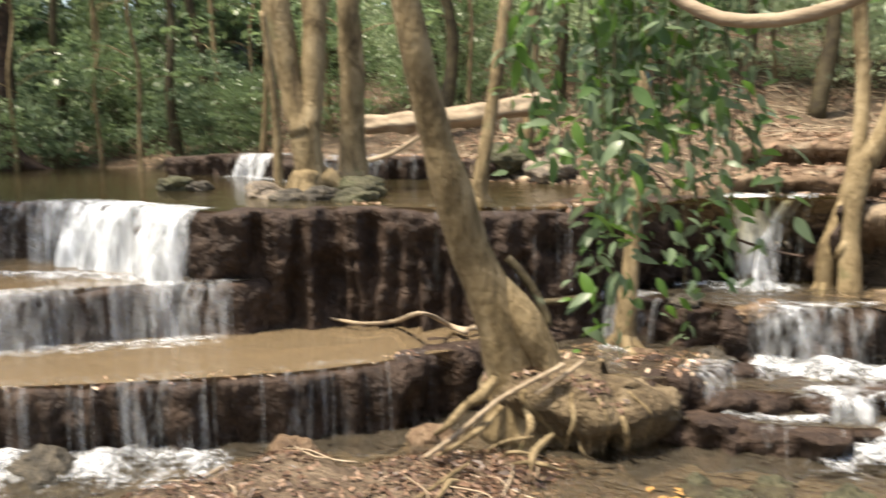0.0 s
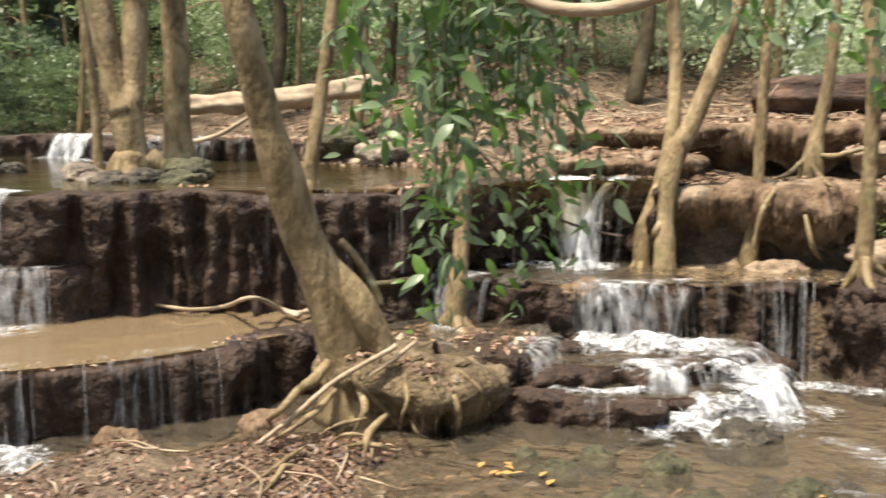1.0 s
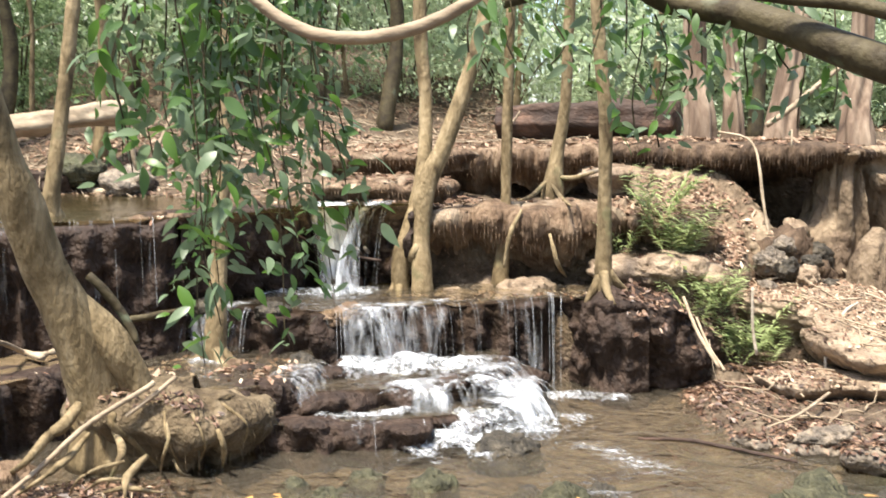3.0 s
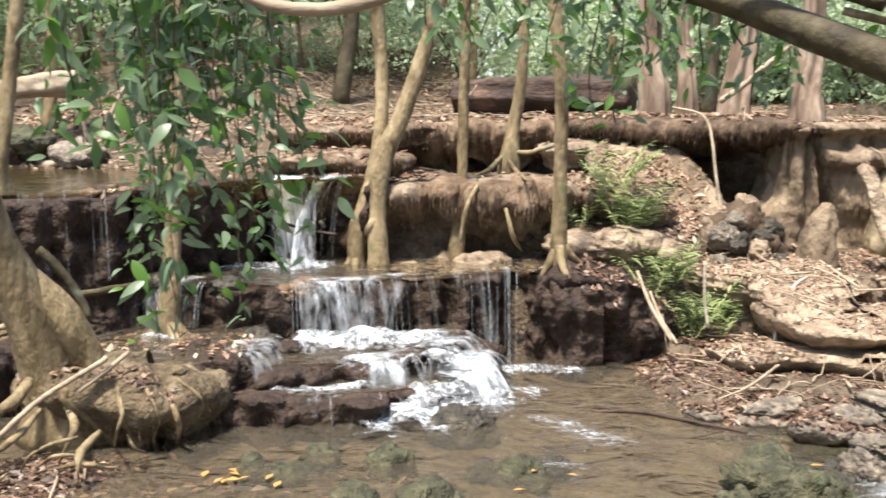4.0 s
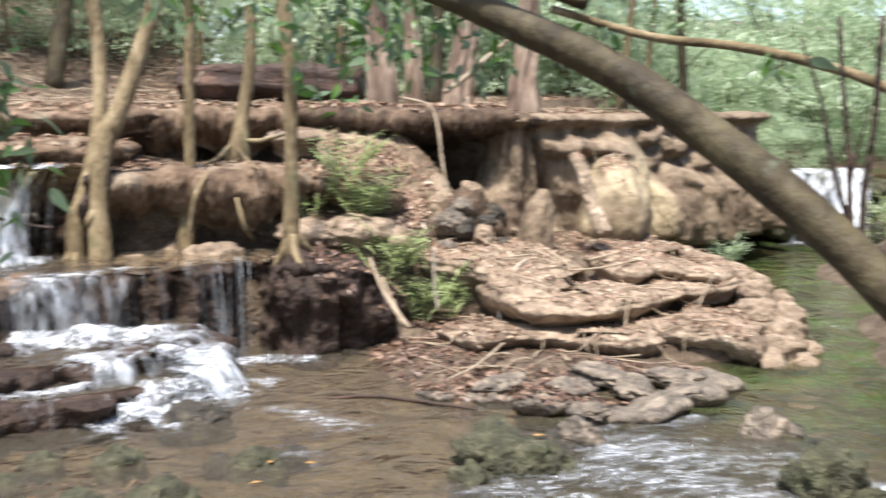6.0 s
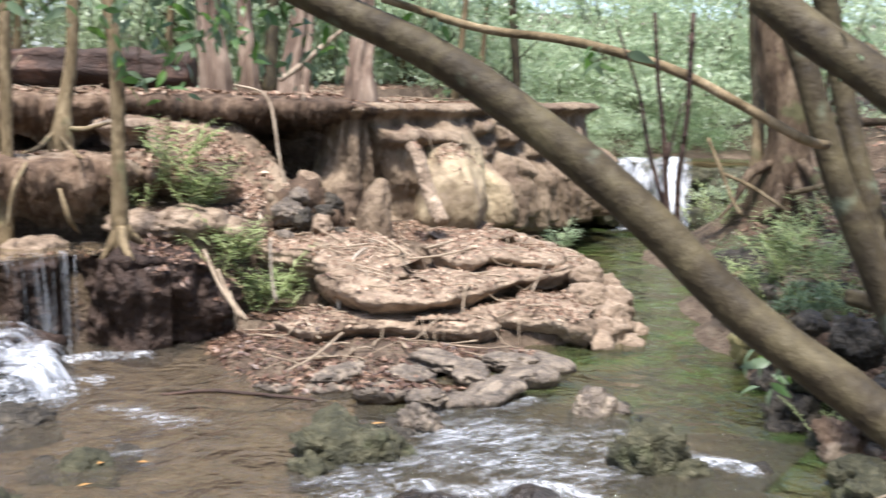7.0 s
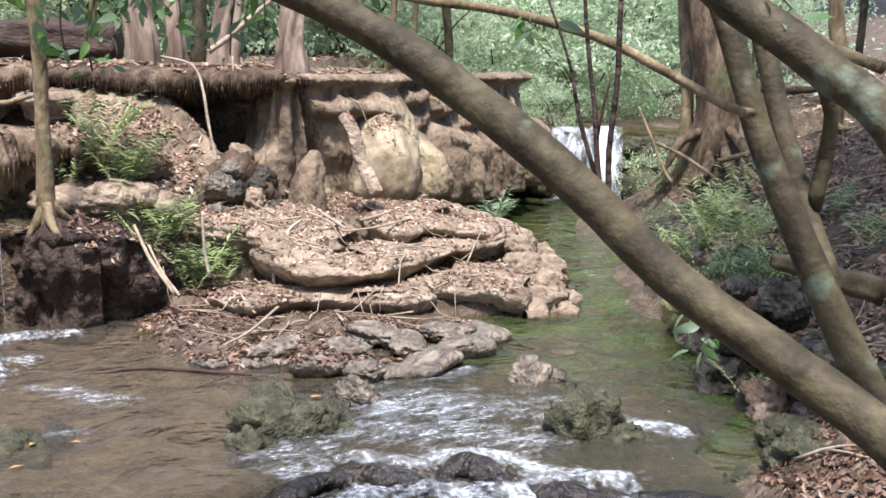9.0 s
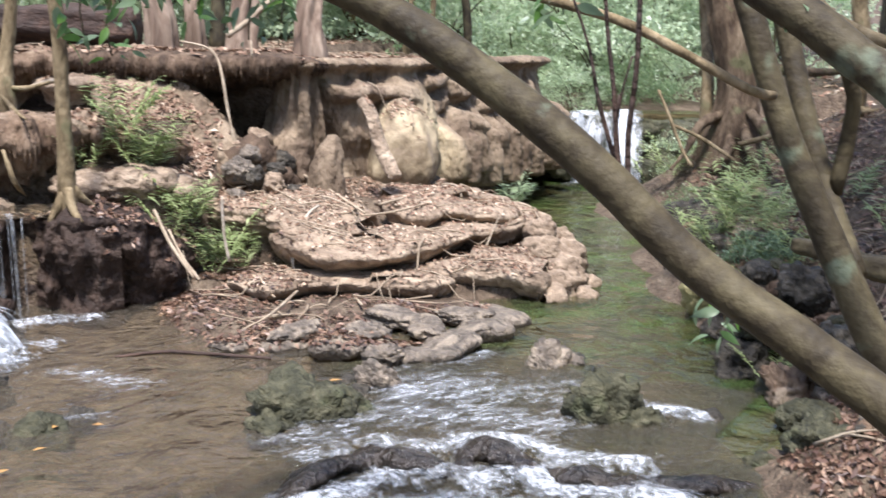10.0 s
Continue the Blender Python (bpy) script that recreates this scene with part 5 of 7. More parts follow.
# ---- trees on and round the steps ----
def tree(label, stems, mat, roots=(), group="", sides=14, ribs=0.0, category="tree", name="tree", rough=0.08, root_mat=None, thin=0.75, feet=0, foot=1.0):
    """A tree: its trunk, further stems and the roots that show."""
    top = tagged(new(name), label, category, group)
    x, y, z, _ = stems[0][-1]
    top.matrix_world = pose(x, y, z)
    back = pose(x, y, z).inverted()
    gz, _ = drop(x, y, z + 0.3)
    base = min(z, gz)
    if z - base < 1.2:
        stems = [list(stems[0]) + [(x, y, base - 0.12, stems[0][-1][3] * 1.15)]] + list(stems[1:])
    for i, s in enumerate(stems):
        o = part("trunk" if i == 0 else "stem", stem_mesh("trunk", s, mat, sides=sides, ribs=ribs, seed=int(abs(x) * 10) + i * 3, rough=rough), top)
        o.matrix_parent_inverse = back
    if feet:
        r, rf2 = stems[0][-2][3], random.Random(int(abs(x * 100)))
        for i in range(feet):
            a = i * 6.283 / feet + rf2.uniform(-0.4, 0.4)
            ln = r * rf2.uniform(2.0, 3.6)
            pts = []
            for u, lift, k in ((0.15, 1.6, 0.55), (0.4, 0.7, 0.5), (0.7, 0.25, 0.36), (1.0, -0.1, 0.2)):
                px, py = x + math.cos(a + u * 0.3) * ln * u, y + math.sin(a + u * 0.3) * ln * u
                pts.append((px, py, max(drop(px, py, z + 0.3)[0], base - 0.15) + lift * r * foot, r * k * foot))
            o = part("root", stem_mesh("root", pts, root_mat or mat, sides=9, step=0.05, seed=i, rough=0.15), top)
            o.matrix_parent_inverse = back
    for i, s in enumerate(roots):
        s = [(px, py, pz, pr * thin * (0.55, 1.0, 0.85, 0.6, 0.4)[round(4 * k / (len(s) - 1))]) for k, (px, py, pz, pr) in enumerate(s)]
        o = part("root", stem_mesh("root", s, root_mat or mat, sides=9, step=0.05, seed=i + 4, rough=0.18), top)
        o.matrix_parent_inverse = back
    return top


RIM_TREES = "trees on the steps"
tree("double-stemmed tan tree on the rim of the upper pool", [[(-5.35, 7.97, 3.83, 0.111), (-5.32, 7.87, 3.20, 0.116), (-5.30, 7.77, 2.41, 0.115), (-5.30, 7.64, 1.95, 0.136), (-5.28, 7.65, 1.63, 0.147), (-5.27, 7.66, 1.37, 0.197)], [(-5.73, 7.70, 3.82, 0.115), (-5.61, 7.67, 3.20, 0.115), (-5.47, 7.65, 2.42, 0.115), (-5.32, 7.63, 1.95, 0.130)]], BARK, group=RIM_TREES, rough=0.13, feet=6)
tree("straight tan tree on the rim of the upper pool", [[(-5.33, 8.46, 4.01, 0.110), (-5.27, 8.38, 3.25, 0.115), (-5.26, 8.39, 2.43, 0.122), (-5.27, 8.38, 1.82, 0.129), (-5.22, 8.30, 1.41, 0.167)]], BARK, group=RIM_TREES, rough=0.12, feet=5)
tree("thin grey-brown sapling beside the upper pool", [[(-3.31, 7.94, 3.75, 0.057), (-3.35, 7.81, 3.05, 0.057), (-3.44, 7.67, 2.11, 0.057), (-3.47, 7.54, 1.65, 0.061), (-3.50, 7.53, 1.41, 0.080)]], BARK, group=RIM_TREES, feet=4)
leaning = tree("leaning tan tree with a knobbly forked foot and bare roots", [[(-2.95, 5.22, 3.12, 0.080), (-2.87, 5.27, 2.62, 0.088), (-2.82, 5.35, 2.21, 0.097), (-2.74, 5.45, 1.74, 0.113), (-2.64, 5.61, 1.20, 0.138), (-2.51, 5.73, 0.76, 0.155), (-2.44, 5.81, 0.37, 0.183), (-2.42, 5.82, 0.14, 0.240)], [(-2.52, 5.72, 1.01, 0.072), (-2.34, 5.74, 0.76, 0.108), (-2.22, 5.79, 0.50, 0.101), (-2.18, 5.81, 0.28, 0.109)]], BARK,
    [[(-2.48, 5.57, 0.43, 0.060), (-2.51, 5.45, 0.35, 0.052), (-2.56, 5.32, 0.31, 0.048), (-2.58, 5.08, 0.24, 0.046), (-2.90, 5.52, 0.02, 0.054)], [(-2.40, 5.50, 0.27, 0.035), (-2.44, 5.26, 0.19, 0.031), (-2.48, 5.02, 0.16, 0.026), (-2.66, 5.08, 0.04, 0.023)], [(-1.93, 5.15, 0.26, 0.032), (-1.99, 5.02, 0.19, 0.035), (-1.97, 4.92, 0.14, 0.025), (-1.98, 4.94, 0.04, 0.019)], [(-2.04, 5.11, 0.24, 0.023), (-2.15, 5.01, 0.23, 0.019), (-2.20, 4.88, 0.22, 0.016), (-2.35, 5.09, 0.05, 0.015)], [(-1.99, 5.02, 0.17, 0.019), (-2.09, 4.93, 0.20, 0.017), (-2.28, 5.13, 0.06, 0.017)],
     [(-2.16, 5.09, 0.07, 0.020), (-2.04, 5.14, 0.08, 0.023), (-1.90, 5.14, 0.06, 0.016), (-1.85, 5.17, 0.05, 0.013)], [(-2.39, 5.02, 0.07, 0.016), (-2.38, 4.75, 0.08, 0.022), (-2.40, 4.51, 0.07, 0.018), (-2.42, 4.37, 0.06, 0.013)], [(-2.29, 4.73, 0.05, 0.019), (-2.33, 4.65, 0.09, 0.024), (-2.30, 4.47, 0.08, 0.027), (-2.31, 4.34, 0.05, 0.020)], [(-1.86, 5.28, 0.41, 0.015), (-1.82, 5.19, 0.34, 0.016), (-1.83, 5.13, 0.27, 0.019), (-2.02, 5.60, 0.02, 0.018)], [(-1.64, 5.51, 0.30, 0.034), (-1.60, 5.49, 0.20, 0.030), (-1.68, 5.71, 0.00, 0.025)],
     [(-1.80, 5.20, 0.22, 0.013), (-1.75, 5.16, 0.16, 0.015), (-1.79, 5.47, 0.03, 0.012)], [(-2.27, 5.55, 0.27, 0.042), (-2.16, 5.38, 0.22, 0.034), (-2.12, 5.18, 0.18, 0.030), (-2.21, 5.26, 0.04, 0.020)]], group=RIM_TREES, sides=22, rough=0.12)
tree("crooked thin tree growing on the middle step", [[(-0.01, 8.70, 3.66, 0.063), (-0.11, 8.70, 3.05, 0.068), (-0.27, 8.60, 2.47, 0.068), (-0.47, 8.49, 1.90, 0.077), (-0.63, 8.38, 1.52, 0.086), (-0.66, 8.27, 1.10, 0.071), (-0.65, 8.17, 0.70, 0.095)]], BARK, [[(-0.66, 8.32, 1.14, 0.062), (-0.74, 8.22, 0.96, 0.057), (-0.89, 8.89, 0.72, 0.051)]], group=RIM_TREES)
tree("slender tree growing on the middle step", [[(-0.68, 8.87, 3.71, 0.059), (-0.70, 8.87, 2.94, 0.060), (-0.65, 8.78, 2.24, 0.060), (-0.67, 8.57, 1.66, 0.064), (-0.78, 8.36, 1.18, 0.058), (-0.84, 8.26, 0.96, 0.071)]], BARK, group=RIM_TREES, feet=4)
tree("thin straight sapling before the brown ledge", [[(0.14, 8.70, 3.66, 0.043), (0.09, 8.70, 2.90, 0.044), (0.06, 8.70, 1.94, 0.047), (0.04, 8.60, 1.16, 0.049), (0.00, 8.50, 0.78, 0.073)]], BARK, [[(0.18, 8.30, 1.35, 0.033), (0.08, 8.20, 1.15, 0.033), (0.03, 8.20, 0.87, 0.033)], [(0.41, 8.24, 1.15, 0.033), (0.47, 8.14, 0.92, 0.032), (0.57, 8.59, 0.74, 0.029)]], group=RIM_TREES)
tree("thin tree with spreading roots on the brown ledge", [[(0.70, 9.57, 3.81, 0.053), (0.65, 9.58, 2.98, 0.053), (0.62, 9.58, 2.25, 0.056), (0.55, 9.58, 1.82, 0.065), (0.50, 9.49, 1.45, 0.107)]], BARK, [[(0.49, 9.49, 1.56, 0.054), (0.70, 9.42, 1.56, 0.037), (0.88, 9.36, 1.62, 0.026)], [(0.44, 9.49, 1.56, 0.048), (0.56, 9.18, 1.39, 0.036), (0.57, 7.97, 1.40, 0.023)], [(0.44, 9.49, 1.53, 0.048), (0.30, 9.20, 1.41, 0.037), (0.16, 8.66, 1.40, 0.025)]], group=RIM_TREES)
tree("straight slim tree at the edge of the cascade", [[(0.73, 7.92, 3.37, 0.052), (0.77, 7.91, 2.74, 0.053), (0.82, 7.86, 2.09, 0.055), (0.82, 7.86, 1.42, 0.056), (0.81, 7.81, 0.72, 0.077)]], BARK, group=RIM_TREES, feet=4)
tree("slim stem hung with creeper beside the cascade", [[(-1.98, 7.34, 3.45, 0.050), (-2.01, 7.33, 2.64, 0.054), (-2.03, 7.22, 1.80, 0.054), (-2.06, 7.11, 1.06, 0.058), (-2.07, 7.00, 0.57, 0.083)]], BARK, group=RIM_TREES, feet=5)
for s in ([(2.15, 11.40, 3.43, 0.126), (2.17, 11.40, 2.69, 0.147), (2.21, 11.29, 2.19, 0.172), (2.23, 11.28, 1.87, 0.198)], [(2.59, 11.61, 3.46, 0.084), (2.62, 11.61, 2.70, 0.098), (2.62, 11.50, 2.19, 0.117), (2.63, 11.50, 1.90, 0.144)],
          [(3.28, 11.23, 3.42, 0.125), (3.17, 11.16, 2.74, 0.144), (3.09, 11.08, 2.24, 0.163), (3.03, 10.99, 1.87, 0.193)], [(3.77, 10.76, 3.36, 0.108), (3.78, 10.76, 2.65, 0.133), (3.71, 10.67, 2.17, 0.163), (3.69, 10.57, 1.88, 0.193)]):
    tree("fluted reddish tree trunk above the top ledge", [[(a, b, c, d * 0.85) for a, b, c, d in s] + [(s[-1][0], s[-1][1], 1.45, s[-1][3])]], REDBARK, ribs=0.2, sides=36, rough=0.14, group="fluted trunks", feet=5, foot=0.55)
diag = tree("olive-grey leaning tree trunk across the stream", [[(a, b, c + 0.0165 * math.hypot(a, b), d) for a, b, c, d in [(2.35, 1.42, 0.81, 0.067), (2.29, 1.7, 0.98, 0.068), (2.17, 1.99, 1.14, 0.066), (2.03, 2.28, 1.31, 0.066), (1.83, 2.56, 1.59, 0.066), (1.59, 2.84, 1.85, 0.066), (1.35, 3.07, 2.05, 0.062), (1.07, 3.28, 2.2, 0.056), (0.83, 3.45, 2.32, 0.051), (0.58, 3.55, 2.38, 0.041), (0.44, 3.47, 2.45, 0.042), (0.26, 3.49, 2.45, 0.033), (0.16, 3.5, 2.42, 0.025), (0.01, 3.5, 2.38, 0.02)]], [(0.56, 3.40, 2.50, 0.013), (0.66, 3.34, 2.46, 0.015), (0.85, 3.29, 2.42, 0.018), (0.98, 3.26, 2.40, 0.021), (1.11, 3.21, 2.38, 0.024), (1.29, 3.09, 2.30, 0.025)]], GREYBARK, sides=24, rough=0.04)
tree("forked olive-grey tree on the near bank", [[(2.70, 1.90, 0.82, 0.059), (2.66, 2.03, 0.99, 0.056), (2.62, 2.16, 1.20, 0.055), (2.56, 2.31, 1.50, 0.050), (2.51, 2.44, 1.77, 0.045), (2.47, 2.55, 2.07, 0.044), (2.45, 2.64, 2.27, 0.042), (2.42, 2.73, 2.52, 0.039)], [(2.66, 2.20, 1.27, 0.037), (2.70, 2.38, 1.50, 0.039), (2.71, 2.52, 1.76, 0.038), (2.73, 2.65, 2.03, 0.040), (2.69, 2.69, 2.23, 0.042), (2.65, 2.72, 2.46, 0.042)], [(2.71, 2.37, 1.52, 0.027), (2.73, 2.35, 1.72, 0.027), (2.69, 2.31, 1.85, 0.024), (2.63, 2.31, 1.96, 0.022)]], GREYBARK, sides=20, rough=0.05)
tree("thick mossy bough reaching in over the near bank", [[(2.44, 1.74, 1.69, 0.054), (2.39, 1.89, 1.89, 0.057), (2.36, 2.01, 1.97, 0.058), (2.30, 2.15, 2.08, 0.060), (2.23, 2.29, 2.18, 0.060), (2.16, 2.43, 2.30, 0.057)]], GREYBARK, sides=20, rough=0.05, name="bough", category="branch")
tree("large old tree with buttress roots on the far bank", [[(8.28, 9.50, 3.80, 0.2), (8.33, 9.32, 2.76, 0.21), (8.41, 9.11, 1.97, 0.23), (8.45, 9.07, 1.44, 0.26), (8.39, 8.99, 0.97, 0.33), (8.40, 8.99, 0.70, 0.42)]], OLDBARK,
     [[(8.25, 8.98, 1.25, 0.167), (7.91, 9.02, 1.12, 0.133), (7.65, 8.98, 0.80, 0.099), (7.41, 8.93, 0.62, 0.072)], [(8.22, 8.88, 1.06, 0.166), (8.01, 8.67, 0.82, 0.130), (7.76, 8.62, 0.70, 0.109), (7.52, 8.57, 0.62, 0.076)], [(8.31, 8.80, 1.13, 0.166), (8.18, 8.50, 0.89, 0.142), (8.10, 8.30, 0.73, 0.108), (8.01, 8.11, 0.63, 0.075)], [(8.37, 8.74, 1.26, 0.198), (8.36, 8.33, 0.97, 0.173), (8.31, 8.09, 0.80, 0.139), (8.37, 7.89, 0.70, 0.106)], [(8.45, 8.93, 1.91, 0.133), (8.64, 8.61, 1.76, 0.131), (8.98, 8.25, 1.74, 0.142), (9.37, 7.81, 1.82, 0.139)]], ribs=0.06, sides=40, rough=0.14, thin=0.5)
tree("thin pale tree on the far bank", [[(10.49, 9.27, 3.27, 0.094), (10.53, 9.23, 2.57, 0.102), (10.50, 9.11, 2.07, 0.109)]], BARK, feet=4)
tree("thin dark tree beside the old tree", [[(8.47, 9.86, 3.19, 0.070), (8.53, 9.81, 2.38, 0.070), (8.33, 9.45, 1.56, 0.076)]], BARK, feet=4)
tree("thin dark sapling on the leafy slope", [[(6.90, 5.78, 2.81, 0.032), (6.90, 5.77, 2.46, 0.032), (6.75, 5.65, 2.05, 0.032)]], GREYBARK)
tree("dark straight tree behind the upper pool", [[(-14.72, 12.12, 5.6, 0.21), (-14.76, 12.06, 3.6, 0.22), (-14.8, 12.0, 1.40, 0.27)]], DARKLOG, feet=5)
tree("thin pale sapling behind the upper pool", [[(-7.22, 9.59, 3.38, 0.046), (-7.17, 9.62, 2.73, 0.047), (-7.13, 9.65, 2.07, 0.054)]], BARK)
for s, mat, lab in (([(1.20, 3.18, 2.29, 0.013), (1.50, 3.05, 2.20, 0.014), (1.74, 2.92, 2.17, 0.015), (1.90, 2.76, 2.12, 0.016), (2.02, 2.61, 2.06, 0.016), (2.16, 2.50, 1.97, 0.016), (2.30, 2.37, 1.87, 0.016), (2.42, 2.39, 1.85, 0.015)], BARK, "thin bare vine hanging across the stream"),
                    ([(a * 0.72, b * 0.72, 2 + (c - 2) * 0.72, d * 0.72) for a, b, c, d in [(-0.96, 2.84, 2.68, 0.018), (-0.71, 2.81, 2.40, 0.018), (-0.58, 2.79, 2.30, 0.019), (-0.45, 2.76, 2.26, 0.019), (-0.29, 2.78, 2.27, 0.019), (-0.15, 2.80, 2.32, 0.019), (-0.03, 2.85, 2.40, 0.017), (0.12, 2.90, 2.52, 0.018)]], PALEWOOD, "pale smooth liana hanging in a curve"),
                    ([(3.99, 3.78, 2.28, 0.023), (4.00, 3.63, 2.16, 0.025), (4.03, 3.44, 2.07, 0.028), (4.07, 3.24, 2.00, 0.032)], BARK, "thick vine sagging above the leafy slope")):
    tagged(new("liana", stem_mesh("liana", s, mat, sides=10, seed=3)), lab, "vine")
for s, mat, lab in (([(-0.02, 12.70, 2.12, 0.221), (0.44, 12.59, 2.14, 0.227), (1.12, 12.35, 2.15, 0.230), (1.78, 12.07, 2.14, 0.218), (2.08, 11.92, 2.13, 0.202)], DARKLOG, "dark rotten fallen log on the top ledge"),
                    ([(-8.58, 10.55, 1.94, 0.098), (-7.78, 10.91, 1.99, 0.113), (-6.82, 11.07, 2.04, 0.125), (-5.92, 11.24, 2.10, 0.129), (-5.15, 11.28, 2.17, 0.133), (-4.27, 11.43, 2.30, 0.137)][2:], PALEWOOD, "long pale fallen log on the leafy bank"),
                    ([(4.09, 3.83, 0.96, 0.040), (4.10, 3.66, 0.96, 0.042), (4.10, 3.36, 0.94, 0.057), (4.13, 3.16, 0.92, 0.064)], GREYBARK, "mossy fallen log on the stream bank")):
    tagged(new("fallen_log", stem_mesh("fallen_log", s, mat, sides=30, step=0.05, seed=5, ribs=0.09, rough=0.3)), lab, "log")

shoots = tagged(new("sapling"), "bare dark shoots rising beside the leaning trunk", "sapling")
for i, s in enumerate(([(1.93, 2.49, 1.55, 0.011), (1.92, 2.56, 1.68, 0.008), (1.88, 2.59, 1.84, 0.007), (1.85, 2.61, 2.00, 0.005), (1.79, 2.65, 2.19, 0.004)], [(1.92, 2.50, 1.56, 0.009), (1.90, 2.51, 1.71, 0.009), (1.89, 2.52, 1.86, 0.008), (1.87, 2.54, 2.04, 0.007), (1.85, 2.55, 2.24, 0.006)], [(1.94, 2.49, 1.56, 0.009), (1.93, 2.49, 1.73, 0.010), (1.94, 2.48, 1.92, 0.009), (1.94, 2.48, 2.11, 0.009), (1.94, 2.48, 2.24, 0.008)],
                       [(1.90, 2.51, 1.78, 0.005), (1.91, 2.50, 1.88, 0.004), (1.93, 2.49, 1.97, 0.003)], [(1.92, 2.56, 1.61, 0.005), (1.93, 2.55, 1.74, 0.004), (1.93, 2.55, 1.85, 0.004)])):
    part("stem", stem_mesh("stem", s, DARKLOG, sides=7, seed=i), shoots)

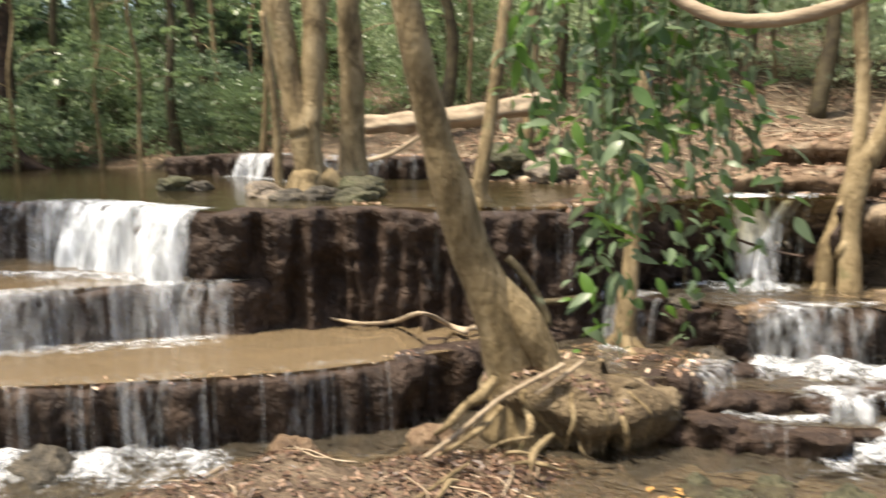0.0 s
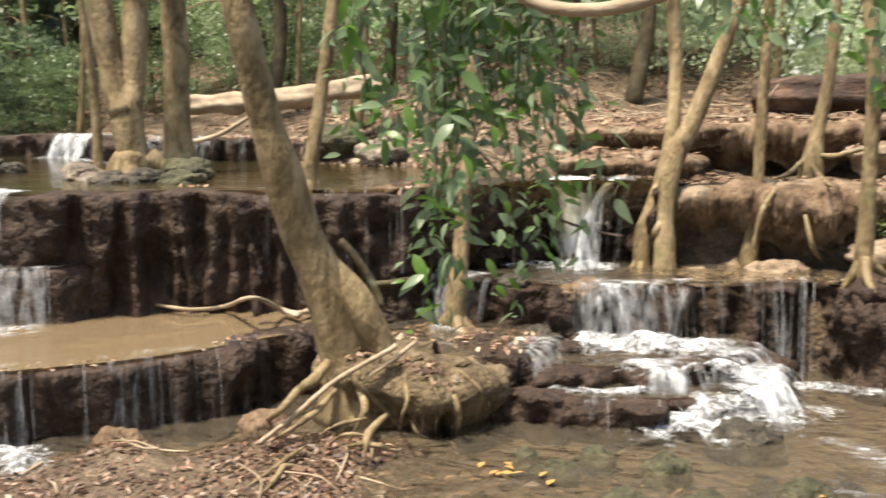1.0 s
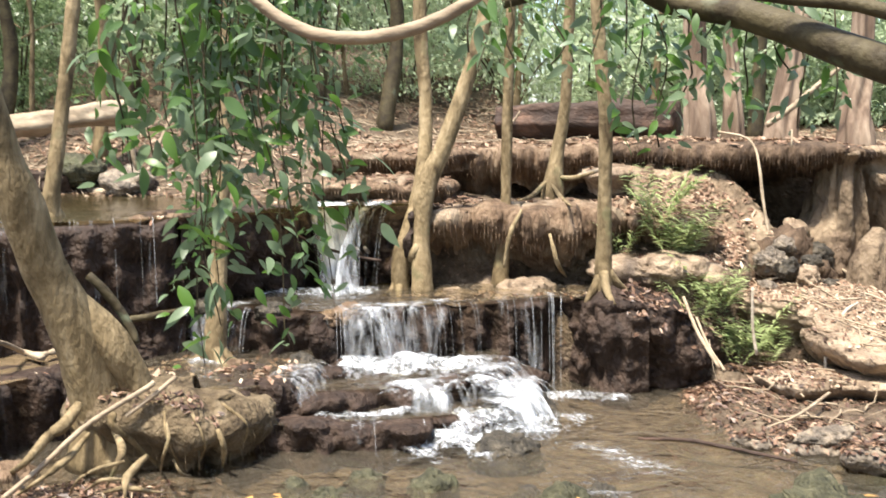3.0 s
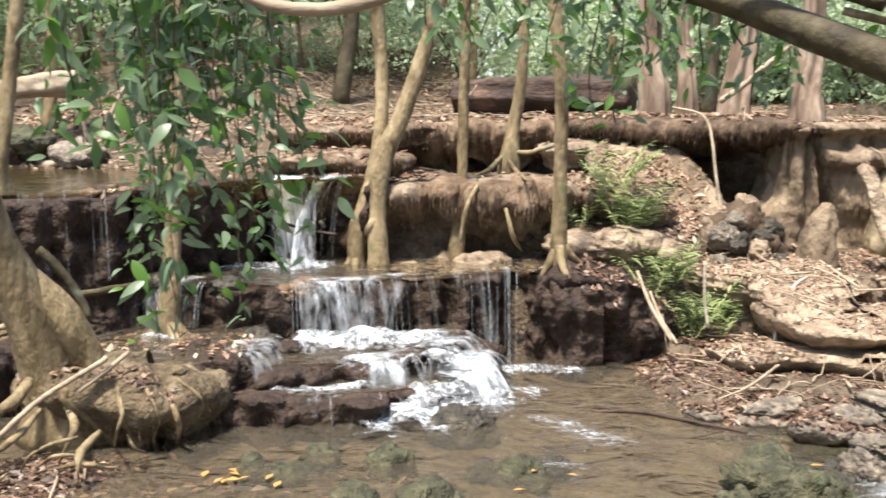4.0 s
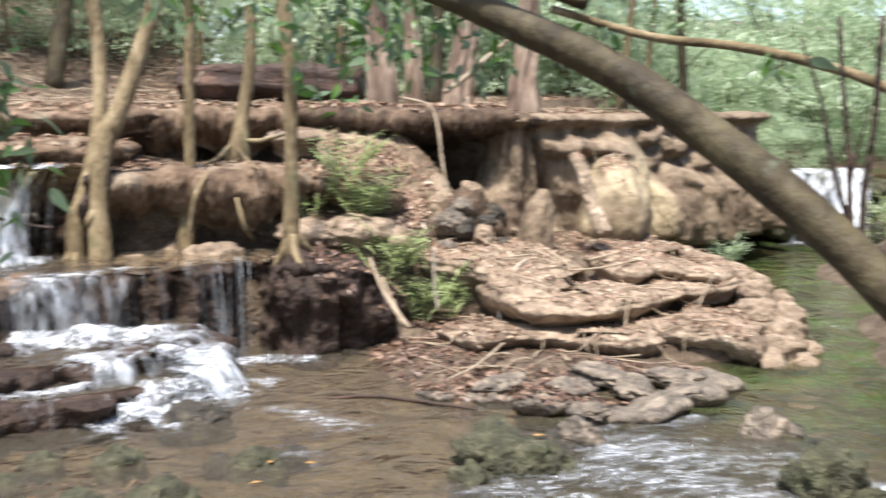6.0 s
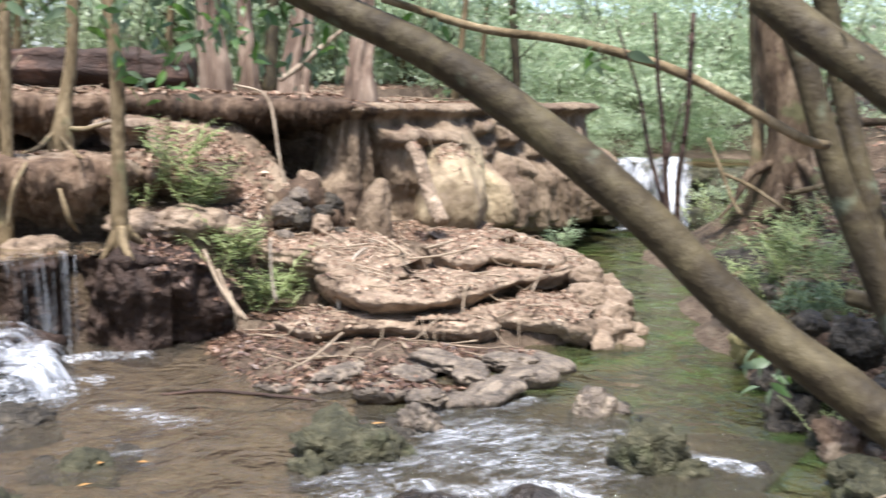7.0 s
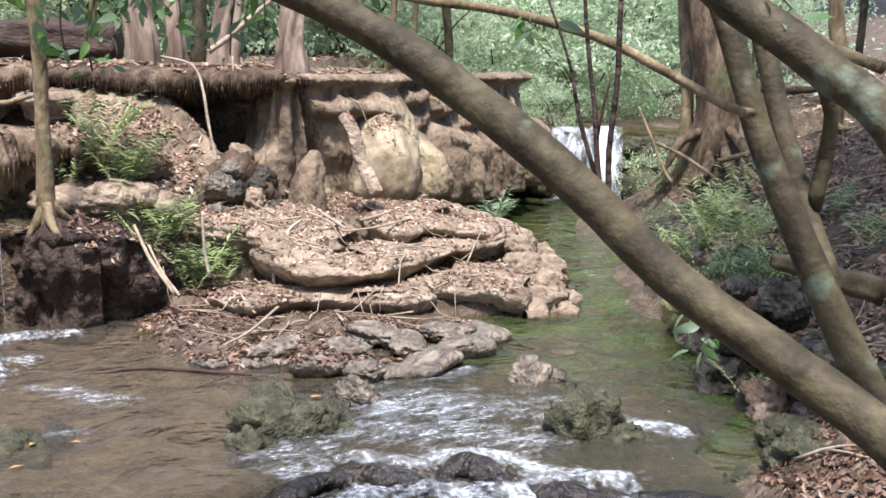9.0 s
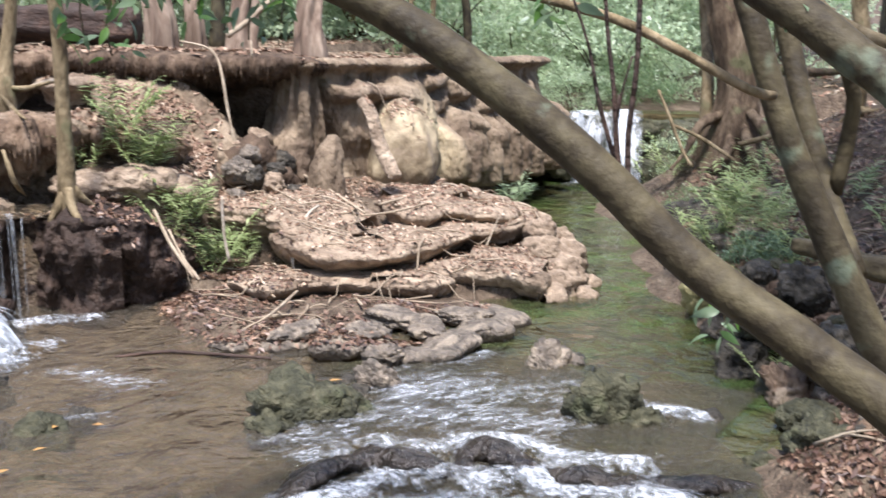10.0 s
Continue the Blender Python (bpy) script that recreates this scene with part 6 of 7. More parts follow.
# ---- sticks and dead branches ----
for lab, mat, paths in (
    ("pale broken stick leaning on the root mound", PALEWOOD, [[(-2.60, 4.86, 0.12, 0.022), (-2.54, 5.16, 0.18, 0.027), (-2.34, 5.36, 0.37, 0.027), (-2.05, 5.58, 0.54, 0.028), (-2.03, 5.59, 0.56, 0.028)], [(-2.17, 5.49, 0.38, 0.021), (-2.05, 5.58, 0.47, 0.023), (-1.93, 5.68, 0.57, 0.023)]]),
    ("bare pale branch lying by the muddy pool", PALEWOOD, [[(-4.35, 6.53, 0.50, 0.022), (-4.00, 6.45, 0.50, 0.026), (-3.81, 6.62, 0.50, 0.030), (-3.27, 6.07, 0.70, 0.027), (-3.31, 6.57, 0.52, 0.032), (-3.11, 6.45, 0.50, 0.041)], [(-3.10, 6.77, 0.50, 0.034), (-3.16, 6.54, 0.50, 0.038), (-3.34, 6.64, 0.50, 0.030)]]),
    ("weathered dead branch on the wet rocks", GREYBARK, [[(-2.52, 5.88, 1.15, 0.048), (-2.45, 5.89, 1.08, 0.051), (-2.36, 5.91, 0.95, 0.051), (-2.28, 5.91, 0.81, 0.048), (-2.24, 5.89, 0.72, 0.037)], [(-2.74, 6.96, 0.66, 0.043), (-2.57, 7.02, 0.68, 0.048), (-2.39, 7.28, 0.68, 0.040)], [(-2.82, 7.06, 0.75, 0.031), (-2.75, 7.50, 0.80, 0.032), (-2.60, 7.70, 0.80, 0.023)]]),
    ("thin dark branch fallen across the small fall", DARKLOG, [[(-2.24, 7.89, 1.75, 0.019), (-2.01, 7.95, 1.49, 0.021), (-1.80, 8.05, 1.26, 0.021), (-1.54, 8.10, 1.09, 0.021), (-1.25, 8.21, 0.98, 0.021), (-1.00, 8.24, 0.93, 0.019)]]),
    ("bleached driftwood at the foot of the small fall", BLEACHED, [[(-1.15, 8.32, 1.03, 0.024), (-1.16, 9.39, 0.75, 0.059), (-0.86, 8.99, 0.72, 0.036)], [(-1.22, 8.31, 1.03, 0.019), (-1.20, 9.25, 0.74, 0.032), (-1.00, 8.92, 0.74, 0.030)]]),
    ("grey dead branch on the leafy bank", PALEWOOD, [[(-3.95, 10.05, 1.95, 0.030), (-3.84, 10.09, 2.10, 0.030), (-3.75, 10.13, 2.24, 0.027)], [(-5.9, 9.5, 1.62, 0.05), (-5.5, 9.52, 1.72, 0.045), (-5.04, 9.55, 1.96, 0.036)], [(-3.34, 9.00, 1.68, 0.033), (-3.37, 8.99, 1.85, 0.038), (-3.34, 9.00, 1.98, 0.027)], [(-3.23, 9.25, 1.87, 0.033), (-3.12, 9.29, 2.11, 0.033), (-3.01, 9.32, 2.28, 0.028)], [(-4.21, 10.40, 1.38, 0.095), (-4.83, 10.88, 1.38, 0.101)]]),
    ("pale curved stick propped on the tufa island", BLEACHED, [[(2.49, 7.60, 0.14, 0.023), (2.52, 7.70, 0.26, 0.023), (2.60, 7.78, 0.43, 0.023), (2.71, 7.85, 0.58, 0.021), (2.82, 7.91, 0.63, 0.022)], [(1.95, 7.55, 0.29, 0.022), (1.92, 7.56, 0.48, 0.020), (1.91, 7.56, 0.70, 0.020), (1.91, 7.56, 0.81, 0.017)], [(2.63, 7.56, 0.13, 0.032), (2.70, 7.58, 0.18, 0.037), (2.76, 7.61, 0.23, 0.023)]]),
    ("thin pale stick lying among dead leaves", PALEWOOD, [[(1.71, 6.30, 0.10, 0.011), (1.94, 6.42, 0.15, 0.016), (2.41, 7.21, 0.10, 0.022), (2.51, 7.28, 0.13, 0.020)], [(2.68, 6.58, 0.10, 0.017), (2.86, 7.26, 0.02, 0.020), (2.81, 7.33, 0.09, 0.016)], [(2.12, 7.30, 0.21, 0.017), (2.14, 7.19, 0.13, 0.017), (2.17, 7.08, 0.09, 0.013)], [(3.13, 9.30, 0.72, 0.022), (3.12, 8.34, 0.66, 0.023), (3.11, 7.58, 0.60, 0.017)], [(3.32, 7.78, 0.63, 0.019), (3.94, 8.17, 0.63, 0.021), (4.61, 8.52, 0.50, 0.022), (5.02, 8.33, 0.42, 0.020), (5.13, 7.84, 0.38, 0.013)],
        [(3.04, 7.47, 0.60, 0.014), (3.39, 7.57, 0.60, 0.017), (3.85, 7.81, 0.62, 0.015)], [(1.53, 7.75, 0.54, 0.018), (1.58, 7.54, 0.37, 0.019), (1.66, 7.32, 0.22, 0.021)], [(1.43, 7.77, 0.70, 0.022), (1.50, 7.55, 0.47, 0.026), (1.62, 7.32, 0.24, 0.025)]]),
    ("dark wet stick on the rocks below the hollow", DARKLOG, [[(3.44, 10.60, 0.80, 0.025), (3.63, 10.41, 0.75, 0.028), (3.60, 9.62, 0.72, 0.023)], [(0.89, 6.35, 0.00, 0.016), (1.19, 6.27, 0.02, 0.022), (1.44, 6.11, 0.02, 0.022), (1.77, 5.86, 0.02, 0.016)]]),
    ("pale root trailing over the overhanging rim", PALEWOOD, [[(2.08, 9.68, 1.98, 0.016), (2.27, 9.48, 1.93, 0.019), (2.36, 9.41, 1.83, 0.021), (2.37, 9.25, 1.63, 0.024), (2.39, 9.19, 1.37, 0.024), (2.43, 9.08, 1.01, 0.021)], [(2.64, 9.23, 1.99, 0.016), (2.63, 9.18, 1.90, 0.018), (2.63, 9.18, 1.83, 0.010)], [(0.08, 10.50, 2.04, 0.018), (0.16, 10.50, 2.13, 0.021), (0.21, 10.50, 2.21, 0.018)]]),
    ("dead branch lying on the brown ledge", PALEWOOD, [[(0.68, 9.98, 1.52, 0.036), (0.92, 9.96, 1.59, 0.042), (1.04, 9.95, 1.63, 0.037)], [(2.78, 10.64, 2.03, 0.054), (3.00, 10.58, 2.20, 0.054), (3.19, 10.53, 2.38, 0.048), (3.47, 10.44, 2.63, 0.035)]]),
    ("bare stick leaning on the far bank", BARK, [[(6.58, 8.18, 1.56, 0.026), (6.62, 8.02, 1.28, 0.029), (6.61, 7.77, 0.96, 0.028), (6.62, 7.63, 0.83, 0.023)], [(6.75, 8.17, 1.21, 0.029), (6.97, 7.98, 1.09, 0.035), (7.13, 7.71, 0.92, 0.032), (7.14, 7.56, 0.85, 0.023)], [(7.54, 8.01, 0.99, 0.048), (7.71, 7.85, 1.06, 0.054), (7.85, 7.71, 1.13, 0.054)]]),
):
    for i, s in enumerate(paths):
        s = [(px, py, pz, pr * 0.58) for px, py, pz, pr in s]
        tagged(new("stick", stem_mesh("stick", s, mat, sides=9, step=0.05, seed=i + 2, rough=0.15)), lab, "stick", "fallen sticks")

# ---- rocks ----
def rock(x, y, z, size, mat, label, seed, flat=0.55, turn=0.0, rough=0.35, group="rocks in the stream"):
    bm = bmesh.new()
    bmesh.ops.create_icosphere(bm, subdivisions=4 if np.max(size) > 0.11 else 3, radius=1)
    v = np.array([p.co for p in bm.verts])
    n = fbm(v * 1.4 + seed * 5.3, 4, seed)
    sharp = np.abs(fbm(v * 2.8 + seed * 2.1, 3, seed + 7))
    pit = np.abs(fbm(v * 7.0 + seed * 1.7, 3, seed + 9))
    v = v * (1 + rough * (1.5 * n - 1.5 * sharp - 0.6 * pit + 0.4))[:, None]
    v *= np.array(size) if not np.isscalar(size) else np.array([size, size * 0.8, size * flat])
    for p, c in zip(bm.verts, v):
        p.co = c
    me = bpy.data.meshes.new("rock")
    bm.to_mesh(me)
    bm.free()
    me.polygons.foreach_set("use_smooth", np.ones(len(me.polygons), bool))
    me.materials.append(mat)
    ob = tagged(new("rock", me), label, "rock", group)
    ob.matrix_world = pose(x, y, z, 0, 0, turn)
    return ob


skin = BVHTree.FromPolygons([MOUND.matrix_world @ v.co for v in MOUND.data.vertices], [tuple(p.vertices) for p in MOUND.data.polygons])
for i in range(5):      # roots that run down over the mound
    a, pts = radians(195 + i * 34 + (i % 3) * 4), []
    for k in range(7):
        u = k / 6
        h = 0.4 - 0.42 * u ** 1.2
        eye = Vector((-1.98 + math.cos(a + 0.25 * u) * 0.9, 5.9 + math.sin(a + 0.25 * u) * 0.9, h))
        hit, _, _, _ = skin.ray_cast(eye, (Vector((-1.98, 5.9, h - 0.03)) - eye).normalized())
        if hit is not None:
            pts.append((hit.x, hit.y, hit.z, (0.012 + 0.012 * (i % 4 == 1)) * (1 - 0.45 * u)))
    if len(pts) > 2:
        x, y, z, r = pts[-1]
        pts.append((x + math.cos(a) * 0.08, y + math.sin(a) * 0.08, -0.03, r * 0.8))
        o = part("root", stem_mesh("root", pts, BARK, sides=7, step=0.04, seed=i, rough=0.2), leaning)
        o.matrix_parent_inverse = leaning.matrix_world.inverted()
for i, (x, y, s, lab) in enumerate([(2.3, 5.33, 0.14, 1), (2.12, 5.36, 0.12, 1), (3.6, 5.12, 0.12, 1),
                                    (0.34, 5.27, 0.17, 0), (0.03, 6.1, 0.23, 1), (0.15, 5.42, 0.1, 1), (-0.4, 5.49, 0.17, 0), (-0.8, 5.62, 0.12, 0), (-0.97, 5.33, 0.14, 0),
                                    (-0.14, 4.78, 0.24, 0), (-0.53, 4.9, 0.16, 0), (-4.68, 3.98, 0.26, 1), (-4.35, 4.3, 0.12, 1), (3.72, 3.98, 0.13, 1), (-3.62, 4.93, 0.2, 2),
                                    (0.16, 7.05, 0.26, 1), (-2.9, 5.5, 0.18, 2), (0.55, 5.45, 0.12, 1), (-1.2, 5.45, 0.12, 0), (3.55, 4.22, 0.1, 1)]):
    rock(x, y, -0.07, s, (MOSSROCK, ROCK, BROWN)[lab], ("mossy grey-green boulder half under water", "dark wet boulder in the stream", "brown rounded stone at the pool's edge")[lab], 40 + i,
         turn=i * 47, flat=0.75)
for i, (x, y, z, sx, sy, sz, mat) in enumerate([(1.66, 4.97, 0.02, 0.27, 0.2, 0.17, MOSSROCK), (1.9, 4.86, -0.02, 0.14, 0.12, 0.13, MOSSROCK), (1.46, 4.86, -0.03, 0.13, 0.12, 0.1, MOSSROCK), (3.17, 4.22, 0.02, 0.19, 0.16, 0.2, MOSSROCK),
                                                (3.3, 4.08, -0.03, 0.12, 0.1, 0.1, MOSSROCK), (3.38, 5.14, 0.0, 0.15, 0.11, 0.13, PALEROCK), (3.54, 5.08, -0.02, 0.12, 0.08, 0.06, PALEROCK), (2.22, 5.18, 0.0, 0.13, 0.09, 0.11, PALEROCK), (2.06, 5.12, -0.02, 0.1, 0.08, 0.07, ROCK)]):
    rock(x, y, z, (sx, sy, sz), mat, "rough mossy boulder standing out of the stream" if mat is MOSSROCK else "rough wet stone standing out of the stream", 760 + i, turn=i * 43, rough=0.5)
for i, (x, y, sx, sy) in enumerate([(2.05, 6.2, 0.2, 0.13), (2.5, 6.0, 0.2, 0.14), (2.9, 5.95, 0.24, 0.12), (2.82, 6.25, 0.24, 0.16), (3.3, 6.1, 0.2, 0.12), (2.4, 5.5, 0.13, 0.09)]):
    rock(x, y, 0.07, (sx, sy, 0.06), PALEROCK, "flat pale wet tufa slab by the shore", 80 + i, turn=20 + i * 31, rough=0.4, group="slabs by the shore")
for i, (x, y, z, s) in enumerate([(4.42, 6.62, 0.02, 0.2), (4.62, 6.8, 0.08, 0.22), (4.8, 7.1, 0.16, 0.22), (4.9, 7.45, 0.22, 0.22), (4.6, 7.12, 0.22, 0.2), (4.72, 7.4, 0.34, 0.16), (4.62, 6.5, -0.03, 0.12), (4.85, 6.8, -0.02, 0.12), (4.95, 7.1, 0.0, 0.13)]):
    rock(x, y, z, s, (DRY, DRY, MOSSROCK)[i % 3] if i > 5 else DRY, "rounded tan knob of tufa at the island's end", 600 + i, turn=i * 40, flat=0.8, rough=0.3, group="knobs of the island")
for i, (x, y, s) in enumerate([(-0.42, 8.3, 0.22), (0.22, 8.36, 0.3), (0.62, 8.5, 0.16), (1.02, 8.42, 0.26), (1.4, 8.36, 0.3), (-0.05, 8.66, 0.24), (1.75, 8.4, 0.22)]):
    rock(x, y, drop(x, y, 0.82 if x < 0.9 else 1.1)[0] - 0.03, s, DRY, "smooth rounded tan boulder under the brown ledge", 640 + i, turn=i * 50, flat=0.5, rough=0.28, group="boulders under the ledge")
for i, (x, y, z, s) in enumerate([(-7.3, 8.06, 1.42, 0.22), (-7.0, 8.1, 1.4, 0.14), (-5.72, 7.53, 1.4, 0.2), (-4.8, 7.7, 1.42, 0.24), (-5.2, 7.27, 1.36, 0.2), (-5.5, 7.35, 1.36, 0.16), (-4.6, 7.35, 1.36, 0.2),
                                  (-4.95, 7.4, 1.38, 0.22), (-3.9, 10.2, 1.5, 0.3), (-4.6, 10.6, 1.62, 0.3)]):
    rock(x, y, z, s, (MOSSROCK, ROCK, PALEROCK)[i % 3], "weathered stone in the upper pool", 140 + i, turn=i * 61, group="stones in the upper pool")
for i, (x, y, z, s) in enumerate([(5.3, 5.6, 0.35, 0.3), (6.5, 7.4, 0.35, 0.5), (4.6, 4.5, 0.35, 0.3), (4.35, 3.8, 0.4, 0.3), (4.3, 3.95, 0.12, 0.28), (4.45, 4.5, 0.1, 0.3), (3.72, 3.2, 0.16, 0.3),
                                  (5.8, 6.6, 0.3, 0.35), (5.0, 5.0, 0.3, 0.25), (5.1, 5.3, 0.12, 0.22), (4.75, 4.85, 0.1, 0.2), (4.9, 4.5, 0.55, 0.3), (6.1, 7.0, 0.2, 0.3), (7.0, 8.2, 0.25, 0.35), (3.5, 3.35, 0.04, 0.16)]):
    rock(x, y, z - 0.06, s * 0.62, (BROWN, ROCK, MOSSROCK, ROCK)[i % 4], "rough grey rock on the stream bank", 160 + i, turn=i * 71, flat=0.75, rough=0.55, group="rocks on the bank")
YELLOWMOSS = material("yellow_mossy_stone", [(0.3, (0.1, 0.085, 0.03)), (0.5, (0.24, 0.2, 0.08)), (0.75, (0.42, 0.37, 0.17))], scale=7, rough=(0.6, 0.95), bump=0.9, bump_scale=26, bump_dist=0.03)
for i, (x, y, s) in enumerate([(5.1, 5.5, 0.26), (5.35, 5.75, 0.16), (4.95, 5.15, 0.15)]):
    rock(x, y, drop(x, y)[0] + 0.08, s, YELLOWMOSS, "pale rock on the bank coated with yellow moss", 700 + i, turn=i * 70, flat=0.8, group="mossy rocks on the bank")
for i, (x, y, z, s) in enumerate([(8.25, 12.35, 0.3, 0.3), (8.55, 12.1, 0.15, 0.26), (9.2, 11.35, 0.15, 0.4), (7.95, 12.6, 0.5, 0.35), (9.55, 11.3, 0.5, 0.4)]):
    rock(x, y, z, s, (MOSSROCK, ROCK)[i % 2], "dark mossy rock beside the far waterfall", 720 + i, turn=i * 70, flat=0.9, group="rocks at the far fall")
rb = random.Random(8)
for i in range(150):
    k = rb.random()
    x, y = 3.55 + 3.3 * k + abs(rb.gauss(0, 0.5)), 3.0 + 4.7 * k + rb.uniform(-0.3, 0.5)
    z, _ = drop(x, y)
    if z > -0.1:
        rock(x, y, z, 0.04 + 0.16 * rb.random() ** 2.5, (BROWN, ROCK, MOSSROCK, PALEROCK)[i % 4], "small grey stone on the stream bank", 260 + i, turn=i * 37, flat=0.7, group="rocks on the bank")
rnd = random.Random(5)
for i in range(26):      # broken stones between the cascade and the leaning tree
    x, y = rnd.uniform(-2.7, -1.1), rnd.uniform(6.7, 7.5)
    z, _ = drop(x, y)
    rock(x, y, z, rnd.uniform(0.05, 0.16), (ROCK, BROWN, WET)[i % 3], "small dark wet stone beside the cascade", 200 + i, turn=i * 50, group="stones beside the cascade")

for i, (x, y, z, s) in enumerate([(-1.36, 8.38, 0.88, 0.17), (-1.3, 8.22, 0.72, 0.13), (-1.85, 8.25, 0.82, 0.2), (-0.85, 8.4, 0.85, 0.16)]):
    rock(x, y, z, s, WET, "dark wet rock splitting the upper fall", 740 + i, turn=i * 40, flat=0.9, group="rocks in the upper fall")
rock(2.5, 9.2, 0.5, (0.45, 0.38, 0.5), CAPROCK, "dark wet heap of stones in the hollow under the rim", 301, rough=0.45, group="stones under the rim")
for i, (x, y, z, s) in enumerate([(2.38, 8.8, 0.95, 0.17), (2.52, 8.74, 0.9, 0.15), (2.66, 8.66, 0.82, 0.16), (2.5, 8.9, 1.1, 0.13), (2.8, 8.56, 0.75, 0.14), (2.88, 8.48, 0.68, 0.12), (2.3, 8.62, 0.75, 0.13), (2.72, 8.8, 0.95, 0.12),
                                  (2.72, 9.4, 1.14, 0.2), (2.55, 9.42, 1.0, 0.24), (2.88, 9.22, 0.95, 0.19), (2.66, 9.12, 0.9, 0.18), (2.95, 8.6, 0.72, 0.1), (2.42, 8.55, 0.66, 0.1), (2.62, 8.45, 0.62, 0.09), (3.02, 8.36, 0.62, 0.08)]):
    rock(x, y, z - 0.12, s * 0.8, (PALEROCK, ROCK, DRY)[i % 3], "grey wet stone tumbled below the rim", 310 + i, turn=i * 53, flat=0.8, rough=0.4, group="stones under the rim")
drape([(3.28, 8.78, 1.12, 0.06), (3.24, 8.72, 1.0, 0.11), (3.18, 8.66, 0.8, 0.16), (3.14, 8.62, 0.45, 0.2)], WALL, "short mossy stub of flowstone below the wall", 6, rough=0.1)

# ---- dead leaves ----
def litter(name, ring, count, label, size=(0.05, 0.1), low=-0.02, high=9, tilt=0.5, mat=None, top=9.0, curl=0.5):
    xs, ys = [p[0] for p in ring], [p[1] for p in ring]
    px = rng.uniform(min(xs), max(xs), count * 2)
    py = rng.uniform(min(ys), max(ys), count * 2)
    ok = inside(px, py, list(ring))
    patch = fbm(np.column_stack([px * 1.6, py * 1.6, px * 0]), 3, count % 97)
    ok &= patch > rng.uniform(-0.45, 0.25, len(px))
    cs, ns = [], []
    for x, y in zip(px[ok], py[ok]):
        z, n = drop(x, y, top)
        if low < z < high and n.z > 0.72 and len(cs) < count:
            cs.append((x, y, z))
            ns.append(n)
    cs, ns = np.array(cs), np.array(ns)
    k = len(cs)
    nn = ns + unit(k) * tilt
    nn /= np.linalg.norm(nn, axis=1)[:, None]
    L = rng.uniform(*size, k)
    v, q = leaves(cs + ns * (0.008 + 0.012 * rng.random(k))[:, None], np.cross(nn, unit(k)), nn, L, L * rng.uniform(0.25, 0.6, k), fold=curl * rng.uniform(0.1, 0.7, k)[:, None], droop=-0.08)
    return tagged(new(name, mesh_of(name, v, q, mat or LITTER, smooth=False)), label, "leaf litter", kind="stuff")


DEAD = "dry brown and tan dead leaves covering the ground"
litter("leaf_litter", LOW_A[:6] + LOW_B[4:5] + LIP_EDGE[1:] + [(4.3, 9.4), (3, 9.2), (2, 9.2)], 4200, DEAD, (0.015, 0.055), 0.1)
litter("leaf_litter", LOW_A[:6] + LOW_B[4:5] + LIP_EDGE[1:] + [(4.3, 9.4), (3, 9.2), (2, 9.2)], 5200, "reddish brown dead leaves strewn over the island", (0.018, 0.065), 0.1, mat=MIDLITTER)
litter("leaf_litter", [(0.95, 8.2), (0.95, 6.4), (1.6, 5.8), (2.5, 5.5), (3.6, 6.2), (2.6, 7.2), (2.2, 8.4), (1.2, 8.6)], 9000, "wet reddish dead leaves on the low shore", (0.02, 0.075), -0.03, mat=WETLITTER)
litter("leaf_litter", [(-3.2, 8.9), (-0.6, 8.6), (2.2, 9.1), (3, 9.6), (7, 11.8), (7, 16), (-6, 16), (-6, 11)], 15000, DEAD, (0.04, 0.11), 1.3, mat=MIDLITTER)
litter("leaf_litter", [(-0.9, 8.0), (0.9, 7.85), (2.2, 8.4), (2.4, 9.4), (0.9, 8.6), (-0.6, 8.55)], 900, DEAD, (0.05, 0.1), 0.6, 1.25, top=1.3)
litter("leaf_litter", [(3.2, 2.4), (4.6, 3.8), (5.7, 5.8), (8, 9.4), (10.5, 11), (11, 5), (7, 1.5)], 22000, "reddish brown dead leaves covering the bank", (0.03, 0.095), 0.06, mat=MIDLITTER)
litter("leaf_litter", [(4.9, 4.2), (5.7, 5.6), (7.9, 9.0), (10, 9.5), (9, 5)], 9000, "reddish brown dead leaves covering the bank", (0.035, 0.09), 0.06, mat=WETLITTER)
litter("leaf_litter", [(10, 6), (11, 10.8), (14, 13.5), (26, 18), (28, 6), (14, 2)], 9000, DEAD, (0.1, 0.2), 0.3)
litter("leaf_litter", [(3.1, 2.3), (3.5, 3.3), (4.6, 3.9), (5.2, 3.2), (4.2, 2.0)], 6500, "damp brown dead leaves on the near bank", (0.02, 0.065), 0.05, mat=WETLITTER)
litter("leaf_litter", list(SHORE_NEAR), 5200, "wet brown dead leaves round the tree roots", (0.02, 0.07), -0.05, mat=WETLITTER)
litter("leaf_litter", [(-2.6, 5.2), (-0.2, 5.6), (0.3, 4.4), (-1.8, 3.9)], 700, "sunken brown leaves on the shallow stream bed", (0.06, 0.11), -0.32, mat=WETLITTER)
litter("leaf_litter", [(-2.8, 6.2), (-2.4, 6.1), (-1.6, 6.2), (-1.3, 6.4), (-1.5, 7.4), (-2.6, 7.4)], 300, DEAD, (0.05, 0.09), 0.0)
litter("leaf_litter", [(-4.6, 7.1), (-4.1, 6.9), (-4.6, 7.9), (-5.8, 8.6), (-6, 7.3), (-5.3, 6.9)], 300, "dead leaves caught round the tree feet", (0.05, 0.1), 1.2)
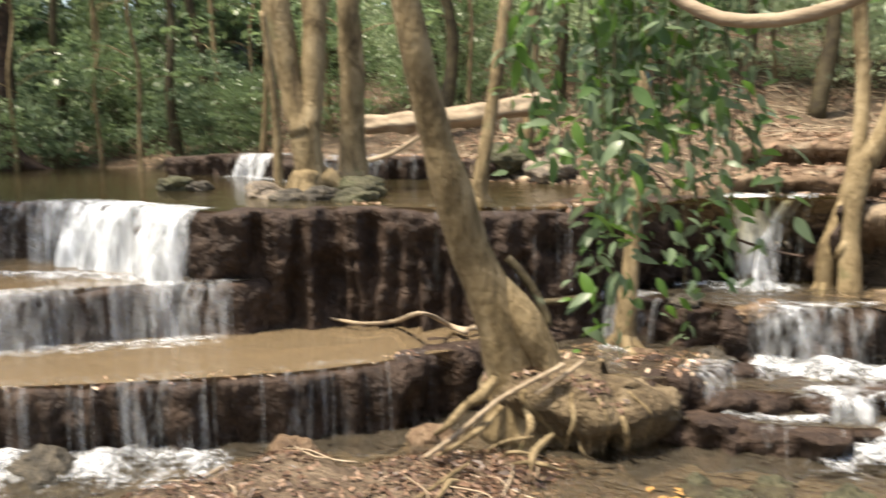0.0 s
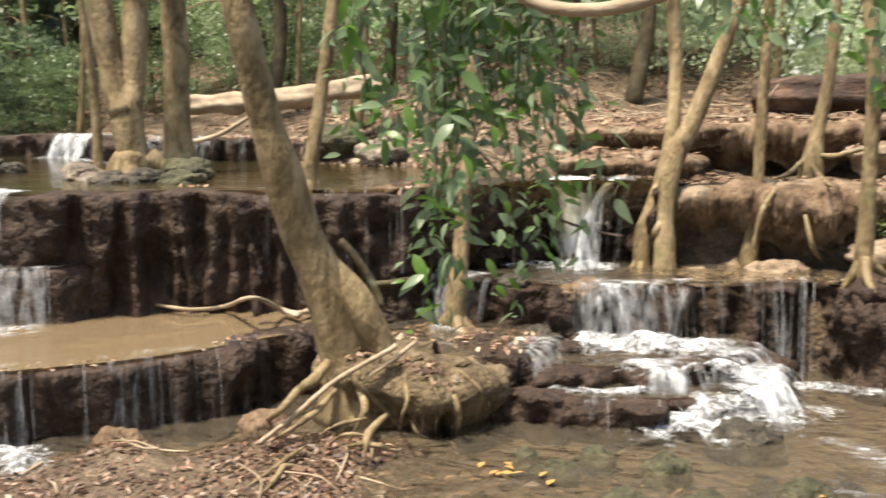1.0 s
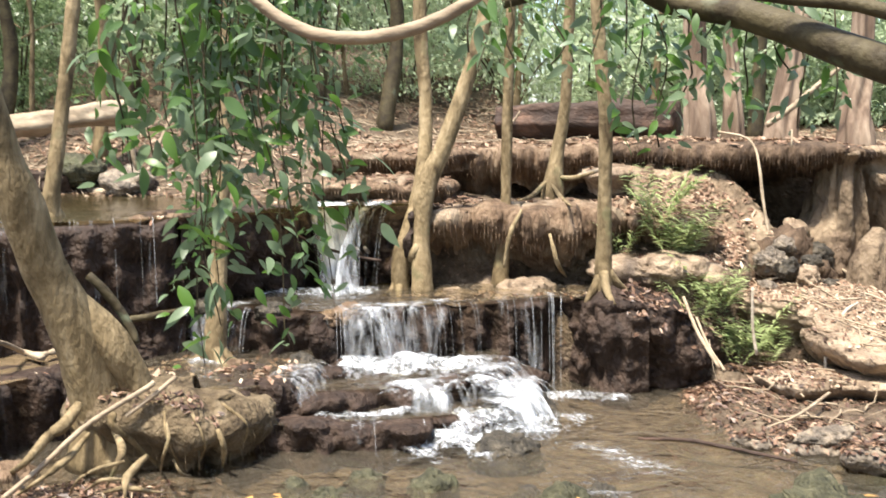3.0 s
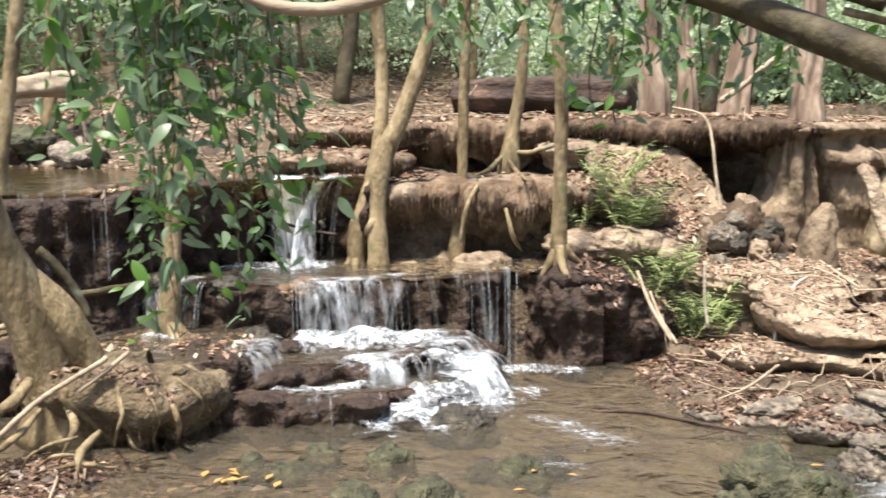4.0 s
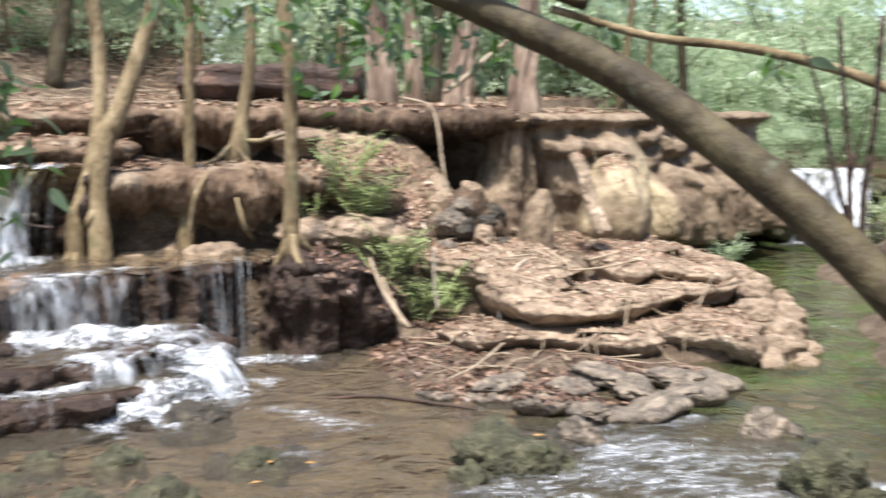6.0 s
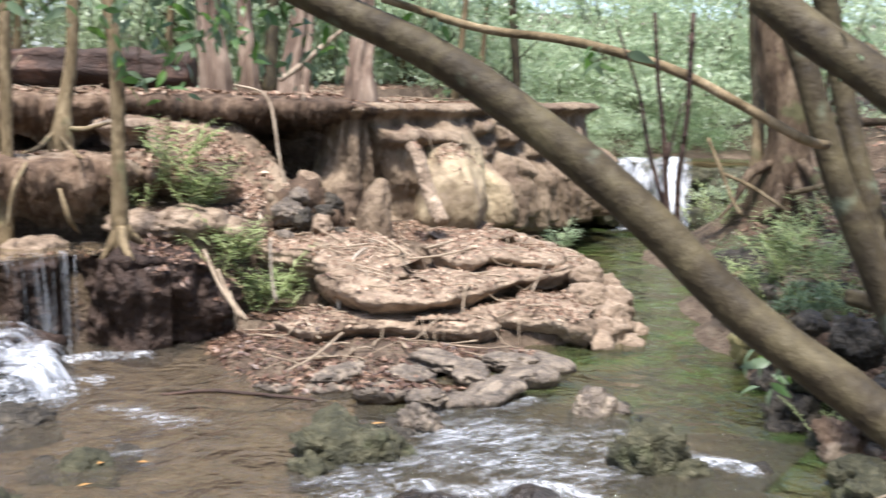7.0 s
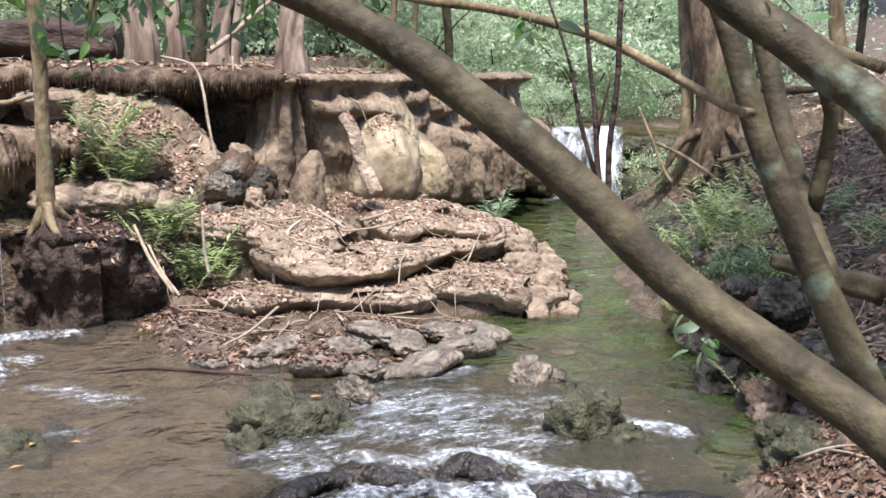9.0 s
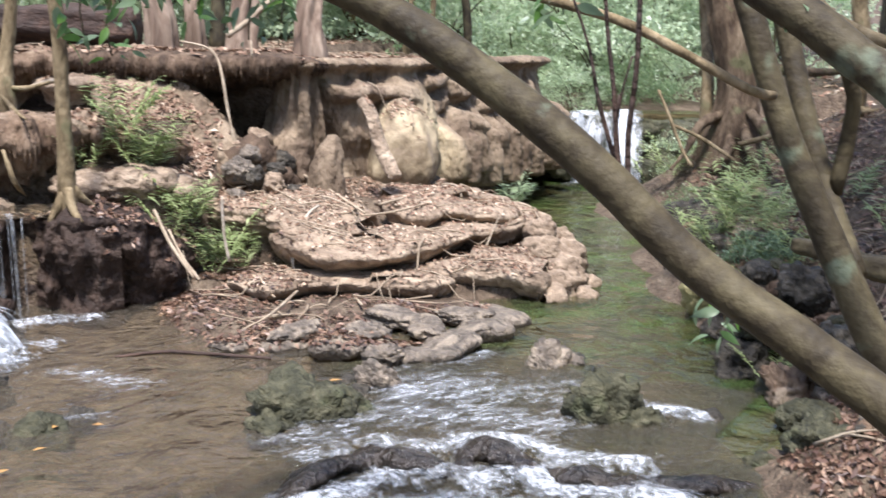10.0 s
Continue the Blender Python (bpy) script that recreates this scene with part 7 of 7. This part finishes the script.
litter("leaf_litter", [(0.9, 8.7), (2.1, 8.6), (2.4, 9.2), (2.2, 9.8), (1.5, 10.2), (0.9, 10.3)], 2600, "brown dead leaves on the slope under the rim", (0.03, 0.085), 0.5, mat=MIDLITTER, top=1.55)
rim = [(x + a, y + b) for a, b, line in ((0.02, -0.05, LIP_POOL), (0.0, 0.16, LIP_POOL[::-1])) for x, y in line]
litter("leaf_litter", rim, 1800, "russet dead leaves caught on the pool's rim", (0.025, 0.07), 0.3)
YELLOWLEAF = material("yellow_fallen_leaves", [(0.0, (0.25, 0.11, 0.03)), (0.6, (0.36, 0.2, 0.06)), (1.0, (0.45, 0.33, 0.14))], scale=1.5, island=0.7, rough=(0.4, 0.6), bump=0.0, spec=0.4)
ly = random.Random(4)
for i in range(16):      # single yellow leaves floating on the pool
    x, y = (-1.15 + ly.gauss(0, 0.12), 5.06 + ly.gauss(0, 0.07)) if i < 9 else (ly.uniform(-0.8, 3.2), ly.uniform(4.4, 5.4))
    v, q = leaves(np.array([[0, 0, 0.0]]), np.array([[1.0, 0.1, 0]]), np.array([[0, 0.1, 1.0]]), ly.uniform(0.05, 0.1), ly.uniform(0.03, 0.05), fold=0.2, droop=-0.06)
    o = tagged(new("fallen_leaf", mesh_of("fallen_leaf", v, q, YELLOWLEAF)), "yellow fallen leaf floating on the shallow water", "leaf", "floating leaves")
    o.matrix_world = pose(x, y, 0.02, 0, 0, ly.uniform(0, 360))
litter("leaf_litter", [(-14, 13.5), (-8.2, 11.2), (-4, 10), (-3, 18), (-14, 20)], 4000, DEAD, (0.06, 0.13), 1.3, mat=MIDLITTER)


def twigs(ring, count, label, low, seed):
    """Many small fallen twigs."""
    r = random.Random(seed)
    xs, ys = [p[0] for p in ring], [p[1] for p in ring]
    pieces = []
    while len(pieces) < count:
        x, y = r.uniform(min(xs), max(xs)), r.uniform(min(ys), max(ys))
        if not inside(np.array([x]), np.array([y]), list(ring))[0]:
            continue
        a, ln = r.uniform(0, 6.28), r.uniform(0.15, 0.7)
        pts = []
        for k in range(4):
            px, py = x + math.cos(a) * ln * (k / 3 - 0.5), y + math.sin(a) * ln * (k / 3 - 0.5)
            z, _ = drop(px, py)
            pts.append([px, py, z + 0.015 + r.uniform(0, 0.03), r.uniform(0.004, 0.011) * (1 - 0.2 * k)])
            a += r.uniform(-0.25, 0.25)
        if min(p[2] for p in pts) < low or max(p[2] for p in pts) - min(p[2] for p in pts) > 0.3:
            continue
        v, q = tube(pts, sides=5, step=0.12, rough=0.1, seed=len(pieces))
        pieces.append((v, tri_safe(q)))
    v, q = join(pieces)
    return tagged(new("twigs", mesh_of("twigs", v, q, PALEWOOD)), label, "twigs", kind="stuff")


twigs([(-6, 10.6), (-2.4, 9.3), (0, 11.2), (3, 10.5), (7, 12.5), (4, 15), (-7, 15)], 620, "small pale fallen twigs on the leafy bank", 1.3, 1)
twigs([(1.0, 7.4), (2.5, 5.8), (5, 7.2), (5.2, 9.5), (3.2, 9.3), (1.4, 8.4)], 110, "thin pale twigs strewn over the island", 0.02, 2)
twigs([(3.4, 2.6), (5.5, 5.2), (8, 9), (11, 8), (8, 2)], 220, "small fallen twigs on the stream bank", 0.05, 3)
twigs([(-4, 4.2), (-2.6, 5.4), (-1.6, 5.3), (-2, 4)], 12, "thin roots and twigs among wet leaves", -0.05, 4)

# ---- green plants ----
def leaf_mesh(name, length, width, bend, mat):
    t = np.array([0, 0.12, 0.3, 0.5, 0.72, 0.9, 1.0])
    w = np.array([0.04, 0.55, 0.95, 1.0, 0.7, 0.28, 0.02]) * width * 0.5
    z = -bend * length * t ** 2
    rows = []
    for side, lift in ((-1, 0.16), (0, 0), (1, 0.16)):
        rows.append(np.column_stack([side * w, t * length, z + lift * w]))
    return mesh_of(name, np.vstack(rows), grid_quads(3, 7), mat)


BLADES = [leaf_mesh("leaf", 0.115, w, b, m) for b, w, m in ((0.1, 0.046, LEAF), (0.3, 0.042, MID_LEAF), (0.5, 0.048, MID_LEAF), (0.2, 0.036, MID_LEAF), (0.35, 0.044, YOUNG_LEAF), (0.25, 0.04, LEAF))]


def hang_leaves(parent, path, count, scale=(0.7, 1.3), seed=1, spread=0.03, start=0.0):
    """Single drooping leaves along a twig."""
    r = random.Random(seed)
    q = spline([p[:3] for p in path], 0.01)
    base = parent.matrix_world.inverted()
    for i in range(count):
        c = q[int(len(q) * (start + (1 - start) * (i + r.random()) / count)) % len(q)]
        o = part("leaf", r.choice(BLADES), parent)
        s = r.uniform(*scale)
        m = pose(c[0] + r.uniform(-spread, spread), c[1] + r.uniform(-spread, spread), c[2] + r.uniform(-0.02, 0.02), r.uniform(-80, 10), r.uniform(-60, 60), r.uniform(0, 360))
        o.matrix_parent_inverse = base
        o.matrix_basis = m @ Matrix.Scale(s, 4)


creeper = tagged(new("creeper"), "leafy green creeper hanging in front of the falls", "climbing plant")
r2 = random.Random(11)
for i in range(19):
    x0, y0 = r2.uniform(-0.95, -0.5), 2.72 + r2.uniform(-0.15, 0.2)
    low = 1.36 + r2.random() ** 1.3 * 0.6 + max(0, x0 + 0.6) * 0.9
    pts, x = [], x0
    for k in range(7):
        z = 2.75 + (low - 2.75) * k / 6
        x += r2.uniform(-0.045, 0.045)
        pts.append((x, y0 + r2.uniform(-0.03, 0.03), z, 0.0035 - 0.0003 * k))
    twig = part("twig", stem_mesh("twig", pts, GREYBARK, sides=6, seed=i), creeper)
    hang_leaves(twig, pts, 84, (0.28, 0.58 if i % 3 else 0.85), 30 + i, 0.09, 0.02)
for i in range(11):       # leafy side twigs higher up
    x0 = -1.08 + i * 0.06
    pts = [(x0, 2.78, 2.65, 0.003), (x0 + 0.04, 2.76, 2.4, 0.003), (x0 + 0.02, 2.75, 2.2 - 0.05 * (i % 3), 0.002), (x0 + 0.05, 2.74, 2.0 - 0.06 * (i % 2), 0.002)]
    twig = part("twig", stem_mesh("twig", pts, GREYBARK, sides=6, seed=i), creeper)
    hang_leaves(twig, pts, 34, (0.28, 0.6), 60 + i, 0.08)

for j, (x, y, z, n, drop_z) in enumerate([(0.48, 3.57, 2.4, 12, 0.42), (0.56, 3.56, 2.4, 16, 0.46), (0.72, 3.52, 2.45, 14, 0.3), (0.84, 3.5, 2.45, 14, 0.38), (1.03, 3.45, 2.4, 10, 0.4), (1.1, 3.43, 2.4, 9, 0.34),
                                          (1.33, 3.12, 2.3, 8, 0.2), (1.81, 2.76, 2.14, 3, 0.06), (2.33, 2.2, 2.2, 4, 0.12), (0.2, 3.4, 2.5, 14, 0.28), (0.04, 3.4, 2.5, 14, 0.28), (-0.1, 3.2, 2.6, 14, 0.35),
                                          (0.33, 3.45, 2.55, 16, 0.4), (2.26, 2.38, 1.2, 4, 0.12), (0.64, 3.54, 2.45, 14, 0.34), (0.95, 3.48, 2.5, 12, 0.3), (0.4, 3.2, 2.6, 14, 0.36)]):
    r3 = random.Random(j)
    pts = [(x + r3.uniform(-0.03, 0.03), y, z - drop_z * k / 4, 0.003) for k in range(5)]
    twig = part("twig", stem_mesh("twig", pts, GREYBARK, sides=6, seed=j), diag)
    twig.matrix_parent_inverse = diag.matrix_world.inverted()
    bpy.context.view_layer.update()
    hang_leaves(twig, pts, n * 2 + 6, (0.35, 0.8), 90 + j, 0.08)


def frond_plant(x, y, z, label, count, length, blade, mat, seed, spread=0.8, rise=0.6, fall=0.5):
    """A tuft of arching stems with narrow leaflets."""
    r = random.Random(seed)
    root = tagged(new("fern"), label, "plant", "low green plants")
    root.matrix_world = pose(x, y, z)
    for i in range(count):
        a, s = r.uniform(0, 6.28), length * r.uniform(0.6, 1.15)
        k = np.linspace(0, 1, 9)
        o = spread * s * k ** 0.8 * r.uniform(0.6, 1.1)
        h = s * (rise * 1.6 * k - fall * 1.2 * k ** 2)
        p = np.column_stack([np.cos(a) * o, np.sin(a) * o, h])
        q = spline(p, s / 9)[3:]
        tan = np.gradient(q, axis=0)
        tan /= np.linalg.norm(tan, axis=1)[:, None]
        side = np.cross(tan, [0, 0, 1.0])
        side /= np.linalg.norm(side, axis=1)[:, None] + 1e-6
        cs, al = [], []
        for sg in (-1, 1):
            d = side * sg * 0.85 + tan * 0.6 + np.array([0, 0, -0.15])
            d = d + rng.normal(size=d.shape) * 0.12
            d /= np.linalg.norm(d, axis=1)[:, None]
            w = blade * (0.5 + np.sin(np.linspace(0.2, 2.9, len(q))))[:, None] * 0.7
            cs.append(q + d * w * 0.5)
            al.append(d)
        al, cs = np.vstack(al), np.vstack(cs)
        L = blade * np.tile(0.5 + np.sin(np.linspace(0.2, 2.9, len(q))), 2) * 0.7
        v, f = leaves(cs, al, np.tile([0, 0, 1.0], (len(cs), 1)) + rng.normal(size=cs.shape) * 0.25, L, L * 0.15, droop=0.15)
        tagged(part("frond", mesh_of("frond", v, f, mat), root), kind="stuff")
    return root


FERNS = "low green plant with narrow feathery leaves"
for i, (x, y, c, ln, bl) in enumerate([(1.35, 8.62, 12, 0.5, 0.17), (1.6, 8.58, 12, 0.5, 0.17), (1.05, 8.55, 8, 0.42, 0.15), (1.45, 8.4, 9, 0.45, 0.15), (1.78, 8.2, 10, 0.5, 0.16), (2.0, 8.1, 9, 0.5, 0.15), (1.6, 8.05, 8, 0.45, 0.14), (1.9, 7.9, 8, 0.42, 0.14), (2.15, 7.95, 6, 0.36, 0.13),
                                       (5.85, 6.3, 14, 0.55, 0.14), (6.2, 6.25, 12, 0.5, 0.13), (5.5, 5.9, 8, 0.4, 0.12), (9.9, 11.2, 12, 0.7, 0.16), (9.6, 10.5, 12, 0.6, 0.15), (5.69, 5.92, 16, 0.6, 0.15), (5.45, 6.2, 12, 0.5, 0.14), (5.75, 5.6, 12, 0.5, 0.14), (7.6, 13.4, 12, 0.6, 0.15), (8.0, 13.5, 12, 0.6, 0.15),
                                       (4.5, 4.3, 7, 0.3, 0.11), (5.9, 5.4, 8, 0.45, 0.13), (7.7, 9.3, 10, 0.55, 0.15), (6.6, 6.8, 8, 0.5, 0.14), (9, 11.2, 12, 0.8, 0.18),
                                       (7.2, 7.2, 9, 0.5, 0.14), (6.1, 6.0, 9, 0.5, 0.16), (7.7, 6.6, 8, 0.5, 0.16), (6.6, 5.2, 8, 0.5, 0.15)]):
    z, _ = drop(x, y)
    frond_plant(x, y, z - 0.02, FERNS, c, ln, bl, FERN, i + 5, rise=1.0)
frond_plant(6.05, 10.2, 0.0, "pale green sprig standing in the far pool", 9, 0.4, 0.16, PALE_LEAF, 77, spread=0.9, rise=0.95, fall=0.35)


# ---- undergrowth and forest ----
def cloud(n, radii, clump, leaf, seed, hollow=0.55):
    """Leaves in many small clumps spread unevenly through an ellipsoid."""
    r = np.random.default_rng(seed)
    k = max(1, n // clump)
    d = r.normal(size=(k, 3))
    d /= np.linalg.norm(d, axis=1)[:, None]
    rad = hollow + (1 - hollow) * r.random(k) ** 0.6
    rad = rad * (1 + 0.5 * fbm(d * 1.6, 3, seed))
    c = d * rad[:, None] * np.array(radii)
    p = np.repeat(c, clump, axis=0) + r.normal(size=(k * clump, 3)) * np.mean(radii) * np.array([0.15, 0.15, 0.055])
    al = r.normal(size=p.shape) + np.array([0, 0, -0.5])
    nm = r.normal(size=p.shape) * 0.6 + np.array([0, 0, 1.0])
    L = leaf * r.uniform(0.6, 1.3, len(p))
    return leaves(p, al, nm, L, L * r.uniform(0.35, 0.5, len(p)), droop=0.1)


def bush(name, label, radii, n, leaf, mat, seed):
    root = tagged(new(name), label, "bush", "undergrowth")
    v, q = cloud(n, radii, 64, leaf, seed, 0.3)
    v[:, 2] += radii[2] * 0.85
    v[:, 2] = np.maximum(v[:, 2], 0.02)
    tagged(part("foliage", mesh_of("foliage", v, q, mat), root), kind="stuff")
    r = random.Random(seed)
    for i in range(5):
        a = r.uniform(0, 6.28)
        t = [(0.1 * math.cos(a), 0.1 * math.sin(a), 0, 0.02), (radii[0] * 0.3 * math.cos(a), radii[1] * 0.3 * math.sin(a), radii[2] * 0.7, 0.014),
             (radii[0] * 0.7 * math.cos(a), radii[1] * 0.7 * math.sin(a), radii[2] * 1.3, 0.006)]
        part("stem", stem_mesh("stem", t, GREYBARK, sides=6, seed=i), root)
    return root


def forest_tree(label, height, radius, crown, n, leaf, mat, seed, bark):
    root = tagged(new("tree"), label, "tree", "forest trees")
    r = random.Random(seed)
    lean = r.uniform(-0.6, 0.6)
    t = [(lean * (k / 5) ** 2, r.uniform(-0.1, 0.1), height * k / 5, radius * (1.25 if k == 0 else 1 - 0.14 * k)) for k in range(6)]
    part("trunk", stem_mesh("trunk", t, bark, sides=10, step=0.3, seed=seed), root)
    for i in range(6):
        a, h = i * 1.05 + r.uniform(-0.3, 0.3), height * r.uniform(0.5, 0.9)
        b = [(lean * (h / height) ** 2, 0, h, radius * 0.4), (lean + math.cos(a) * crown[0] * 0.45, math.sin(a) * crown[1] * 0.45, h + 0.9, radius * 0.25),
             (lean + math.cos(a) * crown[0] * 0.85, math.sin(a) * crown[1] * 0.85, h + 1.3, radius * 0.08)]
        part("limb", stem_mesh("limb", b, bark, sides=7, step=0.3, seed=i), root)
    v, q = cloud(n, crown, 30, leaf, seed, 0.35)
    v[:, 2] += height
    v[:, 0] += lean
    tagged(part("crown", mesh_of("crown", v, q, mat), root), kind="stuff")
    return root


BUSHES = [bush("bush", "dense dark green shrub with broad leaves", (1.5, 1.3, 1.3), 4200, 0.14, MID_LEAF, 1),
          bush("bush", "loose green shrub with light leaves", (1.3, 1.4, 1.6), 5000, 0.1, FAR_LEAF, 2),
          bush("bush", "low green undergrowth with small leaves", (1.8, 1.4, 0.8), 5000, 0.085, FAR_LEAF, 3),
          bush("bush", "tall bright green shrub", (1.2, 1.2, 2.2), 6000, 0.09, FAR_LEAF, 4),
          bush("bush", "airy green shrub with leaves coloured pale as if sunlit", (1.5, 1.4, 1.9), 4200, 0.1, PALE_LEAF, 5),
          bush("bush", "low green undergrowth with leaves coloured pale as if sunlit", (1.8, 1.5, 0.9), 3600, 0.095, PALE_LEAF, 6)]
TREES = [forest_tree("slim forest tree with an airy green crown", 8.5, 0.13, (2.6, 2.6, 2.4), 5200, 0.24, FAR_LEAF, 1, BARK),
         forest_tree("dark forest tree with a dense crown", 10.0, 0.2, (3.2, 3.2, 2.8), 7000, 0.26, LEAF, 2, GREYBARK),
         forest_tree("young forest tree with low branches", 5.0, 0.07, (1.8, 1.8, 2.0), 3600, 0.2, FAR_LEAF, 3, BARK),
         forest_tree("green forest tree with leaves coloured pale as if sunlit", 7.0, 0.1, (2.6, 2.6, 3.2), 2600, 0.26, PALE_LEAF, 4, BARK)]


def plant_at(things, used, i, x, y, turn, scale, sink=0.1):
    z, _ = drop(x, y, 30)
    m = pose(x, y, z - sink, 0, 0, turn)
    if i not in used:
        used.add(i)
        things[i].matrix_world = m @ Matrix.Scale(scale, 4)
        return things[i]
    o = copy_thing(things[i], m)
    o.scale = (scale, scale, scale)
    return o


used_bush, used_tree = set(), set()
rf = random.Random(21)


def polar(deg, dist):
    """Left of straight ahead is positive."""
    return -math.sin(radians(deg)) * dist, math.cos(radians(deg)) * dist


# shrubs that hang over the upper pool
for x, y, k, s in [(-14.9, 13.0, 0, 0.95), (-14.0, 14.2, 1, 0.8), (-11.6, 13.6, 0, 0.8), (-10.6, 13.3, 1, 0.55), (-17.3, 12.8, 1, 1.2), (-14.6, 11.3, 1, 0.6), (-7.0, 14.2, 1, 1.0)]:
    plant_at(BUSHES, used_bush, k, x, y, rf.uniform(0, 360), s)
for x, y, k, s in [(7.4, 8.4, 2, 0.3), (9.6, 9.6, 2, 0.4), (9.4, 10.7, 5, 0.45), (5.45, 5.45, 0, 0.22), (8.0, 13.6, 5, 0.5),
                   (9.0, 13.3, 5, 0.5), (8.7, 14.6, 5, 0.6), (9.9, 13.0, 2, 0.5), (7.7, 15.0, 5, 0.7), (11.2, 13.2, 5, 0.6), (10.2, 14.6, 4, 0.5), (7.3, 13.9, 2, 0.4)]:      # low plants on the far banks
    plant_at(BUSHES, used_bush, k, x, y, rf.uniform(0, 360), s, 0.03)
for a in np.arange(56, -60, -2.1):
    near = 20 if a > 36 else (16.5 if a > 8 else (15.0 if a > -22 else 17.5))
    for row in range(3 if a > 20 else 2):
        d = near + row * 3.6 + rf.uniform(-1.2, 1.6)
        x, y = polar(a + rf.uniform(-1.2, 1.2), d)
        if (8.4 < x < 15 and y < 11.8) or 34 < a < 39 or a < -45:
            continue
        if rf.random() < (0.68 if a > 31 else 0.5 if a > 10 else 0.3 if a > -20 else 0.2):
            continue
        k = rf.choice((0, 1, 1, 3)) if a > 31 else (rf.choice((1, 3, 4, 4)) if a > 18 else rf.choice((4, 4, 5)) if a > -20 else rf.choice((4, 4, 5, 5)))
        plant_at(BUSHES, used_bush, k, x, y, rf.uniform(0, 360), rf.uniform(0.8, 1.3) * (1 + 0.25 * row))
def sapling(label, height, radius, n, seed, bark):
    """A bare thin tree with a few leafy twigs."""
    root = tagged(new("sapling"), label, "tree", "thin forest stems")
    r = random.Random(seed)
    x = y = 0.0
    t = []
    for k in range(7):
        t.append((x, y, height * k / 6, radius * (1.2 if k == 0 else 1 - 0.1 * k)))
        x, y = x + r.uniform(-0.18, 0.22), y + r.uniform(-0.15, 0.15)
    part("trunk", stem_mesh("trunk", t, bark, sides=9, step=0.2, seed=seed, rough=0.12), root)
    vs = []
    for i in range(n):
        a, h = r.uniform(0, 6.28), height * r.uniform(0.25, 1.0)
        b = [(t[3][0], t[3][1], h, 0.012), (t[3][0] + math.cos(a) * 0.4, t[3][1] + math.sin(a) * 0.4, h + 0.2, 0.008), (t[3][0] + math.cos(a) * 0.9, t[3][1] + math.sin(a) * 0.9, h + 0.2, 0.003)]
        part("twig", stem_mesh("twig", b, bark, sides=5, step=0.15, seed=i), root)
        v, q = cloud(60, (0.45, 0.45, 0.3), 6, 0.14, seed * 31 + i, 0.1)
        vs.append((v + np.array(b[2][:3]), q))
    v, q = join(vs)
    tagged(part("foliage", mesh_of("foliage", v, q, FAR_LEAF), root), kind="stuff")
    return root


SAPLINGS = [sapling("thin pale forest stem with sparse leaves", 6.5, 0.06, 9, 1, BARK), sapling("thin dark forest stem with sparse leaves", 7.5, 0.09, 10, 2, GREYBARK),
            sapling("slender crooked forest stem", 5.5, 0.04, 8, 3, BARK)]
used_sap = set()
for i in range(62):
    a = 52 - i * 1.7 + rf.uniform(-1, 1)
    d = (rf.uniform(15.5, 20) if a > 33 else rf.uniform(12.5, 19)) if a > -35 else rf.uniform(13, 19)
    x, y = polar(a, d)
    if a < -44 or -42 < a < -29 or (a > 30 and i % 3):
        continue
    plant_at(SAPLINGS, used_sap, rf.randrange(3), x, y, rf.uniform(0, 360), rf.uniform(0.8, 1.3))
for a in np.arange(58, -60, -3.3):
    for row in range(2):
        if (a < 14 and (row or rf.random() < 0.4)) or a < -44:
            continue
        d = 25 + row * 6 + rf.uniform(-1.5, 3)
        x, y = polar(a + rf.uniform(-2, 2), d)
        plant_at(TREES, used_tree, rf.choice((0, 1, 2)) if a > 15 else 3, x, y, rf.uniform(0, 360), rf.uniform(0.85, 1.25))
for i, a in enumerate(np.arange(33, 60, 2.1)):      # dense dark woods behind the upper pool
    x, y = polar(a, 24 + (i * 37) % 6)
    plant_at(TREES, used_tree, (1, 2, 0)[i % 3], x, y, i * 77, 1.0)
    if i % 3 == 1:
        x, y = polar(a + 0.9, 22 + (i * 23) % 4)
        plant_at(BUSHES, used_bush, (3, 0)[i % 2], x, y, i * 51, 1.5)
    x, y = polar(a + 0.5, 16.5 + (i * 29) % 5)
    plant_at(SAPLINGS, used_sap, i % 3, x, y, i * 63, 1.0)
for i, a in enumerate(np.arange(-45, -60, -2.4)):      # woods beyond the sunlit clearing
    x, y = polar(a, 34 + (i * 37) % 7)
    plant_at(TREES, used_tree, (3, 0, 3)[i % 3], x, y, i * 77, 1.0)
for i in range(34):      # trees round and behind the camera
    a = rf.uniform(75, 272)
    x, y = polar(a, rf.uniform(11, 26))
    plant_at(TREES, used_tree, rf.choice((0, 1, 1)), x, y, rf.uniform(0, 360), rf.uniform(0.9, 1.3))
# unseen trees added outside the view to cast shade on the stream bank
for x, y, k, s in [(5.2, 1.9, 1, 0.7), (9.0, 4.6, 1, 0.8), (6.7, 4.3, 1, 0.72)]:
    plant_at(TREES, used_tree, k, x, y, rf.uniform(0, 360), s)
